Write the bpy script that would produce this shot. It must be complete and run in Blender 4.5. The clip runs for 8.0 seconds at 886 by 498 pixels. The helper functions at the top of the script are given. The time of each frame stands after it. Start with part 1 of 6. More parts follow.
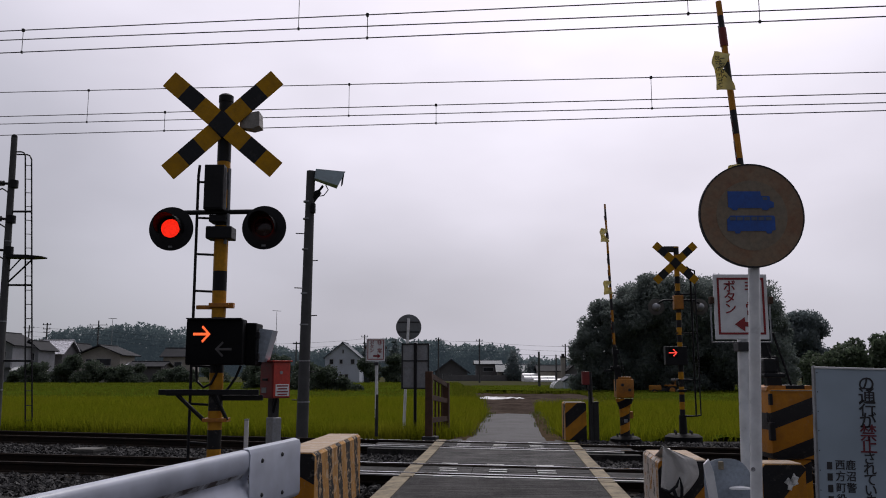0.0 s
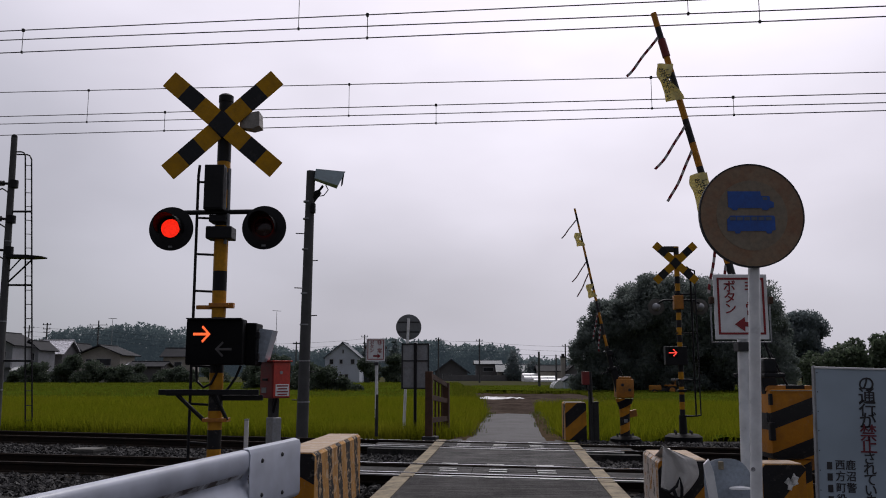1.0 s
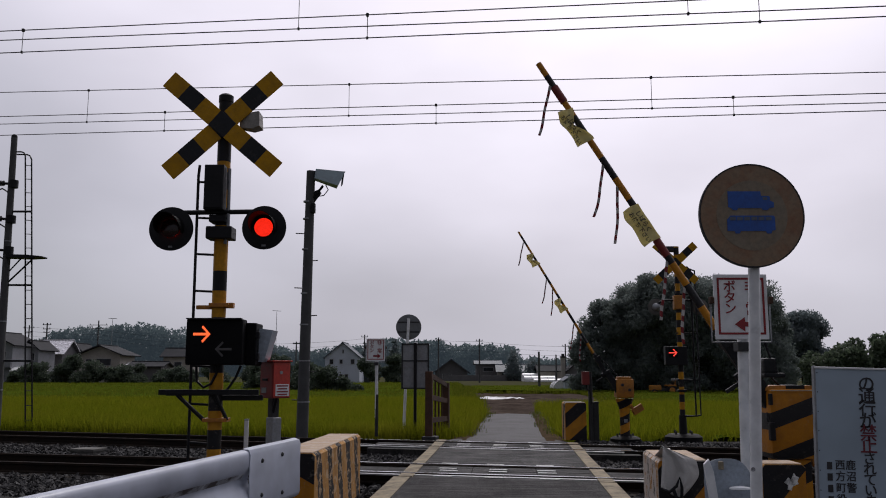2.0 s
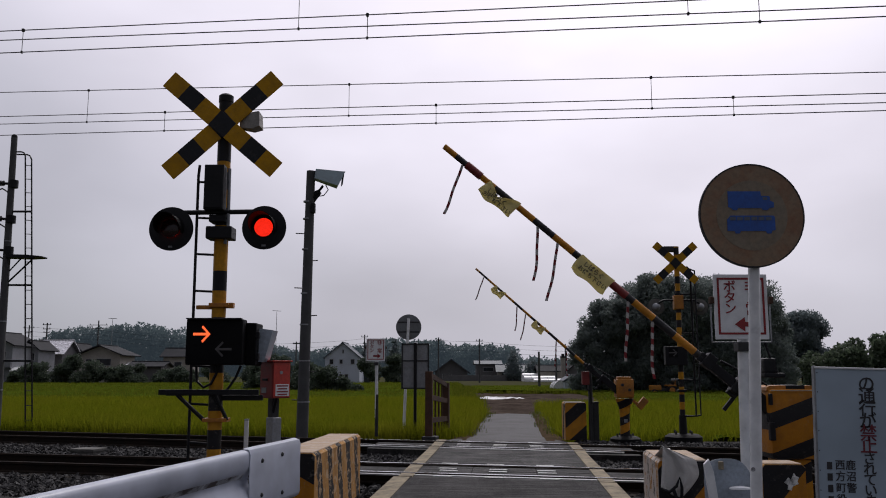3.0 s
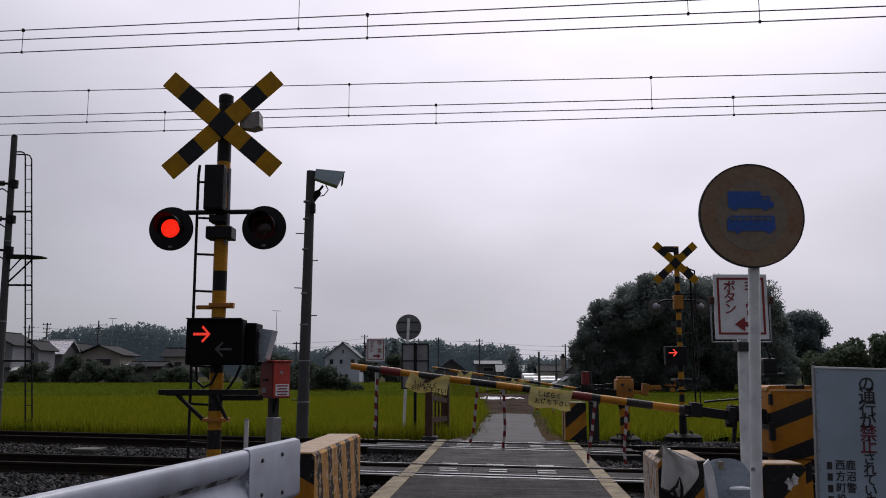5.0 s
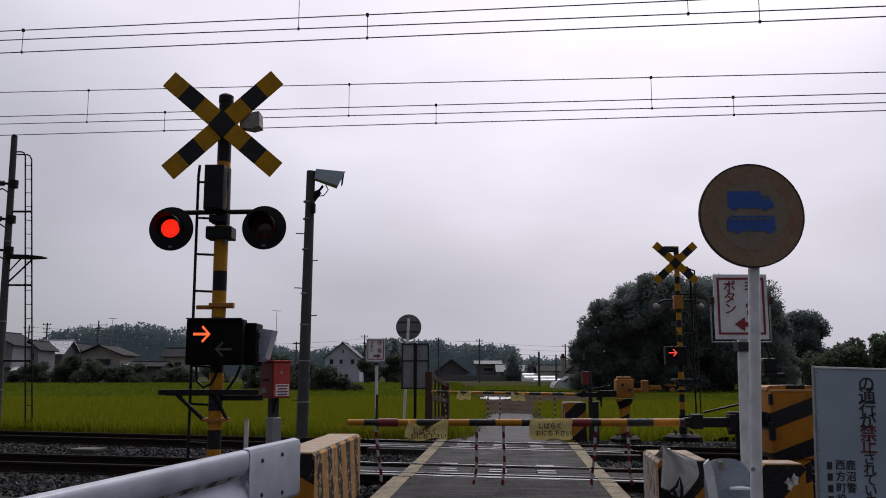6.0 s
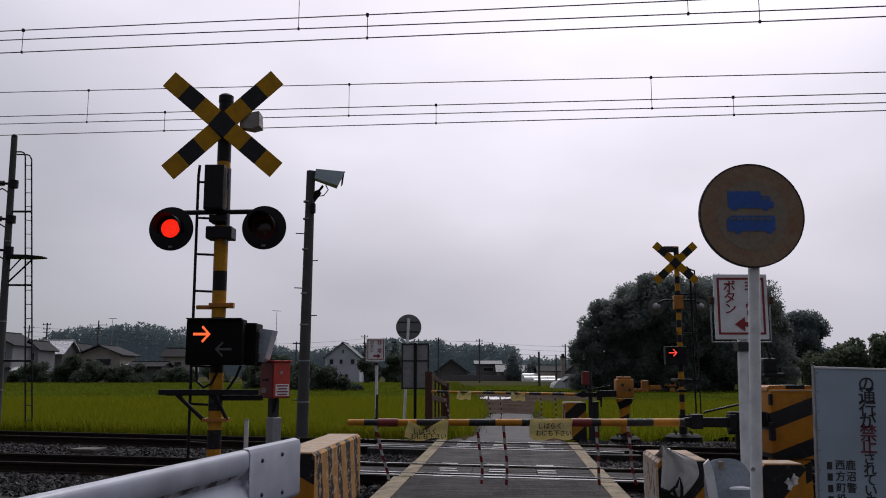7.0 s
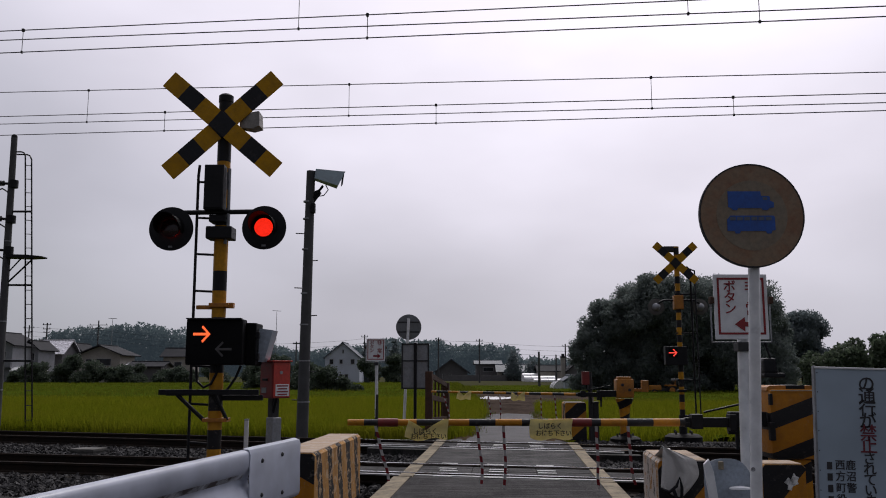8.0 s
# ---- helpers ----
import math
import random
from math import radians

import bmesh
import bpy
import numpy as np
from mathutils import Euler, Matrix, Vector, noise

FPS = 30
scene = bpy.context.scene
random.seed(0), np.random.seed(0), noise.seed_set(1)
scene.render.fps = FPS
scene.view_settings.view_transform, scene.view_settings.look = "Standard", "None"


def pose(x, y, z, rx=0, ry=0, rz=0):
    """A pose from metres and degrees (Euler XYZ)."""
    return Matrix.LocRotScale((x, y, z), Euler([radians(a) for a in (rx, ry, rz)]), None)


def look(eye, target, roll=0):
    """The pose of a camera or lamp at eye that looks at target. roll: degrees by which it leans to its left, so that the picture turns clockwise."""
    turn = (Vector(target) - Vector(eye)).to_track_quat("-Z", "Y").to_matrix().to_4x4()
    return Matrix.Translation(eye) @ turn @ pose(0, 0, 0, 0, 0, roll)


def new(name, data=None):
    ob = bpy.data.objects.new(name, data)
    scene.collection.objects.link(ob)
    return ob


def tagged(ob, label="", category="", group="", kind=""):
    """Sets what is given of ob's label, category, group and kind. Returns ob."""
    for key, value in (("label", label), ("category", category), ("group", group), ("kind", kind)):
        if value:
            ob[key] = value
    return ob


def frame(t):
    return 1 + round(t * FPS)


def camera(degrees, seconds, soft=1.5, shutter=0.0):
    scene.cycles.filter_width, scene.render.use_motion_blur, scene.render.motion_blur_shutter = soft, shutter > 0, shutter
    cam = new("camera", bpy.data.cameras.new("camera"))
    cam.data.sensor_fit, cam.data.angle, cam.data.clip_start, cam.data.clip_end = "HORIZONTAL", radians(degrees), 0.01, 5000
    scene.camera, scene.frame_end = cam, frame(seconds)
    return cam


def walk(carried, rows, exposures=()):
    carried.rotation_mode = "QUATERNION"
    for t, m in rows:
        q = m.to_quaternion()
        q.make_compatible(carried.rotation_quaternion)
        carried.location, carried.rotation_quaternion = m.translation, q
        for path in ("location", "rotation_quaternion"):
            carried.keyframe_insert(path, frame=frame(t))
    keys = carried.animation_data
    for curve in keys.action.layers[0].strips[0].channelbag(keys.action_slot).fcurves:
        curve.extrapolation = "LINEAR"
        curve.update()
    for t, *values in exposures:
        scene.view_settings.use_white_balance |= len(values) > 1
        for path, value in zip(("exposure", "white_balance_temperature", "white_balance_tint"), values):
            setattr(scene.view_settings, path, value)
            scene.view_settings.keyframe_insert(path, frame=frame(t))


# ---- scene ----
cam = camera(55.19, 8.0, soft=1.0)
EYE = pose(0, 0, 1.363, 98.27, 0, 0)
walk(cam, [(0.0, EYE), (8.0, EYE)], exposures=[(0.0, 0.0), (8.0, 0.0)])

# ---------------------------------------------------------------- light
SUN_ELEV, SUN_AZ = 50, 14          # high, hidden by cloud, ahead of the viewer


def make_world():
    w = bpy.data.worlds.new("overcast")
    scene.world = w
    w.use_nodes = True
    nt = w.node_tree
    nt.nodes.clear()
    N, L = nt.nodes.new, nt.links.new
    out, bg = N("ShaderNodeOutputWorld"), N("ShaderNodeBackground")
    sky = N("ShaderNodeTexSky")
    sky.sky_type, sky.sun_disc = "NISHITA", False
    sky.sun_elevation, sky.sun_rotation = radians(SUN_ELEV), radians(SUN_AZ)
    sky.dust_density = 4.0
    dim = N("ShaderNodeVectorMath")
    dim.operation = "SCALE"
    dim.inputs["Scale"].default_value = 0.10
    L(sky.outputs[0], dim.inputs[0])
    tc = N("ShaderNodeTexCoord")
    # cloud deck: brightens towards the hidden sun
    sun = N("ShaderNodeVectorMath")
    sun.operation = "DOT_PRODUCT"
    e, a = radians(SUN_ELEV), radians(SUN_AZ)
    sun.inputs[1].default_value = (math.cos(e) * math.sin(a), math.cos(e) * math.cos(a), math.sin(e))
    L(tc.outputs["Generated"], sun.inputs[0])
    ramp = N("ShaderNodeValToRGB")
    cr = ramp.color_ramp
    cr.interpolation = "EASE"
    cr.elements[0].position, cr.elements[0].color = 0.0, (0.135, 0.135, 0.16, 1)
    cr.elements[1].position, cr.elements[1].color = 1.0, (1.15, 1.09, 1.15, 1)
    for p, c in ((0.5, (0.20, 0.20, 0.232, 1)), (0.76, (0.375, 0.38, 0.43, 1)), (0.83, (0.53, 0.52, 0.60, 1)), (0.90, (0.845, 0.805, 0.92, 1)), (0.95, (1.08, 1.02, 1.15, 1))):
        el = cr.elements.new(p)
        el.color = c
    half = N("ShaderNodeMath")
    half.operation = "MULTIPLY_ADD"
    half.inputs[1].default_value, half.inputs[2].default_value = 0.5, 0.5
    L(sun.outputs["Value"], half.inputs[0])
    L(half.outputs[0], ramp.inputs[0])
    mp = N("ShaderNodeMapping")
    mp.inputs["Scale"].default_value = (1.6, 1.6, 3.6)
    L(tc.outputs["Generated"], mp.inputs[0])
    cl = N("ShaderNodeTexNoise")
    cl.inputs["Scale"].default_value, cl.inputs["Detail"].default_value, cl.inputs["Roughness"].default_value = 1.7, 4, 0.45
    L(mp.outputs[0], cl.inputs[0])
    rng = N("ShaderNodeMapRange")
    rng.inputs["From Min"].default_value, rng.inputs["From Max"].default_value = 0.3, 0.7
    rng.inputs["To Min"].default_value, rng.inputs["To Max"].default_value = 0.86, 1.12
    L(cl.outputs[0], rng.inputs[0])
    mul = N("ShaderNodeVectorMath")
    mul.operation = "SCALE"
    L(ramp.outputs[0], mul.inputs[0])
    L(rng.outputs[0], mul.inputs["Scale"])
    mix = N("ShaderNodeMix")
    mix.data_type = "RGBA"
    mix.inputs["Factor"].default_value = 0.93
    L(dim.outputs[0], mix.inputs["A"])
    L(mul.outputs[0], mix.inputs["B"])
    L(mix.outputs["Result"], bg.inputs[0])
    L(bg.outputs[0], out.inputs[0])


make_world()
sun_data = bpy.data.lights.new("sun", "SUN")
sun_data.energy, sun_data.angle, sun_data.color = 1.1, radians(14), (1.0, 0.97, 0.95)
sun_ob = new("sun", sun_data)
sun_ob.matrix_world = look((20 * math.sin(radians(SUN_AZ)) * math.cos(radians(SUN_ELEV)),
                            20 * math.cos(radians(SUN_AZ)) * math.cos(radians(SUN_ELEV)),
                            20 * math.sin(radians(SUN_ELEV))), (0, 0, 0))


# ---------------------------------------------------------------- materials
def node_mat(name):
    m = bpy.data.materials.new(name)
    m.use_nodes = True
    nt = m.node_tree
    return m, nt, nt.nodes["Principled BSDF"]


def grain(nt, coords, scale, detail=5, rough=0.6):
    n = nt.nodes.new("ShaderNodeTexNoise")
    n.inputs["Scale"].default_value, n.inputs["Detail"].default_value, n.inputs["Roughness"].default_value = scale, detail, rough
    nt.links.new(coords, n.inputs[0])
    return n.outputs[0]


def blend(nt, fac, a, b, kind="MIX"):
    n = nt.nodes.new("ShaderNodeMix")
    n.data_type, n.blend_type = "RGBA", kind
    for sock, v in (("Factor", fac), ("A", a), ("B", b)):
        if isinstance(v, bpy.types.NodeSocket):
            nt.links.new(v, n.inputs[sock])
        else:
            n.inputs[sock].default_value = v if sock == "Factor" else (*v, 1)
    return n.outputs["Result"]


def span(nt, v, a, b, lo=0.0, hi=1.0):
    n = nt.nodes.new("ShaderNodeMapRange")
    nt.links.new(v, n.inputs[0])
    for i, x in enumerate((a, b, lo, hi)):
        n.inputs[i + 1].default_value = x
    return n.outputs[0]


def finish(nt, bsdf, colour, coords, rough, metal, bump, bump_scale):
    L = nt.links.new
    L(colour, bsdf.inputs["Base Color"])
    g = grain(nt, coords, bump_scale, 4)
    L(span(nt, g, 0.3, 0.7, max(rough - 0.1, 0.02), min(rough + 0.1, 1)), bsdf.inputs["Roughness"])
    bsdf.inputs["Metallic"].default_value = metal
    if bump:
        b = nt.nodes.new("ShaderNodeBump")
        b.inputs["Strength"].default_value, b.inputs["Distance"].default_value = bump, 0.02
        L(g, b.inputs["Height"])
        L(b.outputs[0], bsdf.inputs["Normal"])


def paint(name, col, dirt=None, rough=0.5, metal=0.0, scale=3.0, amount=0.5, bump=0.15, fine=40.0, vary=0.0, spec=0.5, matt=False):
    """A surface with stains at a large scale and grain at a fine one."""
    m, nt, bsdf = node_mat(name)
    dirt = dirt or tuple(c * 0.55 for c in col)
    tc = nt.nodes.new("ShaderNodeTexCoord").outputs["Object"]
    stain = span(nt, grain(nt, tc, scale, 6, 0.65), 0.42, 0.72, 0, amount)
    c = blend(nt, stain, col, dirt)
    speck = span(nt, grain(nt, tc, fine, 3), 0.3, 0.7, 0.82, 1.15)
    rgb = nt.nodes.new("ShaderNodeVectorMath")
    rgb.operation = "SCALE"
    nt.links.new(c, rgb.inputs[0])
    nt.links.new(speck, rgb.inputs["Scale"])
    c = rgb.outputs[0]
    if vary:
        info = nt.nodes.new("ShaderNodeObjectInfo")
        rr = nt.nodes.new("ShaderNodeVectorMath")
        rr.operation = "SCALE"
        nt.links.new(c, rr.inputs[0])
        nt.links.new(span(nt, info.outputs["Random"], 0, 1, 1 - vary, 1 + vary), rr.inputs["Scale"])
        c = rr.outputs[0]
    finish(nt, bsdf, c, tc, rough, metal, bump, fine)
    bsdf.inputs["Specular IOR Level"].default_value = 0.0 if matt else spec
    return m


def worn_asphalt(name, base, patch, pale, rough, shine=0.15):
    """Bitumen with stone grains, patches, cracks and tracked-in dust."""
    m, nt, bsdf = node_mat(name)
    L = nt.links.new
    tc = nt.nodes.new("ShaderNodeTexCoord").outputs["Object"]
    c = blend(nt, span(nt, grain(nt, tc, 0.9, 5, 0.6), 0.46, 0.56), base, patch)
    mp = nt.nodes.new("ShaderNodeMapping")
    mp.inputs["Scale"].default_value = (3.2, 0.45, 1)
    L(tc, mp.inputs[0])
    c = blend(nt, span(nt, grain(nt, mp.outputs[0], 1.6, 6, 0.7), 0.5, 0.78, 0, 0.36), c, pale)
    vor = nt.nodes.new("ShaderNodeTexVoronoi")
    vor.feature = "DISTANCE_TO_EDGE"
    vor.inputs["Scale"].default_value = 1.3
    warp = nt.nodes.new("ShaderNodeVectorMath")
    warp.operation = "MULTIPLY_ADD"
    nz = nt.nodes.new("ShaderNodeTexNoise")
    nz.inputs["Scale"].default_value = 3.0
    L(tc, nz.inputs[0])
    L(nz.outputs["Color"], warp.inputs[0])
    warp.inputs[1].default_value = (0.5, 0.5, 0)
    L(tc, warp.inputs[2])
    L(warp.outputs[0], vor.inputs[0])
    c = blend(nt, span(nt, vor.outputs["Distance"], 0.004, 0.018, 0.75, 0), c, (0.012, 0.012, 0.012))
    stones = nt.nodes.new("ShaderNodeTexVoronoi")
    stones.inputs["Scale"].default_value = 55
    L(tc, stones.inputs[0])
    c = blend(nt, span(nt, stones.outputs["Distance"], 0.1, 0.35, 0.35, 0), c, pale)
    finish(nt, bsdf, c, tc, rough, 0.0, 0.8, 55)
    streak = nt.nodes.new("ShaderNodeMapping")      # wheel-polished and dusty streaks
    streak.inputs["Scale"].default_value = (0.8, 5.0, 1)
    streak.inputs["Rotation"].default_value = (0, 0, radians(14))
    L(tc, streak.inputs[0])
    L(span(nt, grain(nt, streak.outputs[0], 1.7, 6, 0.65), 0.38, 0.66, rough - 0.22, min(1.0, rough + 0.15)), bsdf.inputs["Roughness"])
    bsdf.inputs["Specular IOR Level"].default_value = shine
    return m


def striped(name, a, b, way, period, shift=0.0, share=0.5, wear=0.35, rough=0.5, worn=(0.28, 0.25, 0.22), wobble=0.0, chip=14, edge=0.58, spec=0.2):
    """Two painted colours in bands across the direction way, scuffed."""
    m, nt, bsdf = node_mat(name)
    L = nt.links.new
    tc = nt.nodes.new("ShaderNodeTexCoord").outputs["Object"]
    dot = nt.nodes.new("ShaderNodeVectorMath")
    dot.operation = "DOT_PRODUCT"
    dot.inputs[1].default_value = Vector(way).normalized()
    wob = nt.nodes.new("ShaderNodeMath")
    wob.operation = "MULTIPLY_ADD"
    wob.inputs[1].default_value = wobble
    L(grain(nt, tc, 6, 4), wob.inputs[0])
    L(tc, dot.inputs[0])
    L(dot.outputs["Value"], wob.inputs[2])
    sc = nt.nodes.new("ShaderNodeMath")
    sc.operation = "MULTIPLY_ADD"
    sc.inputs[1].default_value, sc.inputs[2].default_value = 1 / period, shift + 50
    L(wob.outputs[0], sc.inputs[0])
    fr = nt.nodes.new("ShaderNodeMath")
    fr.operation = "FRACT"
    L(sc.outputs[0], fr.inputs[0])
    lt = nt.nodes.new("ShaderNodeMath")
    lt.operation = "LESS_THAN"
    lt.inputs[1].default_value = share
    L(fr.outputs[0], lt.inputs[0])
    c = blend(nt, lt.outputs[0], a, b)
    stain = span(nt, grain(nt, tc, 5, 6, 0.7), 0.40, 0.75, 0, 0.45)
    c = blend(nt, stain, c, (0.03, 0.025, 0.02))
    chips = span(nt, grain(nt, tc, chip, 6, 0.75), edge, edge + 0.04, 0, wear)
    c = blend(nt, chips, c, worn)
    finish(nt, bsdf, c, tc, rough, 0.0, 0.2, 35)
    bsdf.inputs["Specular IOR Level"].default_value = spec
    return m


def glow(name, col, strength):
    m, nt, bsdf = node_mat(name)
    tc = nt.nodes.new("ShaderNodeTexCoord").outputs["Object"]
    dots = nt.nodes.new("ShaderNodeTexVoronoi")
    dots.inputs["Scale"].default_value = 90
    nt.links.new(tc, dots.inputs[0])
    nt.links.new(span(nt, dots.outputs["Distance"], 0.1, 0.7, strength * 1.15, strength * 0.8), bsdf.inputs["Emission Strength"])
    bsdf.inputs["Base Color"].default_value = (0.05, 0.005, 0.004, 1)
    bsdf.inputs["Emission Color"].default_value = (*col, 1)
    return m


def foliage(name, a, b, c, trans=0.25, haze_glow=None, gloss=0.2, rough=0.65):
    """Leaves: a colour for each leaf between a and b, with drier patches c."""
    m, nt, bsdf = node_mat(name)
    geo = nt.nodes.new("ShaderNodeNewGeometry")
    tc = nt.nodes.new("ShaderNodeTexCoord").outputs["Object"]
    col = blend(nt, geo.outputs["Random Per Island"], a, b)
    col = blend(nt, span(nt, grain(nt, tc, 0.35, 4), 0.45, 0.7, 0, 0.7), col, c)
    nt.links.new(col, bsdf.inputs["Base Color"])
    bsdf.inputs["Roughness"].default_value = rough
    bsdf.inputs["Specular IOR Level"].default_value = gloss
    if haze_glow:      # haze before the far backdrop, put in as emission of the leaves
        bsdf.inputs["Emission Color"].default_value, bsdf.inputs["Emission Strength"].default_value = (*haze_glow, 1), 1.0
    t = nt.nodes.new("ShaderNodeBsdfTranslucent")
    nt.links.new(col, t.inputs[0])
    mx = nt.nodes.new("ShaderNodeMixShader")
    mx.inputs[0].default_value = trans
    nt.links.new(bsdf.outputs[0], mx.inputs[1])
    nt.links.new(t.outputs[0], mx.inputs[2])
    nt.links.new(mx.outputs[0], nt.nodes["Material Output"].inputs[0])
    return m


def cloth(name, col, dirt):
    """Thin woven sheet that lets part of the daylight through."""
    m, nt, bsdf = node_mat(name)
    tc = nt.nodes.new("ShaderNodeTexCoord").outputs["Object"]
    c = blend(nt, span(nt, grain(nt, tc, 9, 6, 0.65), 0.45, 0.72, 0, 0.6), col, dirt)
    finish(nt, bsdf, c, tc, 0.85, 0.0, 0.3, 90)
    t = nt.nodes.new("ShaderNodeBsdfTranslucent")
    nt.links.new(c, t.inputs[0])
    mx = nt.nodes.new("ShaderNodeMixShader")
    mx.inputs[0].default_value = 0.36
    nt.links.new(bsdf.outputs[0], mx.inputs[1])
    nt.links.new(t.outputs[0], mx.inputs[2])
    nt.links.new(mx.outputs[0], nt.nodes["Material Output"].inputs[0])
    return m


YEL, BLK = (0.54, 0.25, 0.014), (0.014, 0.014, 0.017)
WHITE = (0.72, 0.73, 0.75)
M = {}
M["asphalt"] = worn_asphalt("asphalt", (0.022, 0.021, 0.021), (0.034, 0.032, 0.032), (0.11, 0.104, 0.098), 0.85, 0.12)
M["lane"] = paint("lane_asphalt", (0.108, 0.105, 0.108), (0.066, 0.063, 0.062), 0.8, 0, 1.1, 0.8, 0.5, 60, spec=0.2)
M["deck"] = worn_asphalt("deck_asphalt", (0.015, 0.0145, 0.0145), (0.031, 0.029, 0.029), (0.13, 0.122, 0.115), 0.75, 0.14)
M["cream"] = paint("worn_cream_paint", (0.32, 0.27, 0.19), (0.085, 0.075, 0.06), 0.85, 0, 3.5, 1.0, 0.4, 40, spec=0.12)
M["mark"] = paint("worn_white_paint", (0.72, 0.72, 0.70), (0.07, 0.067, 0.065), 0.7, 0, 24, 1.0, 0.3, 60)
M["ballast"] = paint("ballast_bed", (0.035, 0.032, 0.03), (0.018, 0.016, 0.015), 0.9, 0, 5, 0.8, 0.6, 40, spec=0.12)
M["rust"] = paint("rusty_rail_side", (0.018, 0.014, 0.012), (0.035, 0.022, 0.015), 0.85, 0.1, 6, 0.7, 0.3, 60, spec=0.12)
M["railtop"] = paint("polished_rail_head", (0.75, 0.75, 0.76), (0.6, 0.58, 0.56), 0.18, 1.0, 1.5, 0.4, 0.0, 80)
M["zinc"] = paint("weathered_zinc", (0.17, 0.18, 0.19), (0.10, 0.10, 0.10), 0.6, 0.1, 5, 0.6, 0.1, 40)
M["steelplate"] = paint("worn_steel_plate", (0.36, 0.36, 0.37), (0.14, 0.12, 0.11), 0.35, 0.6, 2.5, 0.8, 0.1, 30)
M["trough"] = paint("grimy_concrete", (0.12, 0.115, 0.105), (0.06, 0.055, 0.05), 0.9, 0, 5, 0.8, 0.3, 40)
M["gravel"] = paint("dark_gravel", (0.045, 0.042, 0.04), (0.02, 0.018, 0.017), 0.95, 0, 3, 0.8, 0.8, 30, spec=0.1)
M["sleeper"] = paint("oily_sleeper", (0.025, 0.021, 0.018), (0.05, 0.044, 0.038), 0.9, 0, 4, 0.6, 0.4, 30, vary=0.25, spec=0.12)
M["earth"] = paint("field_earth", (0.07, 0.065, 0.04), (0.055, 0.07, 0.022), 0.95, 0, 0.25, 0.9, 0.6, 6, spec=0.12, matt=True)
M["soil"] = paint("dry_ploughed_soil", (0.090, 0.070, 0.058), (0.045, 0.034, 0.028), 0.95, 0, 0.6, 0.9, 0.6, 5, spec=0.12, matt=True)
M["verge"] = paint("dry_verge", (0.085, 0.060, 0.040), (0.045, 0.042, 0.022), 0.95, 0, 1.2, 0.8, 0.6, 18, spec=0.12, matt=True)
# green darkened for the shade low down among the rice plants
M["canopy"] = paint("rice_gap_shade", (0.065, 0.09, 0.008), (0.035, 0.055, 0.006), 0.9, 0, 0.8, 0.7, 0.6, 9, spec=0.12, matt=True)
M["black"] = paint("black_painted_metal", (0.011, 0.011, 0.013), (0.022, 0.022, 0.024), 0.5, 0, 5, 0.5, 0.1, 50, spec=0.18)
M["matt"] = paint("matt_black_casing", (0.006, 0.006, 0.007), (0.010, 0.010, 0.011), 0.6, 0, 5, 0.5, 0.05, 50, spec=0.08)
M["darkgrey"] = paint("dark_grey_steel", (0.032, 0.033, 0.036), (0.06, 0.057, 0.054), 0.6, 0.0, 5, 0.6, 0.15, 50, spec=0.25)
M["grey"] = paint("grey_steel", (0.28, 0.29, 0.31), (0.15, 0.14, 0.13), 0.5, 0.3, 5, 0.6, 0.15, 50)
M["housing"] = paint("pale_blue_grey_housing", (0.40, 0.50, 0.55), (0.28, 0.32, 0.36), 0.35, 0.1, 6, 0.5, 0.05, 50)
M["white"] = paint("white_enamel", (0.78, 0.79, 0.81), (0.52, 0.48, 0.42), 0.35, 0, 2.5, 0.35, 0.02, 10)
M["guard"] = paint("white_guardrail_enamel", (0.47, 0.50, 0.585), (0.39, 0.41, 0.46), 0.4, 0, 1.2, 0.3, 0.0, 3)
M["grime"] = paint("black_grime", (0.05, 0.035, 0.025), (0.72, 0.75, 0.82), 0.7, 0, 7, 1.0, 0.2, 40)
M["hornshell"] = paint("beige_grey_casting", (0.30, 0.28, 0.26), (0.14, 0.125, 0.11), 0.6, 0, 7, 0.7, 0.2, 50)
M["bluegrey"] = paint("blue_grey_board", (0.355, 0.435, 0.515), (0.31, 0.38, 0.45), 0.45, 0, 1.1, 0.3, 0.0, 1.5)
M["plate"] = paint("grey_plate", (0.36, 0.41, 0.48), (0.25, 0.27, 0.3), 0.45, 0.1, 4, 0.5, 0.05, 40)
M["red"] = paint("signal_red", (0.50, 0.045, 0.03), (0.28, 0.03, 0.02), 0.45, 0, 6, 0.5, 0.06, 40)
M["darkred"] = paint("deep_red_paint", (0.19, 0.016, 0.014), (0.10, 0.012, 0.012), 0.5, 0, 6, 0.5, 0.06, 40)
M["ink"] = paint("black_ink", (0.022, 0.022, 0.026), (0.05, 0.05, 0.055), 0.5, 0, 9, 0.4, 0.0, 40)
M["redink"] = paint("red_ink", (0.26, 0.018, 0.022), (0.18, 0.02, 0.025), 0.5, 0, 9, 0.4, 0.0, 40)
M["maroon"] = paint("faded_maroon_ink", (0.15, 0.016, 0.026), (0.09, 0.014, 0.02), 0.5, 0, 9, 0.5, 0.0, 40)
M["yellow"] = paint("traffic_yellow", YEL, (0.30, 0.14, 0.02), 0.5, 0, 6, 0.6, 0.1, 40, spec=0.2)
M["blue"] = paint("faded_blue_film", (0.015, 0.085, 0.38), (0.02, 0.06, 0.22), 0.4, 0, 9, 0.6, 0.0, 40)
M["faded"] = paint("faded_sign_face", (0.225, 0.185, 0.135), (0.21, 0.14, 0.08), 0.5, 0, 4.5, 0.7, 0.03, 40)
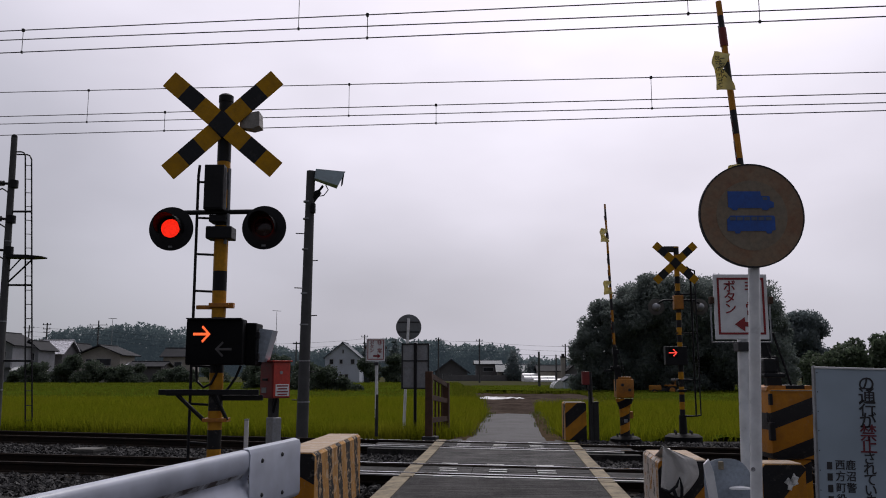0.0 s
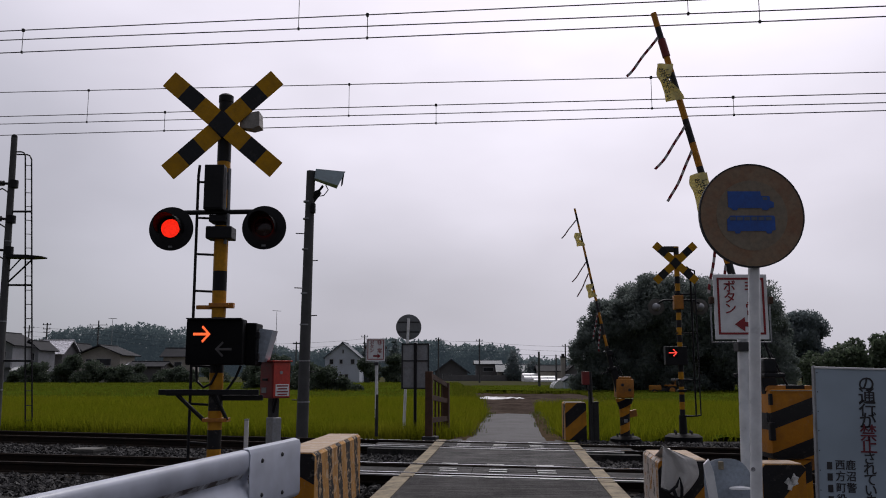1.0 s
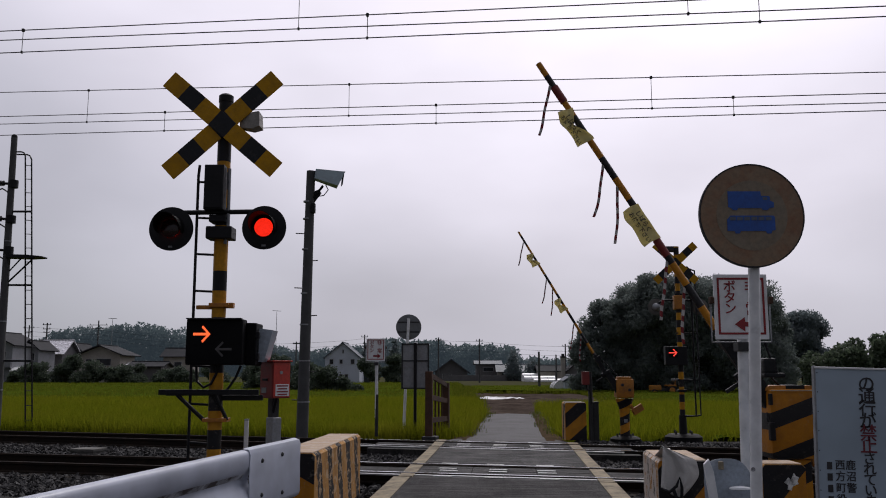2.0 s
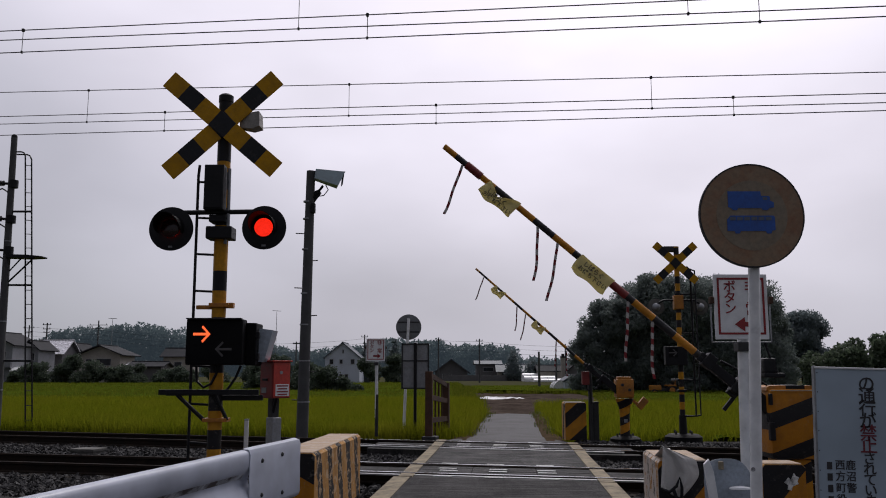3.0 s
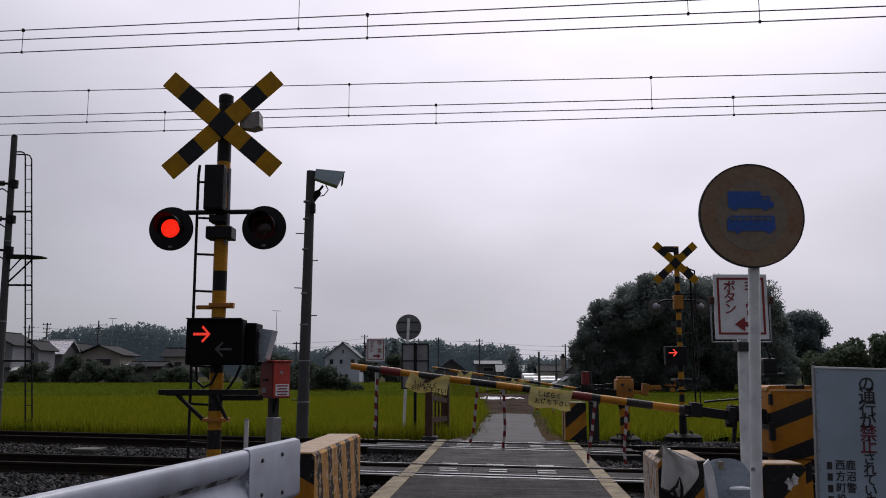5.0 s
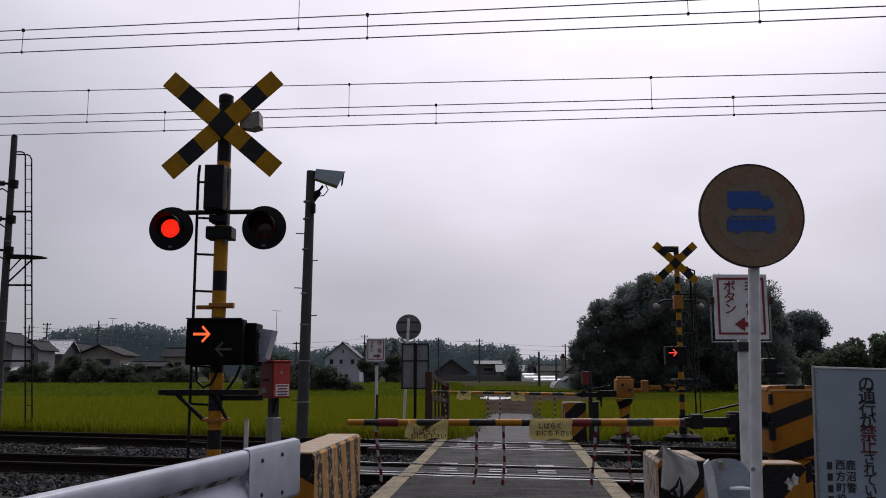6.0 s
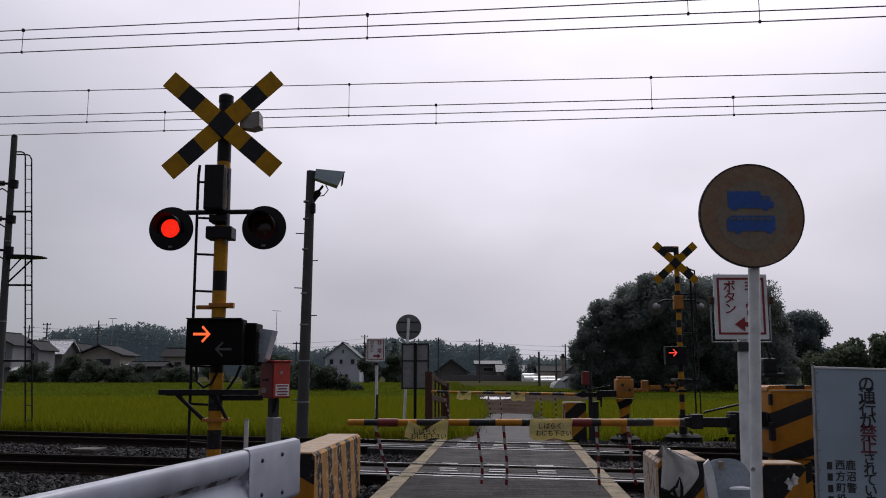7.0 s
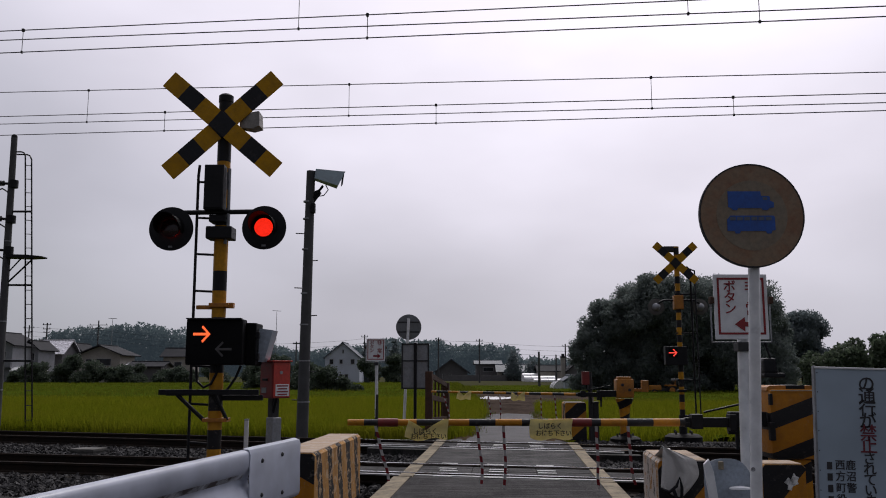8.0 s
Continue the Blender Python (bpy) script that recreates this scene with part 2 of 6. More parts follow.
M["fadedring"] = paint("faded_sign_rim", (0.255, 0.175, 0.11), (0.24, 0.095, 0.04), 0.5, 0, 6.5, 0.8, 0.03, 40)
M["sign_glass"] = paint("faded_blue_window", (0.09, 0.115, 0.17), (0.12, 0.12, 0.12), 0.5, 0, 9, 0.5, 0, 40)
M["cloth"] = cloth("yellow_banner_cloth", (0.84, 0.75, 0.37), (0.55, 0.48, 0.22))
M["sack"] = paint("grey_canvas_sack", (0.62, 0.60, 0.58), (0.48, 0.46, 0.44), 0.95, 0, 6, 0.4, 0.6, 160)
M["orange"] = paint("orange_painted_casing", (0.42, 0.155, 0.012), (0.16, 0.08, 0.02), 0.5, 0, 7, 0.8, 0.15, 50)
M["concretepole"] = paint("dark_concrete_pole", (0.075, 0.075, 0.078), (0.04, 0.04, 0.04), 0.85, 0, 3, 0.6, 0.2, 50)
M["concrete"] = paint("concrete", (0.36, 0.34, 0.31), (0.2, 0.18, 0.16), 0.9, 0, 4, 0.7, 0.3, 40)
M["rustwood"] = paint("brown_creosoted_timber", (0.07, 0.032, 0.018), (0.03, 0.015, 0.01), 0.85, 0, 7, 0.8, 0.4, 50, vary=0.2)
M["wire"] = paint("dark_copper_wire", (0.03, 0.028, 0.028), (0.05, 0.045, 0.04), 0.5, 0.5, 3, 0.5, 0, 20)
M["arm_bands"] = striped("yellow_black_arm", BLK, (0.52, 0.21, 0.009), (1, 0, 0), 0.474, 0.50, 0.5, 0.12, spec=0.35)
M["streamer_red"] = striped("red_white_streamer", (0.48, 0.46, 0.45), (0.20, 0.018, 0.024), (0.35, 0, 1), 0.10, 0, 0.5, 0.05)
M["block_front"] = striped("yellow_black_block", (0.52, 0.24, 0.02), BLK, (-0.75, 0.0, 1), 0.42, 0.1, 0.5, 0.25)
M["block_side"] = striped("worn_yellow_black_block", (0.46, 0.24, 0.07), (0.03, 0.028, 0.03), (0, 1, 0.30), 0.44, 0.3, 0.45, 0.9, 0.8, (0.50, 0.36, 0.23), 0.16, 11, 0.54)
M["cover_bands"] = striped("orange_black_cover", (0.42, 0.165, 0.012), BLK, (-0.37, 0.0, 1), 0.329, 0.251, 0.42, 0.08)
M["machine_bands"] = striped("orange_black_machine", (0.52, 0.22, 0.016), BLK, (-0.5, 0.0, 1), 0.30, 0.05, 0.5, 0.15)
M["lamp_on"] = glow("red_lamp_lit", (1.0, 0.022, 0.008), 1.05)
M["lamp_off"] = paint("red_lamp_dark", (0.03, 0.004, 0.005), (0.015, 0.003, 0.003), 0.2, 0, 8, 0.5, 0, 40)
M["arrow_on"] = glow("arrow_lit", (1.0, 0.13, 0.035), 1.45)
M["arrow_red"] = glow("arrow_reddening", (1.0, 0.05, 0.03), 0.85)
M["arrow_dim"] = glow("arrow_dim", (1.0, 0.05, 0.04), 0.16)
M["arrow_off"] = paint("arrow_dark", (0.085, 0.08, 0.08), (0.05, 0.05, 0.05), 0.6, 0, 8, 0.5, 0, 40)
M["rice"] = foliage("rice_blades", (0.105, 0.138, 0.006), (0.235, 0.245, 0.016), (0.205, 0.195, 0.018), 0.45, None, 0.0)
# darker copy of the rice, offsetting the stronger light on far blades
M["rice_far"] = foliage("dimmed_rice_blades", (0.085, 0.118, 0.010), (0.165, 0.18, 0.020), (0.145, 0.145, 0.020), 0.35, None, 0.0)
M["grass"] = foliage("verge_grass", (0.06, 0.09, 0.012), (0.12, 0.14, 0.03), (0.15, 0.13, 0.05), 0.25)
# grove green lightened and greyed, the haze carried by the leaf colour
M["leaf"] = foliage("hazed_broad_leaves", (0.13, 0.16, 0.15), (0.19, 0.22, 0.205), (0.17, 0.195, 0.185), 0.58, None, 0.5, 0.55)
# shrub green lifted and greyed a little as painted-in haze
M["leaf_shrub"] = foliage("hazed_shrub_leaves", (0.055, 0.075, 0.055), (0.09, 0.115, 0.08), (0.075, 0.09, 0.065), 0.4, None, 0.3, 0.6)
M["leaf_bamboo"] = foliage("bamboo_leaves", (0.06, 0.085, 0.055), (0.105, 0.135, 0.085), (0.09, 0.11, 0.07), 0.5, None, 0.3, 0.6)
# paler and bluer than living leaves: distance haze mixed into the colour
M["leaf_hazed"] = foliage("hazed_far_leaves", (0.12, 0.155, 0.16), (0.16, 0.195, 0.20), (0.14, 0.17, 0.175), 0.5, None, 1.0, 0.42)
# far hill leaves glow faintly to imitate the haze before them
M["backdrop"] = foliage("haze_glow_woods", (0.09, 0.12, 0.11), (0.12, 0.15, 0.14), (0.10, 0.13, 0.13), 0.4, (0.030, 0.040, 0.052))
M["bark"] = paint("bark", (0.055, 0.042, 0.032), (0.03, 0.025, 0.02), 0.95, 0, 3, 0.7, 0.6, 25)
M["stone"] = foliage("ballast_stones", (0.012, 0.011, 0.011), (0.072, 0.07, 0.071), (0.016, 0.014, 0.014), 0.0, None, 0.12)
# white render tinted blue, with the haze before it in the colour
M["wall_white"] = paint("hazed_render_wall", (0.50, 0.54, 0.62), (0.38, 0.40, 0.45), 0.85, 0, 0.8, 0.6, 0.1, 8)
M["wall_grey"] = paint("grey_render_wall", (0.235, 0.24, 0.26), (0.16, 0.16, 0.17), 0.85, 0, 0.8, 0.6, 0.1, 8)
M["wall_tan"] = paint("tan_render_wall", (0.36, 0.33, 0.30), (0.24, 0.22, 0.20), 0.85, 0, 0.8, 0.6, 0.1, 8)
M["wall_dark"] = paint("grey_board_wall", (0.13, 0.125, 0.13), (0.08, 0.075, 0.075), 0.85, 0, 0.8, 0.6, 0.1, 8)
M["roof_dark"] = paint("dark_tile_roof", (0.028, 0.029, 0.033), (0.045, 0.045, 0.05), 0.8, 0, 0.9, 0.6, 0.3, 5, spec=0.15)
M["roof_shiny"] = paint("glazed_tile_roof", (0.62, 0.62, 0.64), (0.10, 0.095, 0.095), 0.22, 0.6, 3.2, 1.0, 0.9, 4)
M["roof_blue"] = paint("blue_grey_roof", (0.075, 0.09, 0.115), (0.05, 0.06, 0.07), 0.6, 0.0, 0.9, 0.6, 0.2, 5)
M["pane"] = paint("dark_window_pane", (0.02, 0.022, 0.027), (0.03, 0.03, 0.035), 0.08, 0, 2, 0.3, 0, 10)
M["frame"] = paint("window_frame", (0.35, 0.35, 0.36), (0.2, 0.2, 0.2), 0.5, 0.3, 2, 0.4, 0, 10)
M["vinyl"] = paint("white_vinyl_sheet", (0.80, 0.80, 0.81), (0.6, 0.6, 0.6), 0.35, 0, 1.5, 0.4, 0.3, 6)


# ---------------------------------------------------------------- mesh helpers
def bm_box(bm, x, y, z, sx, sy, sz, bevel=0.0, m=None):
    """A box with its middle at x, y, z."""
    made = bmesh.ops.create_cube(bm, size=1.0)["verts"]
    bmesh.ops.transform(bm, matrix=(m or Matrix()) @ Matrix.Translation((x, y, z)) @ Matrix.Diagonal((sx, sy, sz, 1)), verts=made)
    if bevel:
        edges = list({e for v in made for e in v.link_edges})
        bmesh.ops.bevel(bm, geom=edges, offset=bevel, segments=2, affect="EDGES", profile=0.6)
    return bm


def bm_rod(bm, a, b, r, r2=None, seg=12):
    """A round rod from a to b, tapering to r2."""
    a, b = Vector(a), Vector(b)
    d = b - a
    q = d.to_track_quat("Z", "Y").to_matrix().to_4x4()
    bmesh.ops.create_cone(bm, cap_ends=True, segments=seg, radius1=r, radius2=r if r2 is None else r2, depth=d.length,
                          matrix=Matrix.Translation((a + b) / 2) @ q)
    return bm


def bm_path(bm, pts, r, seg=8):
    """One bent tube through pts."""
    pts = [Vector(p) for p in pts]
    rings, side = [], None
    for i, p in enumerate(pts):
        d = ((pts[min(i + 1, len(pts) - 1)] - p).normalized() + (p - pts[max(i - 1, 0)]).normalized()).normalized()
        if side is None:
            side = d.orthogonal().normalized()
        side = (side - d * side.dot(d)).normalized()
        up = d.cross(side)
        rings.append([bm.verts.new(p + (side * math.cos(2 * math.pi * k / seg) + up * math.sin(2 * math.pi * k / seg)) * r) for k in range(seg)])
    for a, b in zip(rings, rings[1:]):
        for k in range(seg):
            bm.faces.new((a[k], a[(k + 1) % seg], b[(k + 1) % seg], b[k]))
    bm.faces.new(rings[0][::-1])
    bm.faces.new(rings[-1])
    return bm


def bm_plate(bm, pts, depth, m=None):
    """The outline pts (x, z), made depth thick along y."""
    m = m or Matrix()
    f = [bm.verts.new(m @ Vector((x, -depth / 2, z))) for x, z in pts]
    b = [bm.verts.new(m @ Vector((x, depth / 2, z))) for x, z in pts]
    n = len(pts)
    bm.faces.new(f)
    bm.faces.new(b[::-1])
    for i in range(n):
        bm.faces.new((f[(i + 1) % n], f[i], b[i], b[(i + 1) % n]))
    return bm


def bm_lathe(bm, prof, seg=32, m=None):
    """The profile (radius, height) turned round z."""
    m = m or Matrix()
    rings = [[bm.verts.new(m @ Vector((r * math.cos(2 * math.pi * i / seg), r * math.sin(2 * math.pi * i / seg), h))) for i in range(seg)] for r, h in prof]
    for a, b in zip(rings, rings[1:]):
        for i in range(seg):
            bm.faces.new((a[i], a[(i + 1) % seg], b[(i + 1) % seg], b[i]))
    bm.faces.new(rings[0][::-1])
    bm.faces.new(rings[-1])
    return bm


def box(x, y, z, sx, sy, sz, bevel=0.0):
    return bm_box(bmesh.new(), x, y, z, sx, sy, sz, bevel)


def rod(a, b, r, r2=None, seg=12):
    return bm_rod(bmesh.new(), a, b, r, r2, seg)


def plate(pts, depth, m=None):
    return bm_plate(bmesh.new(), pts, depth, m)


def path(pts, r, seg=8):
    return bm_path(bmesh.new(), pts, r, seg)


def moved(bm, m):
    bmesh.ops.transform(bm, matrix=m, verts=bm.verts[:])
    return bm


def part(name, bm, material, parent, label="", smooth=False):
    me = bpy.data.meshes.new(name)
    bmesh.ops.recalc_face_normals(bm, faces=bm.faces[:])
    bm.to_mesh(me)
    bm.free()
    me.materials.append(M[material])
    if smooth:
        me.polygons.foreach_set("use_smooth", [True] * len(me.polygons))
        me.set_sharp_from_angle(angle=radians(40))
    ob = new(name, me)
    ob.parent = parent
    return tagged(ob, label)


def thing(name, label, category, m, group="", kind=""):
    ob = new(name)
    ob.empty_display_size = 0.2
    ob.matrix_world = m
    return tagged(ob, label, category, group, kind)


def solid(name, bm, material, label, category, kind="", smooth=False):
    """A thing or a piece of the setting that is one mesh."""
    return tagged(part(name, bm, material, None, label, smooth), label, category, "", kind)


def raw(name, verts, faces, material, parent=None, label="", category="", kind=""):
    me = bpy.data.meshes.new(name)
    me.from_pydata(verts.tolist(), [], faces.tolist())
    me.materials.append(M[material])
    ob = new(name, me)
    ob.parent = parent
    return tagged(ob, label, category, "", kind)


def lettering(name, text, size, material, parent, m, label="", bold=0.0):
    cu = bpy.data.curves.new(name, "FONT")
    cu.body, cu.size, cu.align_x, cu.align_y = text, size, "CENTER", "CENTER"
    cu.extrude, cu.offset, cu.resolution_u = 0.0012, bold, 3
    tmp = new(name, cu)
    me = bpy.data.meshes.new_from_object(tmp.evaluated_get(bpy.context.evaluated_depsgraph_get()))
    bpy.data.objects.remove(tmp)
    me.transform(m @ pose(0, 0, 0, 90, 0, 0))
    me.materials.clear()
    me.materials.append(M[material])
    ob = new(name, me)
    ob.parent = parent
    return tagged(ob, label)


# ---------------------------------------------------------------- ground, road, railway
NEAR_TRACK = (0.68, 12.15, -0.235)     # a point of the centre line and its slope
FAR_TRACK = (0.91, 16.28, -0.295)
GROUND_Z, FIELD_Z = -0.46, -0.42


def road_x(y):
    return -0.09 + 0.0776 * y


def on_track(track, x, off=0.0):
    """The y of the line parallel to a track, off metres beyond its middle."""
    x0, y0, s = track
    return y0 + s * (x - x0) + off * math.hypot(1, s)


def across(track, off, side):
    """Where that line meets the line parallel to the road, side metres right of its middle."""
    x0, y0, s = track
    y = (y0 + off * math.hypot(1, s) + s * (-0.09 + side - x0)) / (1 - 0.0776 * s)
    return road_x(y) + side, y


def grid_sheet(name, x0, x1, y0, y1, step, height, material, label, category, kind, rough=0.03):
    nx, ny = max(2, int((x1 - x0) / step)), max(2, int((y1 - y0) / step))
    xs, ys = np.linspace(x0, x1, nx + 1), np.linspace(y0, y1, ny + 1)
    v = np.array([(x, y, height(x, y) + rough * noise.noise((x * 1.3, y * 1.3, 0))) for y in ys for x in xs])
    i = np.arange(nx * ny)
    a = (i // nx) * (nx + 1) + i % nx
    return raw(name, v, np.stack([a, a + 1, a + nx + 2, a + nx + 1], 1), material, None, label, category, kind)


def build_ground():
    bm = bmesh.new()
    s = 1800
    ring = [(-s, -s), (s, -s), (s, s), (-s, s)]
    bm.faces.new([bm.verts.new((x, y, GROUND_Z)) for x, y in ring])
    solid("ground", bm, "earth", "brown earth with weeds under the fields", "ground", "structure")
    # made-up ground at the near side, level with the road
    bm = bmesh.new()
    pts = [(-30, -12), (30, -12), (30, on_track(NEAR_TRACK, 30, -3.3)), (-30, on_track(NEAR_TRACK, -30, -3.3))]
    top = [bm.verts.new((x, y, -0.06)) for x, y in pts]
    low = [bm.verts.new((x, y, GROUND_Z - 0.1)) for x, y in pts]
    bm.faces.new(top)
    for i in range(4):
        bm.faces.new((top[i], low[i], low[(i + 1) % 4], top[(i + 1) % 4]))
    solid("ground_near", bm, "gravel", "dark gravelly ground beside the road", "ground", "structure")
    # raised gravel shoulder that carries the far signal and barrier
    pts = [(2.9, on_track(FAR_TRACK, 2.9, 1.25)), (9.5, on_track(FAR_TRACK, 9.5, 1.25)), (9.5, 18.5), (2.9, 18.5)]
    solid("ground_shoulder", poly_slab(pts, GROUND_Z - 0.1, -0.10), "gravel", "dark gravel shoulder behind the far track", "ground", "structure")
    # ballast bed
    bm = bmesh.new()
    prof = [(NEAR_TRACK, -4.0, GROUND_Z), (NEAR_TRACK, -3.0, -0.20), (NEAR_TRACK, 0, -0.19), (NEAR_TRACK, 1.2, -0.20), (FAR_TRACK, -1.2, -0.20),
            (FAR_TRACK, 0, -0.19), (FAR_TRACK, 1.35, -0.20), (FAR_TRACK, 2.3, GROUND_Z)]
    rows = []
    for k in range(41):
        x = -60 + 3 * k if k < 40 else 45
        rows.append([bm.verts.new((x, on_track(t, x, o), z + 0.02 * noise.noise((x, o, 3)))) for t, o, z in prof])
    for a, b in zip(rows, rows[1:]):
        for i in range(len(prof) - 1):
            bm.faces.new((a[i], b[i], b[i + 1], a[i + 1]))
    solid("ballast_bed", bm, "ballast", "dark stained ballast bed under the tracks", "ballast", "structure")


def rail_profile():
    return [(-0.065, -0.155), (0.065, -0.155), (0.065, -0.143), (0.012, -0.125), (0.010, -0.045), (0.034, -0.035), (0.034, -0.006), (0.026, 0.0),
            (-0.026, 0.0), (-0.034, -0.006), (-0.034, -0.035), (-0.010, -0.045), (-0.012, -0.125), (-0.065, -0.143)]


def build_tracks():
    for name, track in (("railway_track", NEAR_TRACK), ("railway_track", FAR_TRACK)):
        x0, y0, s = track
        a = math.degrees(math.atan(s))
        t = thing(name, "rusty-sided steel rails on dark sleepers in ballast", "railway track", pose(x0, y0, 0.016, 0, 0, a), "railway tracks", "structure")
        for off in (-0.566, 0.566):
            bm = bmesh.new()
            ends = []
            for x in (-70, 60):
                ends.append([bm.verts.new((x, off + u, w)) for u, w in rail_profile()])
            n = len(ends[0])
            for i in range(n):
                bm.faces.new((ends[0][i], ends[0][(i + 1) % n], ends[1][(i + 1) % n], ends[1][i]))
            rail = part("rail", bm, "rust", t)
            part("rail_head", box(0.15, off, 0.0015, 6.4, 0.062, 0.004), "railtop", rail, "polished running surface of the rail")
            part("edge_plate", box(0.0, off + (0.115 if off > 0 else -0.115), -0.022, 5.0, 0.10, 0.02, 0.003), "steelplate", t, "worn steel edge plate beside the rail")
            # check rail through the crossing
            inner = off * 0.86
            part("check_rail", box(0.2, inner, -0.05, 4.4, 0.03, 0.09), "rust", t)
        first = None
        for k in range(66):
            x = -26 + k * 0.62
            if first is None:
                sl = part("sleeper", box(0, 0, -0.21, 0.22, 2.1, 0.11, 0.01), "sleeper", t)
                first = sl.data
            else:
                sl = new("sleeper", first)
                sl.parent = t
            sl.location = (x, random.uniform(-0.02, 0.02), random.uniform(-0.008, 0.008))


def poly_slab(pts, z0, z1):
    bm = bmesh.new()
    top = [bm.verts.new((x, y, z1)) for x, y in pts]
    low = [bm.verts.new((x, y, z0)) for x, y in pts]
    bm.faces.new(top)
    bm.faces.new(low[::-1])
    n = len(pts)
    for i in range(n):
        bm.faces.new((top[i], low[i], low[(i + 1) % n], top[(i + 1) % n]))
    return bm


def build_road():
    road = solid("road", poly_slab([(road_x(-12) - 1.7, -12), (road_x(-12) + 1.9, -12), across(NEAR_TRACK, -0.95, 1.36), across(NEAR_TRACK, -0.95, -1.36)], -0.3, 0.0),
                 "asphalt", "dark worn asphalt road leading to the crossing", "road", "structure")
    deck = thing("crossing_deck", "patched dark crossing deck between the rails with worn white marks", "crossing deck", Matrix(), "", "structure")
    g, e = 0.566, 0.05
    bands = [((NEAR_TRACK, -0.945), (NEAR_TRACK, -g - e)), ((NEAR_TRACK, -g + e + 0.07), (NEAR_TRACK, 0.0)), ((NEAR_TRACK, 0.006), (NEAR_TRACK, g - e - 0.07)),
             ((NEAR_TRACK, g + e), (NEAR_TRACK, 0.95)), ((NEAR_TRACK, 0.956), (FAR_TRACK, -0.95)), ((FAR_TRACK, -0.944), (FAR_TRACK, -g - e)),
             ((FAR_TRACK, -g + e + 0.07), (FAR_TRACK, 0.0)), ((FAR_TRACK, 0.006), (FAR_TRACK, g - e - 0.07)), ((FAR_TRACK, g + e), (FAR_TRACK, 1.0))]
    for i, (a, b) in enumerate(bands):
        cuts = [-1.36, -0.45, 0.45, 1.36] if i not in (0, 4, 8) else [-1.36, 1.36]
        for l, r in zip(cuts, cuts[1:]):
            z = random.uniform(-0.006, 0.002)
            pts = [across(*a, l + 0.004), across(*a, r - 0.004), across(*b, r - 0.004), across(*b, l + 0.004)]
            part("deck_panel", poly_slab(pts, -0.15, z), "deck", deck)
        # boards that carry the deck on past the edge strips
        if i in (1, 2, 3, 5, 6, 7):
            for l, r in ((-2.55, -1.42), (1.42, 2.3)):
                part("deck_board", poly_slab([across(*a, l), across(*a, r), across(*b, r), across(*b, l)], -0.15, random.uniform(-0.03, -0.015)), "deck", deck)
        # cream edge beams
        for side in (-1, 1):
            inner, outer = side * 1.20, side * 1.39
            if i == 4:
                outer = side * 1.38
            pts = [across(*a, inner), across(*a, outer), across(*b, outer), across(*b, inner)]
            if side < 0:
                pts = pts[::-1]
            part("edge_beam", poly_slab(pts, -0.1, 0.012), "cream", deck, "worn cream-painted edge strip")
    # edge line on the approach
    for side in (-1, 1):
        inn, outn = (1.23, 1.45) if side < 0 else (1.20, 1.40)
        pts = [across(NEAR_TRACK, -4.5, side * inn), across(NEAR_TRACK, -4.5, side * outn), across(NEAR_TRACK, -0.97, side * outn), across(NEAR_TRACK, -0.97, side * inn)]
        part("edge_line", poly_slab(pts if side > 0 else pts[::-1], -0.05, 0.008), "cream", road, "worn cream edge line")
    mesh = None
    for track in (NEAR_TRACK, FAR_TRACK):
        for off in (-0.76, -0.12, 0.14, 0.80):
            for side in (-0.80, -0.11, 0.58):
                x, y = across(track, off, side + random.uniform(-0.03, 0.03))
                if mesh is None:
                    ob = part("white_mark", box(0, 0, 0, 0.25, 0.085, 0.006), "mark", deck)
                    mesh = ob.data
                else:
                    ob = new("white_mark", mesh)
                    ob.parent = deck
                ob.matrix_world = pose(x, y, 0.004, 0, 0, math.degrees(math.atan(track[2])))
    # lane beyond, sinking to the fields
    def lane_z(x, y):
        return -0.02 - 0.37 * min(1, max(0, (y - 29.3) / 5))
    bm = bmesh.new()
    rows = []
    for k in range(15):
        y = 17.45 + k * 1.55
        c, w = 1.30 + (y - 17.6) * 0.0835, 1.36 - 0.60 * min(1, (y - 17.45) / 1.0)
        if y > 37:
            w += 1.2
        s = -0.295 if k == 0 else 0
        wob = 0.05 * noise.noise((y, 0, 0))
        rows.append([bm.verts.new((c - w + wob, y - s * w, lane_z(0, y) - 0.02)), bm.verts.new((c - 0.1, y, lane_z(0, y) + 0.012)), bm.verts.new((c + w + wob, y + s * w, lane_z(0, y) - 0.02))])
    for a, b in zip(rows, rows[1:]):
        for i in range(2):
            bm.faces.new((a[i], a[i + 1], b[i + 1], b[i]))
    solid("lane", bm, "lane", "pale worn asphalt farm lane running down to the fields", "road", "structure")
    # verges each side of the lane
    for name, side in (("verge_west", -1), ("verge_east", 1)):
        bm = bmesh.new()
        rows = []
        for k in range(15):
            y = 17.7 + k * 1.55
            c = 1.30 + (y - 17.6) * 0.0835
            rows.append([bm.verts.new((c + side * u + 0.1 * noise.noise((y * 0.8, u, side)), y, lane_z(0, y) + w)) for u, w in ((0.66, -0.05), (0.86, 0.0), (1.15, -0.04), (1.7, -0.42))])
        for a, b in zip(rows, rows[1:]):
            for i in range(3):
                bm.faces.new((a[i], a[i + 1], b[i + 1], b[i]))
        solid(name, bm, "verge", "dry earth verge with sparse weeds along the lane", "verge", "structure")
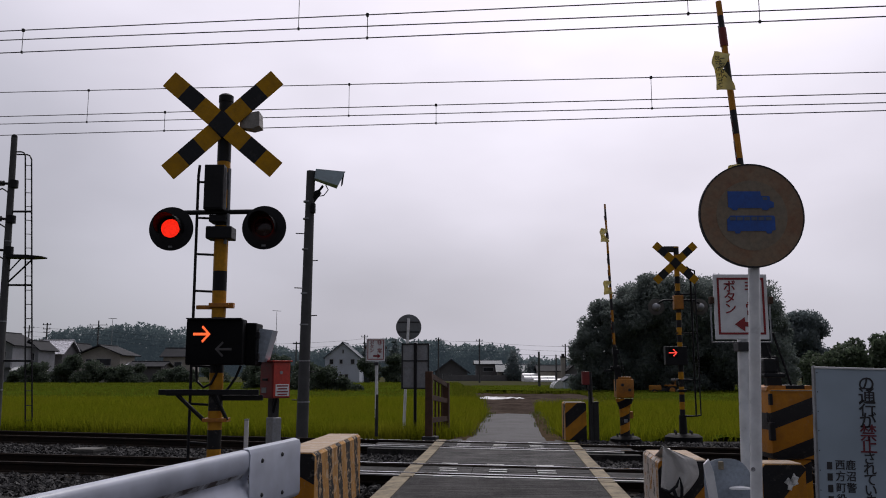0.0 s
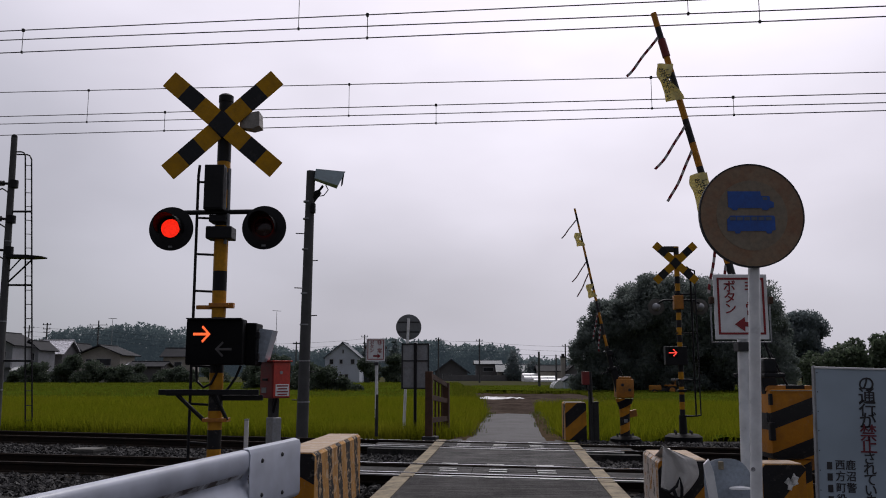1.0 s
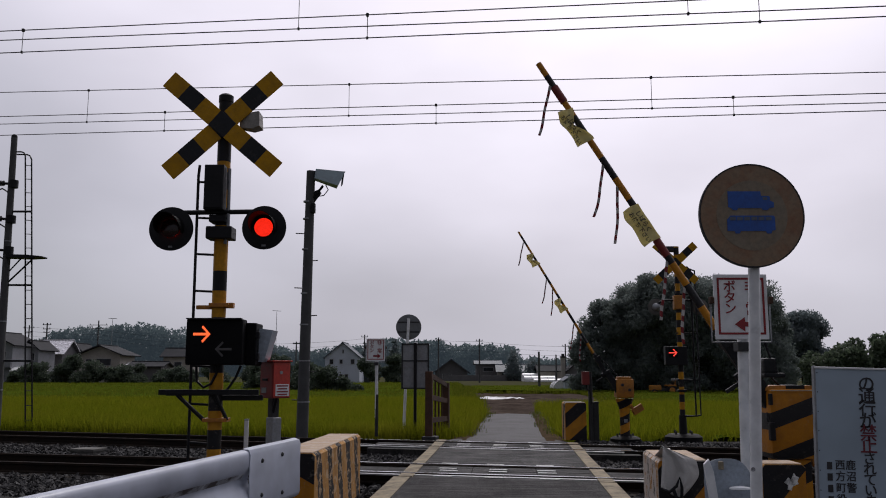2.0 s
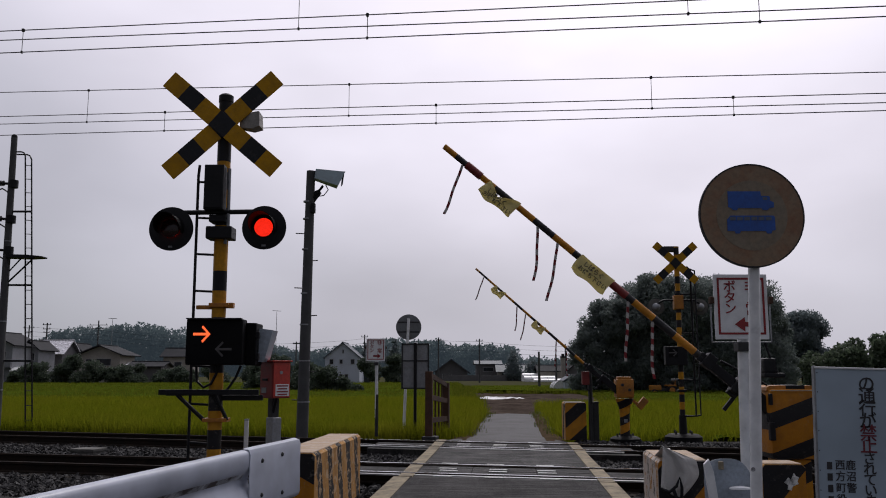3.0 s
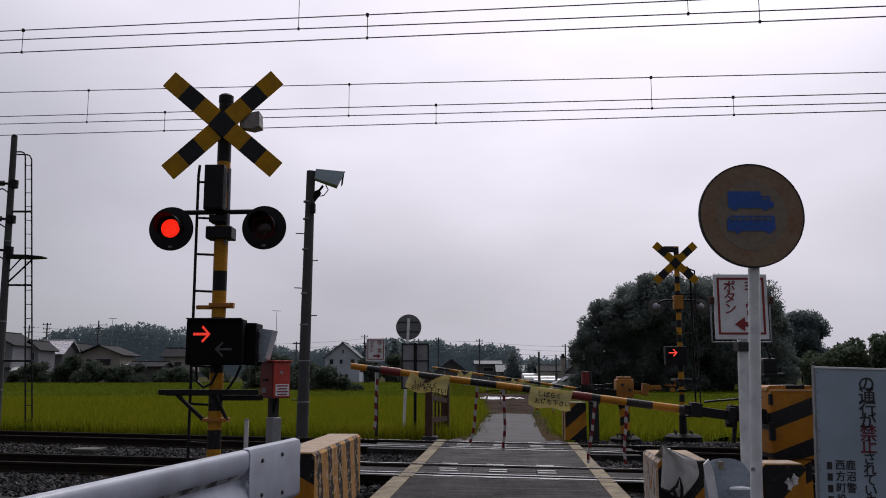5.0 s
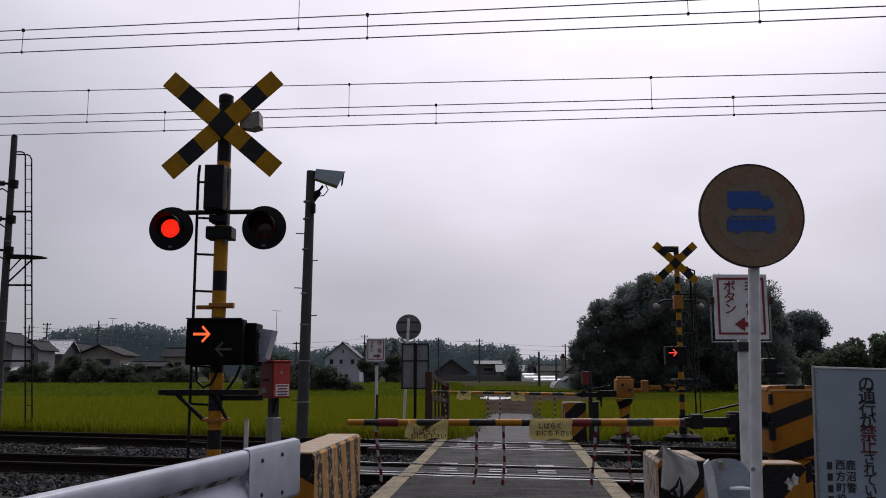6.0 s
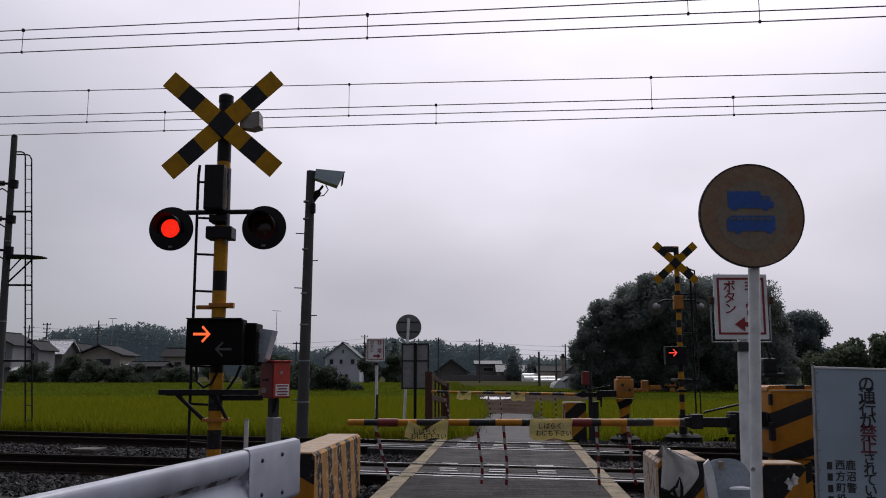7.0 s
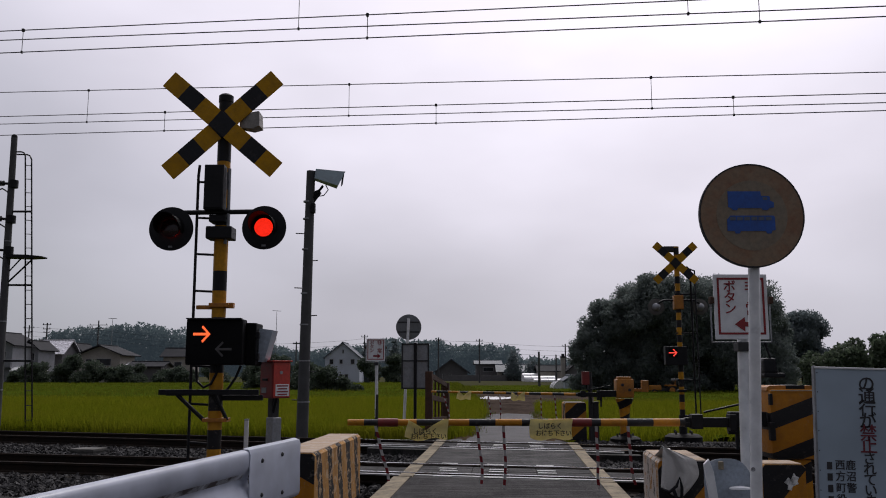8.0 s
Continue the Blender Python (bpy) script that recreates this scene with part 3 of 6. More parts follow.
    grid_sheet("ground_soil", 0.5, 11, 32.5, 67, 0.45, lambda x, y: FIELD_Z + 0.05 + 0.10 * math.sin(2 * math.pi * (y * 0.45 + 0.1 * x)), "soil",
               "dry ploughed brown soil in furrows", "field", "structure", 0.06)


def stones(name, spots, lo, hi, label):
    """Broken stones, each a dented octahedron."""
    n = len(spots)
    base = np.array([(1, 0, 0), (-1, 0, 0), (0, 1, 0), (0, -1, 0), (0, 0, 1), (0, 0, -1)], float)
    tri = np.array([(0, 2, 4), (2, 1, 4), (1, 3, 4), (3, 0, 4), (2, 0, 5), (1, 2, 5), (3, 1, 5), (0, 3, 5)])
    size = np.random.uniform(lo, hi, (n, 1, 1)) * np.random.uniform(0.6, 1.25, (n, 6, 1))
    ang = np.random.uniform(0, 6.28, n)
    v = base[None] * size + np.random.normal(0, 0.35, (n, 6, 3)) * size
    c, s = np.cos(ang)[:, None], np.sin(ang)[:, None]
    v = np.stack([v[..., 0] * c - v[..., 1] * s, v[..., 0] * s + v[..., 1] * c, v[..., 2] * 0.8], -1) + spots[:, None, :]
    f = tri[None] + (np.arange(n) * 6)[:, None, None]
    raw(name, v.reshape(-1, 3), f.reshape(-1, 3), "stone", None, label, "ballast stones", "stuff")


def build_ballast():
    def strip(n, xa, xb, ta, oa, tb, ob):
        x = np.random.uniform(xa, xb, n)
        u = np.random.uniform(0, 1, n)
        ya = ta[1] + ta[2] * (x - ta[0]) + oa * 1.03
        yb = tb[1] + tb[2] * (x - tb[0]) + ob * 1.04
        y = ya + (yb - ya) * u
        keep = np.abs(x - (-0.09 + 0.0776 * y)) > 1.42
        z = -0.17 + 0.05 * np.sin(u * math.pi) + np.random.uniform(-0.02, 0.025, n)
        return np.stack([x, y, z], 1)[keep]
    spots = np.concatenate([strip(15000, -13, 9, NEAR_TRACK, 0.72, FAR_TRACK, -0.72), strip(17000, -10, 7, NEAR_TRACK, -3.9, NEAR_TRACK, -0.7),
                            strip(2500, -13, 9, NEAR_TRACK, -0.45, NEAR_TRACK, 0.45) - np.array([0, 0, 0.03]),
                            strip(2500, -14, 9, FAR_TRACK, -0.45, FAR_TRACK, 0.45) - np.array([0, 0, 0.03]),
                            strip(1800, -14, 9, FAR_TRACK, 0.7, FAR_TRACK, 1.5),
                            strip(2200, 2.7, 8, FAR_TRACK, 1.2, FAR_TRACK, 2.6) + np.array([0, 0, 0.06])])
    stones("ballast_stones", spots, 0.02, 0.046, "grey broken ballast stones between the rails")


def blades(spots, height, lean, width, per):
    """Tufts: per blades a spot, each a bent strip of two pieces."""
    n = len(spots) * per
    p = np.repeat(spots, per, 0) + np.concatenate([np.random.normal(0, 0.07, (n, 2)), np.zeros((n, 1))], 1)
    h = np.random.uniform(0.65, 1.05, n) * height
    a = np.random.uniform(0, 6.28, n)
    d = np.stack([np.cos(a), np.sin(a)], 1)
    side = np.stack([-d[:, 1], d[:, 0]], 1) * width / 2
    l = np.random.uniform(0.2, 1.0, n) * lean
    v = np.zeros((n, 5, 3))
    v[:, 0] = p
    v[:, 1] = p
    v[:, 0, :2] -= side
    v[:, 1, :2] += side
    mid = p.copy()
    mid[:, :2] += d * (l * 0.3)[:, None]
    mid[:, 2] += h * 0.65
    v[:, 2], v[:, 3] = mid, mid
    v[:, 2, :2] += side * 0.8
    v[:, 3, :2] -= side * 0.8
    v[:, 4] = p
    v[:, 4, :2] += d * l[:, None]
    v[:, 4, 2] += h
    k = np.arange(n)[:, None] * 5
    tri = np.concatenate([k + np.array([[0, 1, 2]]), k + np.array([[0, 2, 3]]), k + np.array([[3, 2, 4]])], 0)
    return v.reshape(-1, 3), tri


def lane_left(y):
    return 1.30 + (y - 17.6) * 0.0835 - 0.88


def lane_right(y):
    return 1.30 + (y - 17.6) * 0.0835 + 1.12


def scatter(n, xa, xb, ya, yb, keep):
    x, y = np.random.uniform(xa, xb, n), np.random.uniform(ya, yb, n)
    k = keep(x, y)
    return np.stack([x[k], y[k], np.full(k.sum(), FIELD_Z)], 1)


def track_edge(x, off):
    return FAR_TRACK[1] + FAR_TRACK[2] * (x - FAR_TRACK[0]) + off


def build_rice():
    def west(x, y, off=2.2):
        return (x < lane_left(y)) & (y > track_edge(x, off)) & (y < 41.5) & (x > -0.66 * y) & ((x < 1.5) | (y < 31))
    def east(x, y, off=2.2):
        return (x > lane_right(y)) & (y > track_edge(x, off)) & ((y > 18.35) | (x > 8)) & (y < 37) & (x < 0.66 * y)
    def far(x, y):
        return (x < 2 + 0.0 * y) & (np.abs(x) < 0.62 * y)
    def far_strip(x, y):
        return (x > 2) & (np.abs(x) < 0.62 * y)
    lots = [("rice_field_west", [(scatter(34000, -28, 1.6, 19, 32, west), 0.72, 0.34, 0.017, 8), (scatter(16000, -28, 1.9, 32, 41.5, west), 0.72, 0.34, 0.026, 7), (scatter(9000, -28, 1.3, 15, 27, lambda x, y: west(x, y) & (y < track_edge(x, 3.6))), 0.66, 0.26, 0.017, 8)], "dense ripening yellow-green rice plants in the near field"),
            ("rice_field_east", [(scatter(22000, 2, 26, 18.5, 37, east), 0.70, 0.32, 0.02, 7), (scatter(9000, 2, 26, 11, 20, lambda x, y: east(x, y, 1.9) & (y < track_edge(x, 3.6))), 0.62, 0.26, 0.017, 8)], "dense yellow-green rice plants beside the lane"),
            ("rice_field_far", [(scatter(26000, -72, 2, 41, 108, far), 0.66, 0.25, 0.055, 5)], "broad far rice field before the houses"),
            ("rice_field_beyond", [(scatter(8000, 2, 48, 66, 96, far_strip), 0.42, 0.25, 0.06, 5), (scatter(11000, 8, 45, 38, 68, lambda x, y: (x > 5.2 + 0.08 * y) & (x < 0.62 * y)), 0.36, 0.2, 0.045, 5)], "far rice strip beyond the bare soil")]
    for name, beds, label in lots:
        vs, fs, base = [], [], 0
        for spots, h, lean, w, per in beds:
            v, f = blades(spots, h, lean, w, per)
            vs.append(v)
            fs.append(f + base)
            base += len(v)
        raw(name, np.concatenate(vs), np.concatenate(fs), "rice_far" if "far" in name or "beyond" in name else "rice", None, label, "rice plants", "stuff")
    # dark sheet that closes the gaps between plants, their shade put into its colour
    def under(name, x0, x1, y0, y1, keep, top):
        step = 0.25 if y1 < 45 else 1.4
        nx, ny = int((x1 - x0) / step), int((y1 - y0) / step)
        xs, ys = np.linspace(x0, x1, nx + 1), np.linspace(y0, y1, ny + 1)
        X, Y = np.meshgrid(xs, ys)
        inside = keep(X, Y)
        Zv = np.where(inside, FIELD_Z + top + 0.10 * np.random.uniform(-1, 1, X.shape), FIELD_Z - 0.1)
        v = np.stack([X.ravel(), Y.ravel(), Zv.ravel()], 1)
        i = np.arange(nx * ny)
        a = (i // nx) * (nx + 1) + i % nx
        raw(name, v, np.stack([a, a + 1, a + nx + 2, a + nx + 1], 1), "canopy", None, "dark sheet standing in for the shaded lower rice leaves", "rice plants", "stuff")
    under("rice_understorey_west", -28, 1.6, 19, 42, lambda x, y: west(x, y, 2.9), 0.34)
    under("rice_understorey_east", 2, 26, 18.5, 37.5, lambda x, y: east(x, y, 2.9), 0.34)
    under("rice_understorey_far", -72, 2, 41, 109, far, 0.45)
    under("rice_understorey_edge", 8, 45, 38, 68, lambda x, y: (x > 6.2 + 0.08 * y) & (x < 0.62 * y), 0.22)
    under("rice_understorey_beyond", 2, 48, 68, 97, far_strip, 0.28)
    # rough grass on the shoulder behind the far track
    g = scatter(9000, -20, 16, 14, 26, lambda x, y: (y > track_edge(x, 1.75)) & (y < track_edge(x, 2.9)) & (np.abs(x - 1.45) > 0.95) & ((x < 2.9) | (y > 18.3)))
    v, f = blades(g, 0.36, 0.15, 0.016, 6)
    raw("shoulder_grass", v, f, "grass", None, "rough grass on the shoulder between track and rice", "grass", "stuff")
    # weeds along the lane and round the ballast edge
    w1 = scatter(900, -0.6, 5.2, 18.8, 37, lambda x, y: ((x > lane_left(y) - 0.05) & (x < lane_left(y) + 0.3)) | ((x < lane_right(y) + 0.1) & (x > lane_right(y) - 0.35)))
    w1[:, 2] = -0.06 - 0.36 * np.clip((w1[:, 1] - 29.3) / 5, 0, 1)
    v, f = blades(w1, 0.16, 0.12, 0.014, 6)
    raw("weeds", v, f, "grass", None, "short weeds on the lane's earth verges", "weeds", "stuff")


build_ground()
build_tracks()
build_road()


# ---------------------------------------------------------------- trees
def leaf_cloud(blobs, count, size, inner=0.0):
    """Leaves spread over the skins of many overlapping lobes; a share of large ones closes the inside."""
    b = np.array(blobs)
    wgt = b[:, 3] ** 2
    k = np.random.choice(len(b), count, p=wgt / wgt.sum())
    d = np.random.normal(0, 1, (count, 3))
    d /= np.linalg.norm(d, axis=1)[:, None]
    deep = np.random.uniform(0, 1, count) < inner
    r = b[k, 3] * np.where(deep, np.random.uniform(0.2, 0.75, count), np.random.uniform(0.45, 1.0, count) ** 0.5 * np.random.uniform(0.9, 1.28, count))
    p = b[k, :3] + d * r[:, None] * np.array([1, 1, 0.85])
    u = np.random.normal(0, 1, (count, 3))
    u /= np.linalg.norm(u, axis=1)[:, None]
    w = np.cross(u, np.random.normal(0, 1, (count, 3)))
    w /= np.linalg.norm(w, axis=1)[:, None]
    s = np.random.uniform(0.5, 1.3, count)[:, None] * size * np.where(deep, 3.0, 1.0)[:, None]
    v = np.stack([p - u * s, p + w * s * 0.55, p + u * s, p - w * s * 0.55], 1)
    f = np.arange(count * 4).reshape(-1, 4)
    return v.reshape(-1, 3), f


def tree(x, y, h, w, leaves, size, label, name="tree", leaf="leaf", low=0.12, seed=0):
    """A broadleaf tree: its crown is a dome of boughs, each bough a cluster of small lobes."""
    rng = random.Random(seed)
    t = thing(name, label, "tree", pose(x, y, GROUND_Z), "trees of the grove" if name == "tree" else "")
    bm = bmesh.new()
    top = Vector((rng.uniform(-0.3, 0.3), 0, h * 0.62))
    bm_rod(bm, (0, 0, 0), (top.x * 0.4, 0, h * 0.3), 0.035 * h, 0.026 * h, 10)
    bm_rod(bm, (top.x * 0.4, 0, h * 0.29), top, 0.026 * h, 0.012 * h, 10)
    blobs = []
    for i in range(34):
        a = i * 2.4 + rng.uniform(-0.4, 0.4)
        v = low + (0.95 - low) * (i + rng.random()) / 34
        dome = math.sqrt(max(0.0, 1 - max(0.0, (v - 0.38) / 0.66) ** 2))
        reach = w / 2 * dome * (0.82 if i % 3 else 0.45) * rng.uniform(0.8, 1.0)
        c = Vector((math.cos(a) * reach, math.sin(a) * reach * 0.8, v * h))
        r = rng.uniform(0.13, 0.20) * w
        c.z = min(c.z, h - r * 0.9)
        blobs.append((c.x, c.y, c.z, r))
        for k in range(2):
            d = Vector((rng.gauss(0, 1), rng.gauss(0, 1), rng.gauss(0.3, 1))).normalized() * r * 0.7
            rr = r * rng.uniform(0.4, 0.6)
            blobs.append((c.x + d.x, c.y + d.y, min(c.z + d.z, h - rr), rr))
        if i % 3 == 0:
            start = Vector((top.x * 0.5, 0, h * rng.uniform(0.15, 0.5)))
            bm_rod(bm, start, start.lerp(c, 0.9), 0.010 * h, 0.004 * h, 6)
    part("trunk", bm, "bark", t)
    np.random.seed(seed + 5)
    v, f = leaf_cloud(blobs, leaves, size, 0.08)
    raw("crown", v, f, leaf, t, "uneven leafy crown")
    return t


def far_wood(name, spans, y, size, per, label, leaf="leaf_hazed"):
    """Distant woodland, one crown beside the other, no two of a height. spans: x from, x to, height."""
    rng = random.Random(4)
    blobs = []
    for x0, x1, h0, h1 in spans:
        n = max(2, int((x1 - x0) / (size * 0.42)))
        for i in range(n):
            u = (i + rng.random()) / n
            h = (h0 + (h1 - h0) * u) * rng.uniform(0.86, 1.03)
            x, yy = x0 + (x1 - x0) * u, y + rng.uniform(-size * 2, size * 2)
            r = size * rng.uniform(0.7, 1.25)
            z = h - r
            while z > -r:
                blobs.append((x + rng.uniform(-r, r) * 0.5, yy, z + GROUND_Z, r * rng.uniform(0.8, 1.15)))
                z -= r * 1.1
    np.random.seed(9)
    v, f = leaf_cloud(blobs, int(per * len(blobs)), size * 0.22)
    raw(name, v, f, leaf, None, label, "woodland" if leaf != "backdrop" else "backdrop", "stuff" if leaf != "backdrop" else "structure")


build_ballast()
build_rice()

GROVE = "broadleaf tree of a dense grove behind the fields, green paled for haze"
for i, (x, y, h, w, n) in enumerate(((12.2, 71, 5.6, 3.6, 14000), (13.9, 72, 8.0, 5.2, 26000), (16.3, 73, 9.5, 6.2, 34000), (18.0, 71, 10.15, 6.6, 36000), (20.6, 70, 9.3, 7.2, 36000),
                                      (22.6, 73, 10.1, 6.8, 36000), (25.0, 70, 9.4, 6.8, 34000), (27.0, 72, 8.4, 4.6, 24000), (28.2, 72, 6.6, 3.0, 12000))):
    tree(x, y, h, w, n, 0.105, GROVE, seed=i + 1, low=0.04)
tree(43.0, 102, 9.2, 7.4, 24000, 0.17, "round-headed broadleaf tree standing apart, haze mixed into its leaf colour", "tree", "leaf_hazed", 0.04, 31)
far_wood("bamboo_thicket", [(39, 45, 3.8, 5.2), (45, 50, 5.4, 6.6), (50, 54, 6.8, 7.4), (54, 62, 7.4, 7.8)], 92, 1.05, 420, "feathery green bamboo thicket along the field edge", "leaf_bamboo")
far_wood("haze_glow_woods", [(-178, -158, 14, 18), (-158, -118, 19.5, 22.5), (-118, -92, 21, 18), (-92, -60, 16, 12), (-60, -26, 11, 13), (-26, 0, 16, 16), (0, 30, 14, 13), (34, 60, 9, 7), (60, 180, 8, 9)], 350, 3.2, 150,
         "wooded hill line on the horizon, its haze a faint glow", "backdrop")


# ---------------------------------------------------------------- crossing signals
M["cross_board"] = striped("yellow_black_cross_board", (0.50, 0.25, 0.004), (0.018, 0.020, 0.024), (1, 0, 0), 0.356, 0.25, 0.5, 0.05)
M["mast_bands"] = striped("yellow_black_mast_bands", YEL, BLK, (0, 0, 1), 0.31, 0.581, 0.5, 0.15)
SWITCHED = {}


def arrow_outline(w, h):
    """A fat arrow that points to +x, in a box w by h."""
    t = h * 0.16
    return [(-w / 2, -t), (0.05 * w, -t), (0.05 * w, -h / 2), (w / 2, 0), (0.05 * w, h / 2), (0.05 * w, t), (-w / 2, t)]


def thin_arrow(w, h):
    """A stroked arrow that points to +x."""
    t = h * 0.075
    return [(-w / 2, -t), (w * 0.28, -t), (-0.02 * w, -h * 0.40), (w * 0.06, -h / 2), (w / 2, 0), (w * 0.06, h / 2), (-0.02 * w, h * 0.40), (w * 0.28, t), (-w / 2, t)]


def signal_lamp(parent, x, z, face, key):
    """A round black lamp with a deep hood; its lens unit has a lit and a dark face, turned over in place of switching.
    """
    turn = Matrix.Translation((x, face * 0.16, z)) @ pose(0, 0, 0, 90 if face < 0 else -90)
    bm = bmesh.new()
    bm_lathe(bm, [(0.012, -0.16), (0.07, -0.14), (0.095, -0.07), (0.10, -0.05), (0.183, -0.045), (0.186, -0.03), (0.179, -0.028), (0.105, -0.028), (0.092, -0.026), (0.004, -0.030)], 40, turn)
    lamp = part("lamp", bm, "black", parent, "round black lamp with backboard", True)
    bm = bmesh.new()
    m = turn
    ring = []
    for r0, r1 in ((0.108, 0.104),):
        for i in range(25):
            a = math.pi * (-0.12 + 1.24 * i / 24)
            c, s = math.cos(a), math.sin(a) * face * -1
            ring.append([bm.verts.new(m @ Vector((r0 * c, r0 * s, -0.03))), bm.verts.new(m @ Vector((r0 * c, r0 * s, 0.16 * math.sin(math.pi * i / 24) ** 0.6 + 0.02))),
                         bm.verts.new(m @ Vector((r1 * c, r1 * s, 0.16 * math.sin(math.pi * i / 24) ** 0.6 + 0.02))), bm.verts.new(m @ Vector((r1 * c, r1 * s, -0.03)))])
    for a, b in zip(ring, ring[1:]):
        for i in range(4):
            bm.faces.new((a[i], b[i], b[(i + 1) % 4], a[(i + 1) % 4]))
    part("hood", bm, "matt", lamp, "", True)
    part("maker_plate", box(x, face * 0.135, z - 0.152, 0.034, 0.004, 0.016), "zinc", lamp, "tiny grey maker plate")
    if key:
        unit = part("lens", moved(bm_lathe(bmesh.new(), [(0.060, -0.012), (0.078, -0.004), (0.078, 0.0)], 32), pose(0, 0, 0, 90)), "lamp_off", parent, "round red signal lens", True)
        me = unit.data
        me.materials.append(M["lamp_on"])
        bm = bmesh.new()
        bm.from_mesh(me)
        made = bm_lathe(bm, [(0.078, 0.0001), (0.072, 0.006), (0.055, 0.012), (0.02, 0.016)], 32, pose(0, 0, 0, 90))
        for f in made.faces:
            if f.calc_center_median().y < -0.00001:
                f.material_index = 1
        bm.to_mesh(me)
        bm.free()
        unit.matrix_basis = pose(x, face * 0.150, z)
        SWITCHED[key] = (unit, (x, face * 0.150, z))
    return lamp


def arrow_drum(parent, at, w, h, face, key, states):
    """An added square drum with one arrow a side, from fully lit to dark; its turns stand in for switching."""
    half = face / 2
    d = part("arrow_drum", box(0, 0, 0, face, face, face), "matt", parent, "added drum whose turns stand in for the arrow's switching")
    me = d.data
    for nm in states:
        me.materials.append(M[nm])
    bm = bmesh.new()
    bm.from_mesh(me)
    for k in range(4):
        have = len(bm.faces)
        bm_plate(bm, thin_arrow(w, h), 0.003, pose(0, 0, 0, 90 * k) @ Matrix.Translation((0, -half - 0.0005, 0)))
        bm.faces.ensure_lookup_table()
        for f in bm.faces[have:]:
            f.material_index = k + 1
    bm.to_mesh(me)
    bm.free()
    SWITCHED[key] = (d, at)
    d.matrix_basis = pose(*at)


def cross_boards(t, x, z, y, tilt_a, tilt_b, length):
    for k, tilt in enumerate((tilt_a, tilt_b)):
        b = part("cross_board", box(0, 0, 0, length, 0.012, 0.165, 0.004), "cross_board", t)
        b.matrix_basis = pose(x, y + 0.016 * k, z, 0, tilt, 0)


def near_signal():
    t = thing("crossing_signal", "yellow and black crossing signal with a flashing red lamp", "crossing signal", pose(-1.875, 7.14, -0.012), "crossing signals")
    part("mast", rod((-0.008, 0, -0.1), (-0.018, 0, 3.17), 0.057, None, 24), "mast_bands", t, "yellow and black banded steel mast", True)
    for z0, z1, col in ((1.83, 2.053, "yellow"), (2.053, 2.222, "black"), (2.222, 2.50, "yellow")):
        part("mast_sleeve", rod((-0.008 - 0.003 * z0, 0, z0), (-0.008 - 0.003 * z1, 0, z1), 0.0585, None, 24), col, t, "", True)
    part("mast_cap", bm_lathe(bmesh.new(), [(0.058, 3.17), (0.058, 3.70), (0.063, 3.705), (0.063, 3.76), (0.045, 3.775)], 24, Matrix.Translation((-0.018, 0, 0))), "black", t, "", True)
    cross_boards(t, -0.022, 3.485, -0.085, 40.4, -42.7, 1.245)
    # bell horn
    bm = bmesh.new()
    m = pose(0.20, 0.0, 3.52, 0, -4, 0) @ Matrix.Diagonal((1.1, 1.0, 0.92, 1))
    a = [bm.verts.new(m @ Vector((-0.075, y, z))) for y, z in ((-0.045, -0.05), (0.045, -0.05), (0.045, 0.06), (-0.045, 0.06))]
    b = [bm.verts.new(m @ Vector((0.02, y, z))) for y, z in ((-0.07, -0.075), (0.07, -0.075), (0.07, 0.08), (-0.07, 0.08))]
    c = [bm.verts.new(m @ Vector((0.085, y, z))) for y, z in ((-0.08, -0.055), (0.08, -0.055), (0.08, 0.085), (-0.08, 0.085))]
    for p, q in ((a, b), (b, c)):
        for i in range(4):
            bm.faces.new((p[i], p[(i + 1) % 4], q[(i + 1) % 4], q[i]))
    bm.faces.new(a)
    bm.faces.new(c)
    horn = part("bell_horn", bm, "hornshell", t, "beige-grey weathered bell horn")
    part("horn_bracket", rod((0.04, 0, 3.47), (0.17, 0.01, 3.48), 0.02), "black", horn)
    # terminal box and clamps
    jb = part("terminal_box", box(-0.055, -0.1, 2.92, 0.165, 0.12, 0.385, 0.008), "black", t)
    part("box_lid", box(-0.055, -0.163, 2.92, 0.15, 0.008, 0.36, 0.004), "black", jb)
    part("conduit", path([(0.05, -0.06, 3.10), (0.055, -0.065, 2.6), (0.03, -0.05, 2.45)], 0.014), "grey", t, "pale grey conduit", True)
    part("clamp", box(-0.012, -0.03, 2.54, 0.22, 0.17, 0.105, 0.01), "black", t)
    part("clamp", box(-0.03, -0.03, 2.66, 0.14, 0.16, 0.06, 0.008), "black", t)
    part("lamp_arm", path([(-0.42, -0.06, 2.60), (-0.42, -0.06, 2.70), (-0.36, -0.06, 2.715), (0.30, -0.06, 2.725), (0.355, -0.06, 2.71), (0.355, -0.06, 2.60)], 0.021, 12), "black", t, "", True)
    signal_lamp(t, -0.405, 2.565, -1, "left_lamp")
    signal_lamp(t, 0.375, 2.575, -1, "right_lamp")
    # one-railed ladder
    lad = part("ladder", path([(-0.225, 0.02, 0.0), (-0.238, 0.02, 3.05), (-0.23, 0.02, 3.15)], 0.0125), "black", t, "slim black climbing rail", True)
    for k in range(9):
        z = 0.488 + 0.314 * k
        part("rung", rod((-0.23, 0.02, z), (-0.02, 0.0, z - 0.012), 0.010, None, 8), "black", lad)
    br = part("bracket", box(0.0, 0, 1.93, 0.165, 0.15, 0.036, 0.006), "orange", t, "yellow clamp bracket")
    part("bracket_arm", box(-0.13, -0.01, 1.915, 0.14, 0.03, 0.034, 0.004), "orange", br)
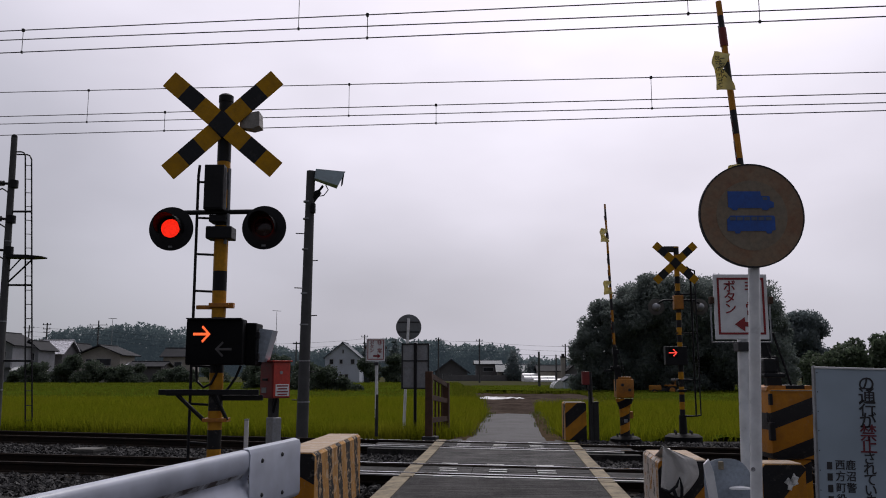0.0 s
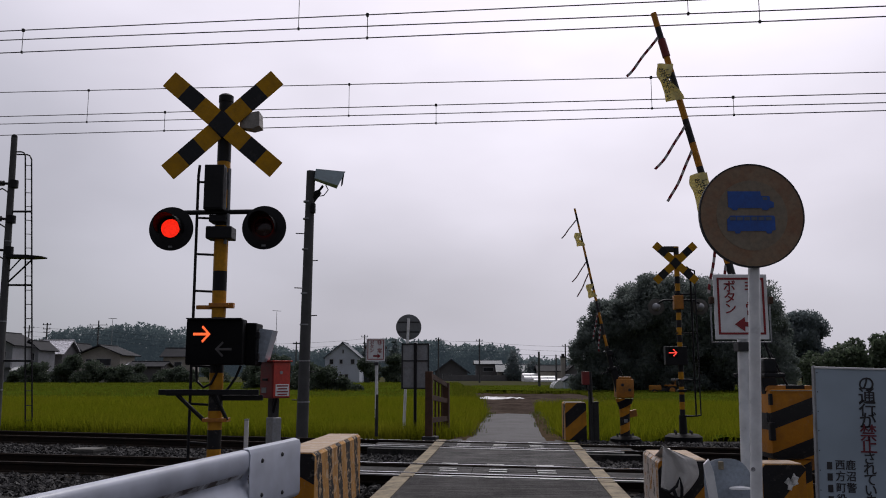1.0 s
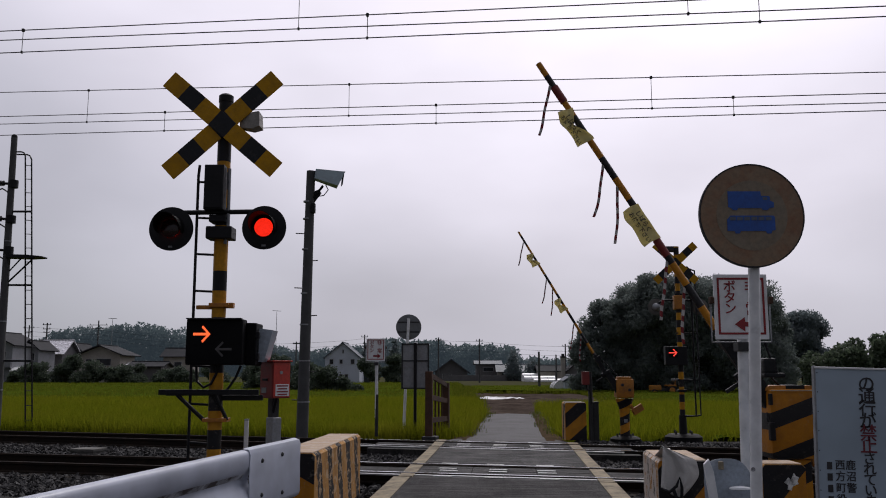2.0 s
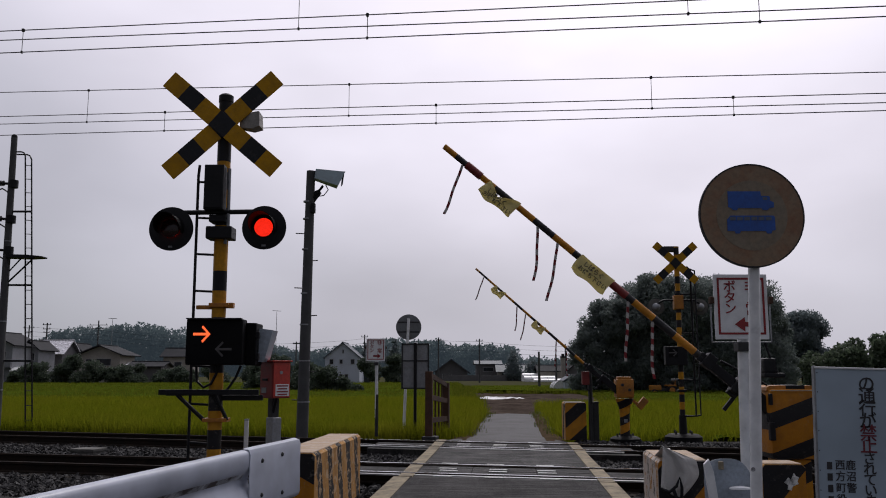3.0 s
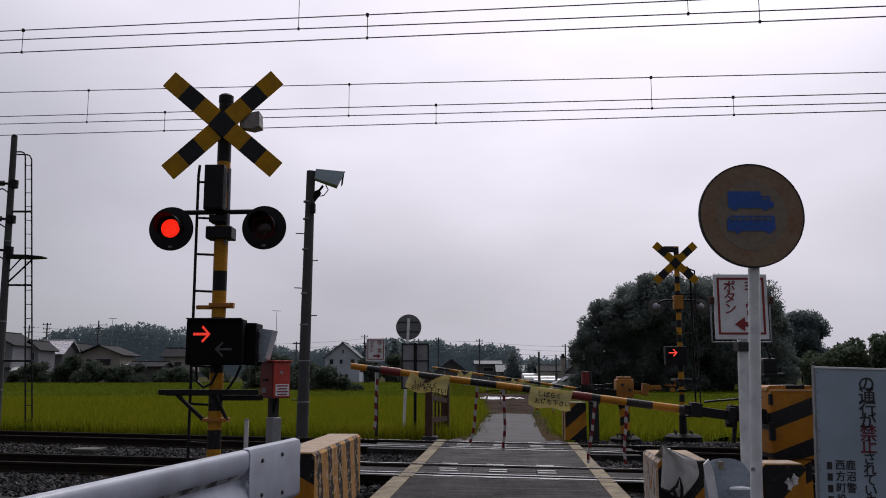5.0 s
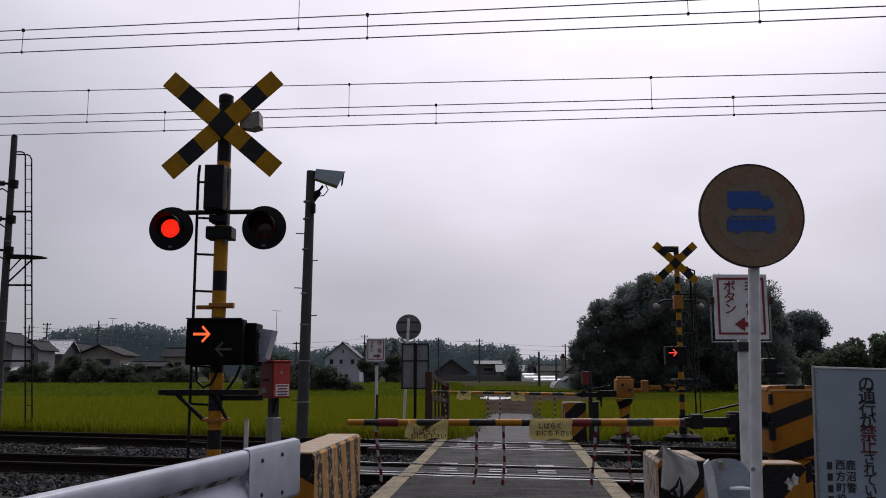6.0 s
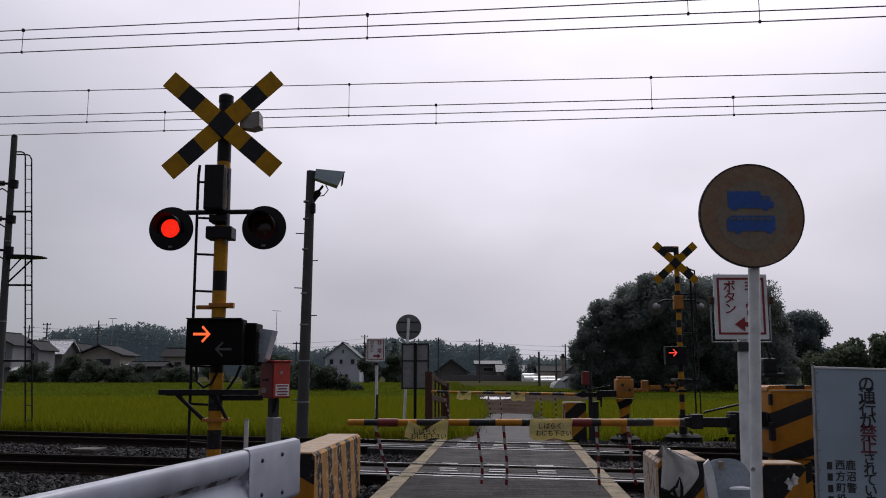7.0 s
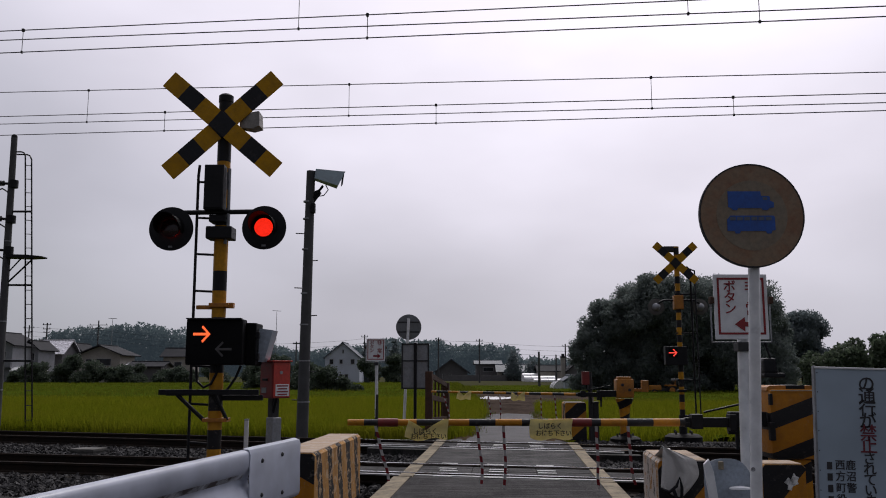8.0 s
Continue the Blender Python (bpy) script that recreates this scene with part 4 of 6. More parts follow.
    part("bracket_arm", box(0.09, -0.01, 1.93, 0.05, 0.06, 0.045, 0.004), "orange", br)
    # direction indicator
    ib = part("direction_indicator", box(0.012, -0.13, 1.62, 0.465, 0.16, 0.375, 0.018), "matt", t, "black direction indicator with a lit red arrow", True)
    part("visor", box(0.012, -0.225, 1.807, 0.45, 0.05, 0.010, 0.003), "darkgrey", ib)
    a2 = part("dark_arrow", plate([(-x, z) for x, z in thin_arrow(0.135, 0.125)][::-1], 0.006), "arrow_off", ib, "unlit left arrow")
    a2.matrix_basis = pose(0.090, -0.213, 1.56)
    arrow_drum(t, (-0.088, -0.128, 1.682), 0.142, 0.138, 0.17, "arrow", ("arrow_on", "arrow_red", "arrow_dim", "arrow_off"))
    cab = part("rear_cabinet", box(0.285, 0.03, 1.605, 0.09, 0.26, 0.35, 0.012), "matt", t, "grey equipment case with latches")
    part("latch", box(0.34, -0.08, 1.68, 0.03, 0.05, 0.06, 0.006), "black", cab)
    part("latch", box(0.34, -0.08, 1.50, 0.03, 0.05, 0.06, 0.006), "black", cab)
    part("side_hood", plate([(0.325, 1.74), (0.445, 1.725), (0.385, 1.49), (0.36, 1.46), (0.325, 1.46)], 0.22, Matrix.Translation((0, 0.12, 0))), "plate", t, "pale grey sheet-metal hood")
    part("side_lamp", box(-0.245, -0.04, 1.60, 0.03, 0.08, 0.06, 0.008), "grey", t)
    part("cable", path([(-0.17, -0.05, 1.43), (-0.16, -0.05, 1.30), (-0.10, -0.06, 1.25), (-0.04, -0.06, 1.28), (0.0, -0.06, 1.36), (0.0, -0.05, 1.43)], 0.011), "black", t, "", True)
    part("cable", path([(0.20, -0.05, 1.43), (0.16, -0.05, 1.33), (0.10, -0.05, 1.24), (0.05, -0.05, 1.2)], 0.011), "black", t, "", True)
    # step platform
    st = part("step_platform", box(-0.05, -0.07, 1.212, 0.82, 0.05, 0.042, 0.004), "black", t, "black steel step bars on the mast")
    part("step_bar", box(-0.08, 0.09, 1.20, 0.74, 0.05, 0.04, 0.004), "black", st)
    part("step_strut", rod((-0.31, -0.07, 1.19), (-0.09, -0.05, 0.985), 0.017, None, 8), "black", st)
    part("step_strut", rod((0.0, -0.07, 1.19), (0.10, -0.05, 0.985), 0.015, None, 8), "black", st)
    part("step_clamp", box(0, 0, 0.985, 0.20, 0.14, 0.03, 0.004), "orange", st)
    part("step_bar", box(0.2, 0.0, 1.165, 0.36, 0.04, 0.045, 0.004), "black", st)
    part("foot", box(0, 0, -0.02, 0.42, 0.42, 0.12, 0.01), "concrete", t)


def far_signal():
    t = thing("crossing_signal", "far crossing signal mast seen from behind with a red arrow", "crossing signal", pose(5.0, 18.0, 0), "crossing signals")
    part("mast", rod((0, 0, 0.05), (0, 0, 4.03), 0.055, None, 20), "mast_bands", t, "yellow and black banded mast", True)
    cross_boards(t, -0.04, 3.67, -0.07, 42.5, -42.5, 1.18)
    part("bell_horn", box(-0.12, 0.05, 3.98, 0.30, 0.14, 0.12, 0.02), "darkgrey", t)
    part("lamp_arm", path([(-0.44, 0.04, 2.80), (-0.30, 0.04, 2.88), (0.36, 0.04, 2.88), (0.48, 0.04, 2.80)], 0.022, 10), "black", t, "", True)
    for x in (-0.45, 0.485):
        bm = bmesh.new()
        bm_lathe(bm, [(0.172, 0.0), (0.175, 0.01), (0.16, 0.02), (0.06, 0.02), (0.05, 0.022)], 36, Matrix.Translation((x, 0.1, 2.74)) @ pose(0, 0, 0, 90))
        lp = part("lamp", bm, "trough", t, "round lamp seen from its back", True)
        part("lamp_case", bm_lathe(bmesh.new(), [(0.09, 0.0), (0.08, 0.05), (0.045, 0.10), (0.01, 0.11)], 24, Matrix.Translation((x, 0.08, 2.74)) @ pose(0, 0, 0, 90)), "grey", lp, "", True)
    part("clamp", box(0, 0, 2.83, 0.2, 0.16, 0.30, 0.02), "orange", t)
    ib = part("direction_indicator", box(-0.12, -0.08, 1.70, 0.46, 0.16, 0.39, 0.015), "black", t, "black direction indicator with a lit red arrow")
    arrow_drum(t, (-0.19, -0.067, 1.765), 0.18, 0.16, 0.19, "far_arrow", ("arrow_far", "arrow_red", "arrow_dim", "arrow_off"))
    part("conduit", path([(0.04, -0.05, 3.55), (0.2, -0.05, 3.58), (0.27, -0.05, 3.5), (0.27, -0.05, 0.46), (0.02, -0.05, 0.46)], 0.024, 10), "black", t, "", True)
    part("conduit", path([(0.2, -0.05, 3.56), (0.36, -0.05, 3.50), (0.37, -0.05, 0.48), (0.27, -0.05, 0.46)], 0.018, 10), "black", t, "", True)
    for z in (3.0, 2.18, 1.2):
        part("conduit_clip", box(0.15, -0.03, z, 0.46, 0.03, 0.03, 0.004), "black", t)
    part("step_bar", box(-0.02, 0, 1.21, 0.38, 0.05, 0.035, 0.004), "grey", t)
    part("clamp", box(0, 0, 0.98, 0.18, 0.14, 0.05, 0.01), "black", t)
    part("socket", rod((0, 0, 0.02), (0, 0, 0.48), 0.085, 0.075, 16), "black", t, "", True)
    b = part("base", bm_lathe(bmesh.new(), [(0.40, -0.3), (0.38, 0.04), (0.30, 0.09), (0.16, 0.10)], 24), "matt", t, "dark stepped foundation", True)
    for a in range(4):
        part("bolt", rod((0.22 * math.cos(a * 1.57 + 0.6), 0.22 * math.sin(a * 1.57 + 0.6), 0.06), (0.22 * math.cos(a * 1.57 + 0.6), 0.22 * math.sin(a * 1.57 + 0.6), 0.16), 0.022, None, 8), "darkgrey", b)


M["arrow_far"] = glow("far_arrow_lit", (1.0, 0.07, 0.05), 1.15)
near_signal()
far_signal()


# ---------------------------------------------------------------- barriers
ARMS, STREAMERS = [], []


def banner_sheet(d0, d1, drop, sag, seed):
    """A cloth tied over the front of the arm between two distances from the pivot; its top edge may sag in a fold."""
    bm = bmesh.new()
    nu, nv = 24, 8
    rows = []
    for i in range(nu + 1):
        u = i / nu
        x = -(d0 + (d1 - d0) * u)
        fold = max(0.0, 1 - abs(u - 0.42) / 0.5)
        top = 0.034 - sag * fold ** 1.3
        low = -drop - 0.015 * math.sin(math.pi * u) + 0.012 * math.sin(u * 9 + seed)
        col = []
        for j in range(nv + 1):
            v = j / nv
            y = 0.020 * noise.noise((u * 3.1 + seed, v * 1.5, seed)) + 0.010 * math.sin(u * 16 + seed + 2 * v) * v - sag * 0.3 * fold * (1 - v)
            z = top + (low - top) * v
            col.append(bm.verts.new((x + 0.012 * math.sin(v * 3 + seed) - 0.012 * (1 - 2 * u) * v * (sag > 0.05), y - 0.028, z)))
        rows.append(col)
    faces = [bm.faces.new((rows[i][j], rows[i + 1][j], rows[i + 1][j + 1], rows[i][j + 1])) for i in range(nu) for j in range(nv)]
    ret = bmesh.ops.extrude_face_region(bm, geom=faces)
    bmesh.ops.translate(bm, verts=[v for v in ret["geom"] if isinstance(v, bmesh.types.BMVert)], vec=(0, 0.003, 0))
    return bm


def barrier(m, length, near):
    label = "yellow and black crossing barrier lowering its arm over the road" if near else "far orange barrier machine lowering its striped arm"
    t = thing("crossing_barrier", label, "crossing barrier", m, "crossing barriers")
    # arm: along -x from the pivot at the thing's origin
    z = -0.09
    arm = part("arm", rod((-0.86, 0, z), (-length, 0, z), 0.036 if near else 0.030, 0.028 if near else 0.021, 16), "arm_bands", t, "yellow and black striped barrier arm", True)
    part("arm_socket", bm_box(box(-0.62, 0, z, 0.56, 0.07, 0.085, 0.008), -0.25, 0.0, z + 0.03, 0.5, 0.10, 0.13, 0.012), "black", arm, "black steel arm socket")
    part("arm_clamp", box(-0.80, -0.02, z + 0.01, 0.10, 0.11, 0.13, 0.01), "black", arm)
    part("arm_clamp", box(-0.48, -0.02, z, 0.06, 0.12, 0.15, 0.01), "black", arm)
    part("hanger", bm_box(box(-0.42, 0.02, z - 0.13, 0.035, 0.03, 0.22, 0.004), -0.46, 0.0, z - 0.08, 0.10, 0.05, 0.05, 0.01), "black", arm)
    part("stay", path([(-0.72, 0, z + 0.09), (-0.40, 0, z + 0.16), (-0.20, 0, z + 0.20)], 0.010), "black", arm, "", True)
    part("counterweight", bm_box(box(0.50, 0.12, 0.10, 0.14, 0.10, 0.24, 0.012), 0.28, 0.12, 0.02, 0.5, 0.04, 0.06, 0.004), "orange", arm, "orange counterweight")
    for d in (length - 0.355, length - 2.10) if near else ():
        part("red_sleeve", rod((-d - 0.08, 0, z), (-d + 0.10, 0, z), 0.0375, None, 16), "darkred", arm, "dark red reflective sleeve", True)
    for k, (d0, d1) in enumerate(((length - 0.54, length - 0.90), (length - 1.645, length - 2.025))):
        if not near:
            d1 = d0 - 0.27
        part("banner", moved(banner_sheet(d0, d1, 0.135, 0.006 if near and k else 0.10, 2.0 + k), Matrix.Translation((0, -0.02, z))), "cloth", arm, "creased yellow warning cloth with black writing")
        if near:
            c = -(d0 + d1) / 2
            lettering("writing", "しばらく", 0.056, "ink", arm, pose(c - 0.02, -0.086, z - 0.030 - 0.045 * (k == 0)), "black hand-lettered words", 0.001)
            lettering("writing", "お待ち下さい", 0.054, "ink", arm, pose(c + 0.01, -0.087, z - 0.092 - 0.028 * (k == 0)), "black hand-lettered words", 0.001)
    for k, d in enumerate((length - 0.25, length - 1.16, length - 1.40, length - 2.24, length - 2.53)):
        bm = bmesh.new()
        n, l = 9, (0.50, 0.51, 0.55, 0.55, 0.52)[k]
        w, cols = 0.0125, []
        for i in range(n + 1):
            u = i / n
            bend = 0.03 * math.sin(u * 2.4 + k) * u + 0.004 * math.sin(u * 9 + k)
            cols.append([bm.verts.new((bend + dx, dy, -u * l)) for dx, dy in ((-w, -0.004), (w, -0.004), (w, 0.004), (-w, 0.004))])
        for a, b in zip(cols, cols[1:]):
            for i in range(4):
                bm.faces.new((a[i], a[(i + 1) % 4], b[(i + 1) % 4], b[i]))
        bm.faces.new(cols[0][::-1])
        bm.faces.new(cols[-1])
        st = part("streamer", bm, "streamer_red", arm, "hanging striped warning streamer")
        at = (-d, -0.01, z - 0.03)
        st.matrix_basis = pose(*at)
        STREAMERS.append((st, at, k))
    ARMS.append(arm)
    return t


def near_barrier():
    t = barrier(pose(3.08, 7.8, 1.004), 3.94, True)
    bm = box(0.05, 0.05, -0.10, 0.44, 0.36, 0.62, 0.05)
    cov = part("machine_cover", bm, "cover_bands", t, "orange and black diagonally striped machine cover", True)
    lid = part("cover_top", plate([(-0.175, 0.195), (-0.168, 0.225), (-0.14, 0.24), (0.24, 0.24), (0.27, 0.225), (0.28, 0.195)], 0.30, Matrix.Translation((0, 0.07, 0))), "orange", cov, "rounded orange lid")
    part("lid_band", plate([(0.0, 0.197), (0.0, 0.243), (0.17, 0.243), (0.17, 0.197)], 0.306, Matrix.Translation((0, 0.07, 0))), "black", lid, "black painted middle")
    # thin pale strip added as the lid edge's highlight
    part("lid_highlight", box(0.055, -0.135, 0.196, 0.42, 0.012, 0.008, 0.002), "zinc", lid, "pale strip painting the highlight along the lid's edge")
    part("hinge", box(-0.165, -0.14, 0.12, 0.03, 0.04, 0.10, 0.006), "black", cov)
    part("hinge", box(-0.165, -0.14, -0.16, 0.05, 0.06, 0.16, 0.012), "black", cov)
    part("cable", path([(-0.17, -0.06, 0.0), (-0.185, -0.10, -0.06), (-0.17, -0.10, -0.14)], 0.008), "black", cov)
    part("pedestal", box(0.05, 0.05, -0.72, 0.30, 0.26, 0.62, 0.02), "machine_bands", t)
    part("foot", box(0.05, 0.05, -1.02, 0.5, 0.5, 0.10, 0.01), "concrete", t)
    return t


def far_barrier():
    t = barrier(pose(3.66, 17.6, 0.985), 3.90, False)
    mc = part("machine_case", bm_box(box(0.06, 0.06, 0.05, 0.36, 0.30, 0.38, 0.03), 0.06, 0.06, 0.255, 0.28, 0.24, 0.06, 0.02), "orange", t, "battered orange machine case", True)
    part("case_bolt", rod((0.0, -0.10, 0.12), (0.0, -0.12, 0.12), 0.03), "darkgrey", mc)
    part("case_bolt", rod((0.14, -0.10, 0.02), (0.14, -0.12, 0.02), 0.03), "darkgrey", mc)
    part("neck", bm_rod(rod((0.06, 0.06, -0.16), (0.06, 0.06, -0.34), 0.19, 0.115, 16), (0.06, 0.06, -0.34), (0.06, 0.06, -0.5), 0.115, 0.10, 16), "machine_bands", t, "striped tapering pedestal", True)
    part("post", rod((0.06, 0.06, -0.5), (0.06, 0.06, -0.94), 0.10, None, 16), "machine_bands", t, "", True)
    part("tag", box(0.06, -0.045, -0.60, 0.07, 0.01, 0.07), "grey", t)
    b = part("base", bm_lathe(bmesh.new(), [(0.32, -1.3), (0.31, -0.96), (0.24, -0.92), (0.13, -0.90)], 24, Matrix.Translation((0.06, 0.06, 0))), "matt", t, "dark flanged foundation", True)
    for a in range(4):
        x, y = 0.06 + 0.19 * math.cos(a * 1.57 + 0.4), 0.06 + 0.19 * math.sin(a * 1.57 + 0.4)
        part("bolt", rod((x, y, -0.95), (x, y, -0.86), 0.02, None, 8), "darkgrey", b)
    return t


near_barrier()
far_barrier()


# ---------------------------------------------------------------- guard rails and blocks
def guard_rail():
    t = thing("guard_rail", "white enamelled steel guard rail with grimy groove and bolted end", "guard rail", pose(-1.135, 6.5, 0.462, 0.6, 0, -13.6))
    prof = [(0.0, 0.0), (0.035, 0.012), (0.055, 0.05), (0.055, 0.10), (0.03, 0.145), (0.0, 0.175), (-0.005, 0.20), (0.0, 0.225), (0.03, 0.255), (0.055, 0.30), (0.055, 0.345), (0.054, 0.372), (0.048, 0.388), (0.034, 0.398), (0.0, 0.401)]
    def sweep(pr, y0, y1, thick):
        bm = bmesh.new()
        n = len(pr)
        loops = []
        for y in np.linspace(y0, y1, 9):
            loops.append([bm.verts.new((x, y, z)) for x, z in pr] + [bm.verts.new((x - thick, y, z)) for x, z in pr[::-1]])
        k = 2 * n
        for a, b in zip(loops, loops[1:]):
            for i in range(k):
                bm.faces.new((a[i], a[(i + 1) % k], b[(i + 1) % k], b[i]))
        bm.faces.new(loops[0])
        bm.faces.new(loops[-1][::-1])
        return bm
    part("beam", sweep(prof, -7.5, -0.7, 0.005), "guard", t, "white corrugated beam", True)
    flat = [(0.02, -0.02), (0.052, 0.0), (0.062, 0.03), (0.060, 0.18), (0.058, 0.22), (0.062, 0.37), (0.050, 0.402), (0.012, 0.412)]
    wing = part("end_wing", sweep(flat, -0.80, 0.03, 0.006), "guard", t, "white flat end wing", True)
    for y, z in ((-0.62, 0.315), (-0.62, 0.09), (-0.30, 0.325), (-0.29, 0.06)):
        part("bolt", moved(bm_lathe(bmesh.new(), [(0.016, 0.0), (0.015, 0.008), (0.008, 0.014)], 12), Matrix.Translation((0.058, y, z)) @ pose(0, 0, 0, 0, 90, 0)), "darkgrey", wing, "dark rusty bolt")
    part("grime_line", sweep([(0.004, 0.218), (0.0195, 0.238), (0.034, 0.254)], -7.4, -0.82, 0.003), "grime", t, "black grime in the groove")
    for y in (-0.8, -2.8, -4.8, -6.8):
        part("post", rod((-0.07, y, -0.6), (-0.07, y, 0.36), 0.057, None, 16), "white", t, "white tubular post", True)


def block(name_label, m, w, l, h, front="block_front", side="block_side", cap="concrete", group="concrete barrier blocks"):
    """A painted concrete block, its front towards -y; origin at the middle of the front's foot."""
    t = thing("barrier_block", name_label, "concrete block", m, group)
    bm = bmesh.new()
    b = 0.025
    pts = [(-w / 2, 0), (w / 2, 0), (w / 2, h - b), (w / 2 - b, h), (-w / 2 + b, h), (-w / 2, h - b)]
    bm_plate(bm, pts, l, Matrix.Translation((0, l / 2, 0)))
    part("body", bm, side, t, "scuffed striped concrete sides")
    part("front", plate([(x * 0.985, z if z < 0.01 else z - 0.006) for x, z in pts], 0.006, Matrix.Translation((0, -0.004, 0))), front, t, "yellow and black painted front")
    part("top", box(0, l / 2, h + 0.002, w - 2 * b, l - 0.02, 0.008, 0.002), cap, t, "bare worn top")
    return t


guard_rail()
M["block_top"] = paint("worn_block_top", (0.42, 0.30, 0.20), (0.5, 0.44, 0.38), 0.9, 0, 6, 0.9, 0.3, 40)


def small_fixtures():
    M["block_left"] = striped("orange_black_block_end", (0.50, 0.20, 0.015), BLK, (0.55, 0, 1), 0.9, 0.52, 0.42, 0.35)
    M["block_far"] = striped("orange_black_far_block", (0.50, 0.22, 0.02), BLK, (-0.85, 0, 1), 0.46, 0.30, 0.5, 0.1)
    M["block_low"] = striped("orange_black_low_block", (0.50, 0.20, 0.015), BLK, (-0.76, 0, 0.65), 1.6, 0.84, 0.5, 0.1)
    M["block_sack"] = striped("orange_black_sack_block", (0.50, 0.20, 0.015), BLK, (-0.76, 0, 0.65), 0.66, 0.755, 0.55, 0.2)
    M["block_peel"] = striped("peeling_orange_black_side", (0.40, 0.19, 0.05), (0.03, 0.028, 0.03), (0, 1, 0.1), 0.34, 0.2, 0.4, 0.95, 0.85, (0.52, 0.46, 0.40), 0.12, 9, 0.44)
    block("yellow and black concrete block with flaking paint beside the road", pose(-1.31, 7.62, 0, 0, 0, -4.4), 0.38, 2.3, 0.66, "block_left", "block_side", "block_top")
    block("scuffed orange and black block under a grey canvas sack", pose(1.99, 7.20, 0, 0, 0, -5.6), 0.42, 0.90, 0.64, "block_sack", "block_peel", "block_top")
    low = block("low black and orange block with a paint splash", pose(2.70, 6.9, 0), 0.345, 0.28, 0.64, "block_low", "block_side", "block_top")
    part("paint_splash", plate([(-0.005, 0.40), (0.03, 0.44), (0.05, 0.42), (0.075, 0.475), (0.09, 0.45), (0.115, 0.44), (0.10, 0.41), (0.11, 0.39), (0.06, 0.37), (0.05, 0.34), (0.02, 0.345), (0.025, 0.38)], 0.003, Matrix.Translation((0.0, -0.0095, 0.1))), "mark", low, "white paint splash")
    fb = block("small orange and black concrete block at the far kerb", pose(2.74, 17.8, -0.02), 0.44, 0.5, 0.76, "block_far", "block_side", "concrete")
    # grey sack over the block
    bm = bmesh.new()
    bmesh.ops.create_grid(bm, x_segments=36, y_segments=40, size=0.5)
    for v in bm.verts:
        u, w = v.co.x + 0.5, 0.5 - v.co.y
        if w < 0.3:          # lies back over the top of the block
            k = 1 - w / 0.3
            lx, rx = 1.80 + 0.02 * k, 1.865 + 0.12 * k
            p = Vector((lx + (rx - lx) * u, 7.155 + 0.30 * k, 0.765 - 0.105 * k ** 0.7 - 0.05 * u * k))
        else:                # hangs down the front to a point
            k = (w - 0.3) / 0.7
            lx = 1.80 - 0.035 * k + 0.10 * max(0, k - 0.85) / 0.15
            rx = 1.865 + 0.19 * min(1, k / 0.22) + 0.035 * min(1, k / 0.45) - 0.15 * max(0, (k - 0.5) / 0.5) ** 1.4
            crease = math.exp(-((u - 0.22 - 0.45 * k) / 0.09) ** 2) * min(1, 3 * k)
            ridge = math.exp(-((u - 0.06) / 0.07) ** 2) + 0.7 * math.exp(-((u - 0.5 - 0.3 * k) / 0.2) ** 2)
            out = 0.045 + 0.03 * ridge - 0.03 * crease + 0.008 * noise.noise((u * 7, k * 6, 4))
            p = Vector((lx + (rx - lx) * u, 7.155 - out, 0.765 - 0.385 * k - 0.03 * u * (1 - k) - 0.02 * u * k))
        v.co = p
    faces = bm.faces[:]
    ret = bmesh.ops.extrude_face_region(bm, geom=faces)
    bmesh.ops.translate(bm, verts=[v for v in ret["geom"] if isinstance(v, bmesh.types.BMVert)], vec=(0.002, 0.010, -0.008))
    sk = solid("canvas_sack", bm, "sack", "grey canvas sack draped over the striped block", "sack", "", True)
    part("cord", path([(1.77, 7.09, 0.425), (1.83, 7.06, 0.405), (1.89, 7.06, 0.45), (1.915, 7.05, 0.52), (1.93, 7.05, 0.44), (1.925, 7.06, 0.32)], 0.013), "black", sk, "black tie cord", True)
    part("cord", path([(1.86, 7.05, 0.43), (1.88, 7.04, 0.36), (1.865, 7.05, 0.25)], 0.015), "black", sk, "black tie cord", True)
    # curved end piece of the right-hand guard rail
    t = thing("guard_rail_end", "grey curved guard rail end with a white edge", "guard rail", pose(2.03, 6.2, 0.22))
    bm = bmesh.new()
    cols = []
    for i in range(13):
        u = i / 12
        a = -1.1 + 2.2 * u
        x, y = -0.17 + 0.33 * u, 0.06 * math.cos(a) - 0.03
        top = 0.535 - 0.08 * abs(2 * u - 0.9) ** 3
        cols.append([bm.verts.new((x, -y, z)) for z in (-0.2, 0.1, 0.3, top - 0.04, top)] + [bm.verts.new((x, -y + 0.006, z)) for z in (top, top - 0.04, 0.3, 0.1, -0.2)])
    for a, b in zip(cols, cols[1:]):
        for i in range(10):
            bm.faces.new((a[i], b[i], b[(i + 1) % 10], a[(i + 1) % 10]))
    bm.faces.new(cols[0])
    bm.faces.new(cols[-1])
    part("shell", bm, "plate", t, "grey curved sheet", True)
    part("white_edge", plate([(-0.10, -0.2), (-0.04, -0.2), (-0.125, 0.45), (-0.155, 0.535), (-0.19, 0.50)], 0.03, Matrix.Translation((0, -0.06, 0))), "white", t, "white folded edge")
    part("reflector", bm_lathe(bmesh.new(), [(0.02, -0.008), (0.075, 0.0), (0.07, 0.012), (0.02, 0.02)], 24, Matrix.Translation((0.045, -0.10, 0.335)) @ Matrix.Diagonal((1, 0.6, 1, 1))), "white", t, "white oval cap", True)
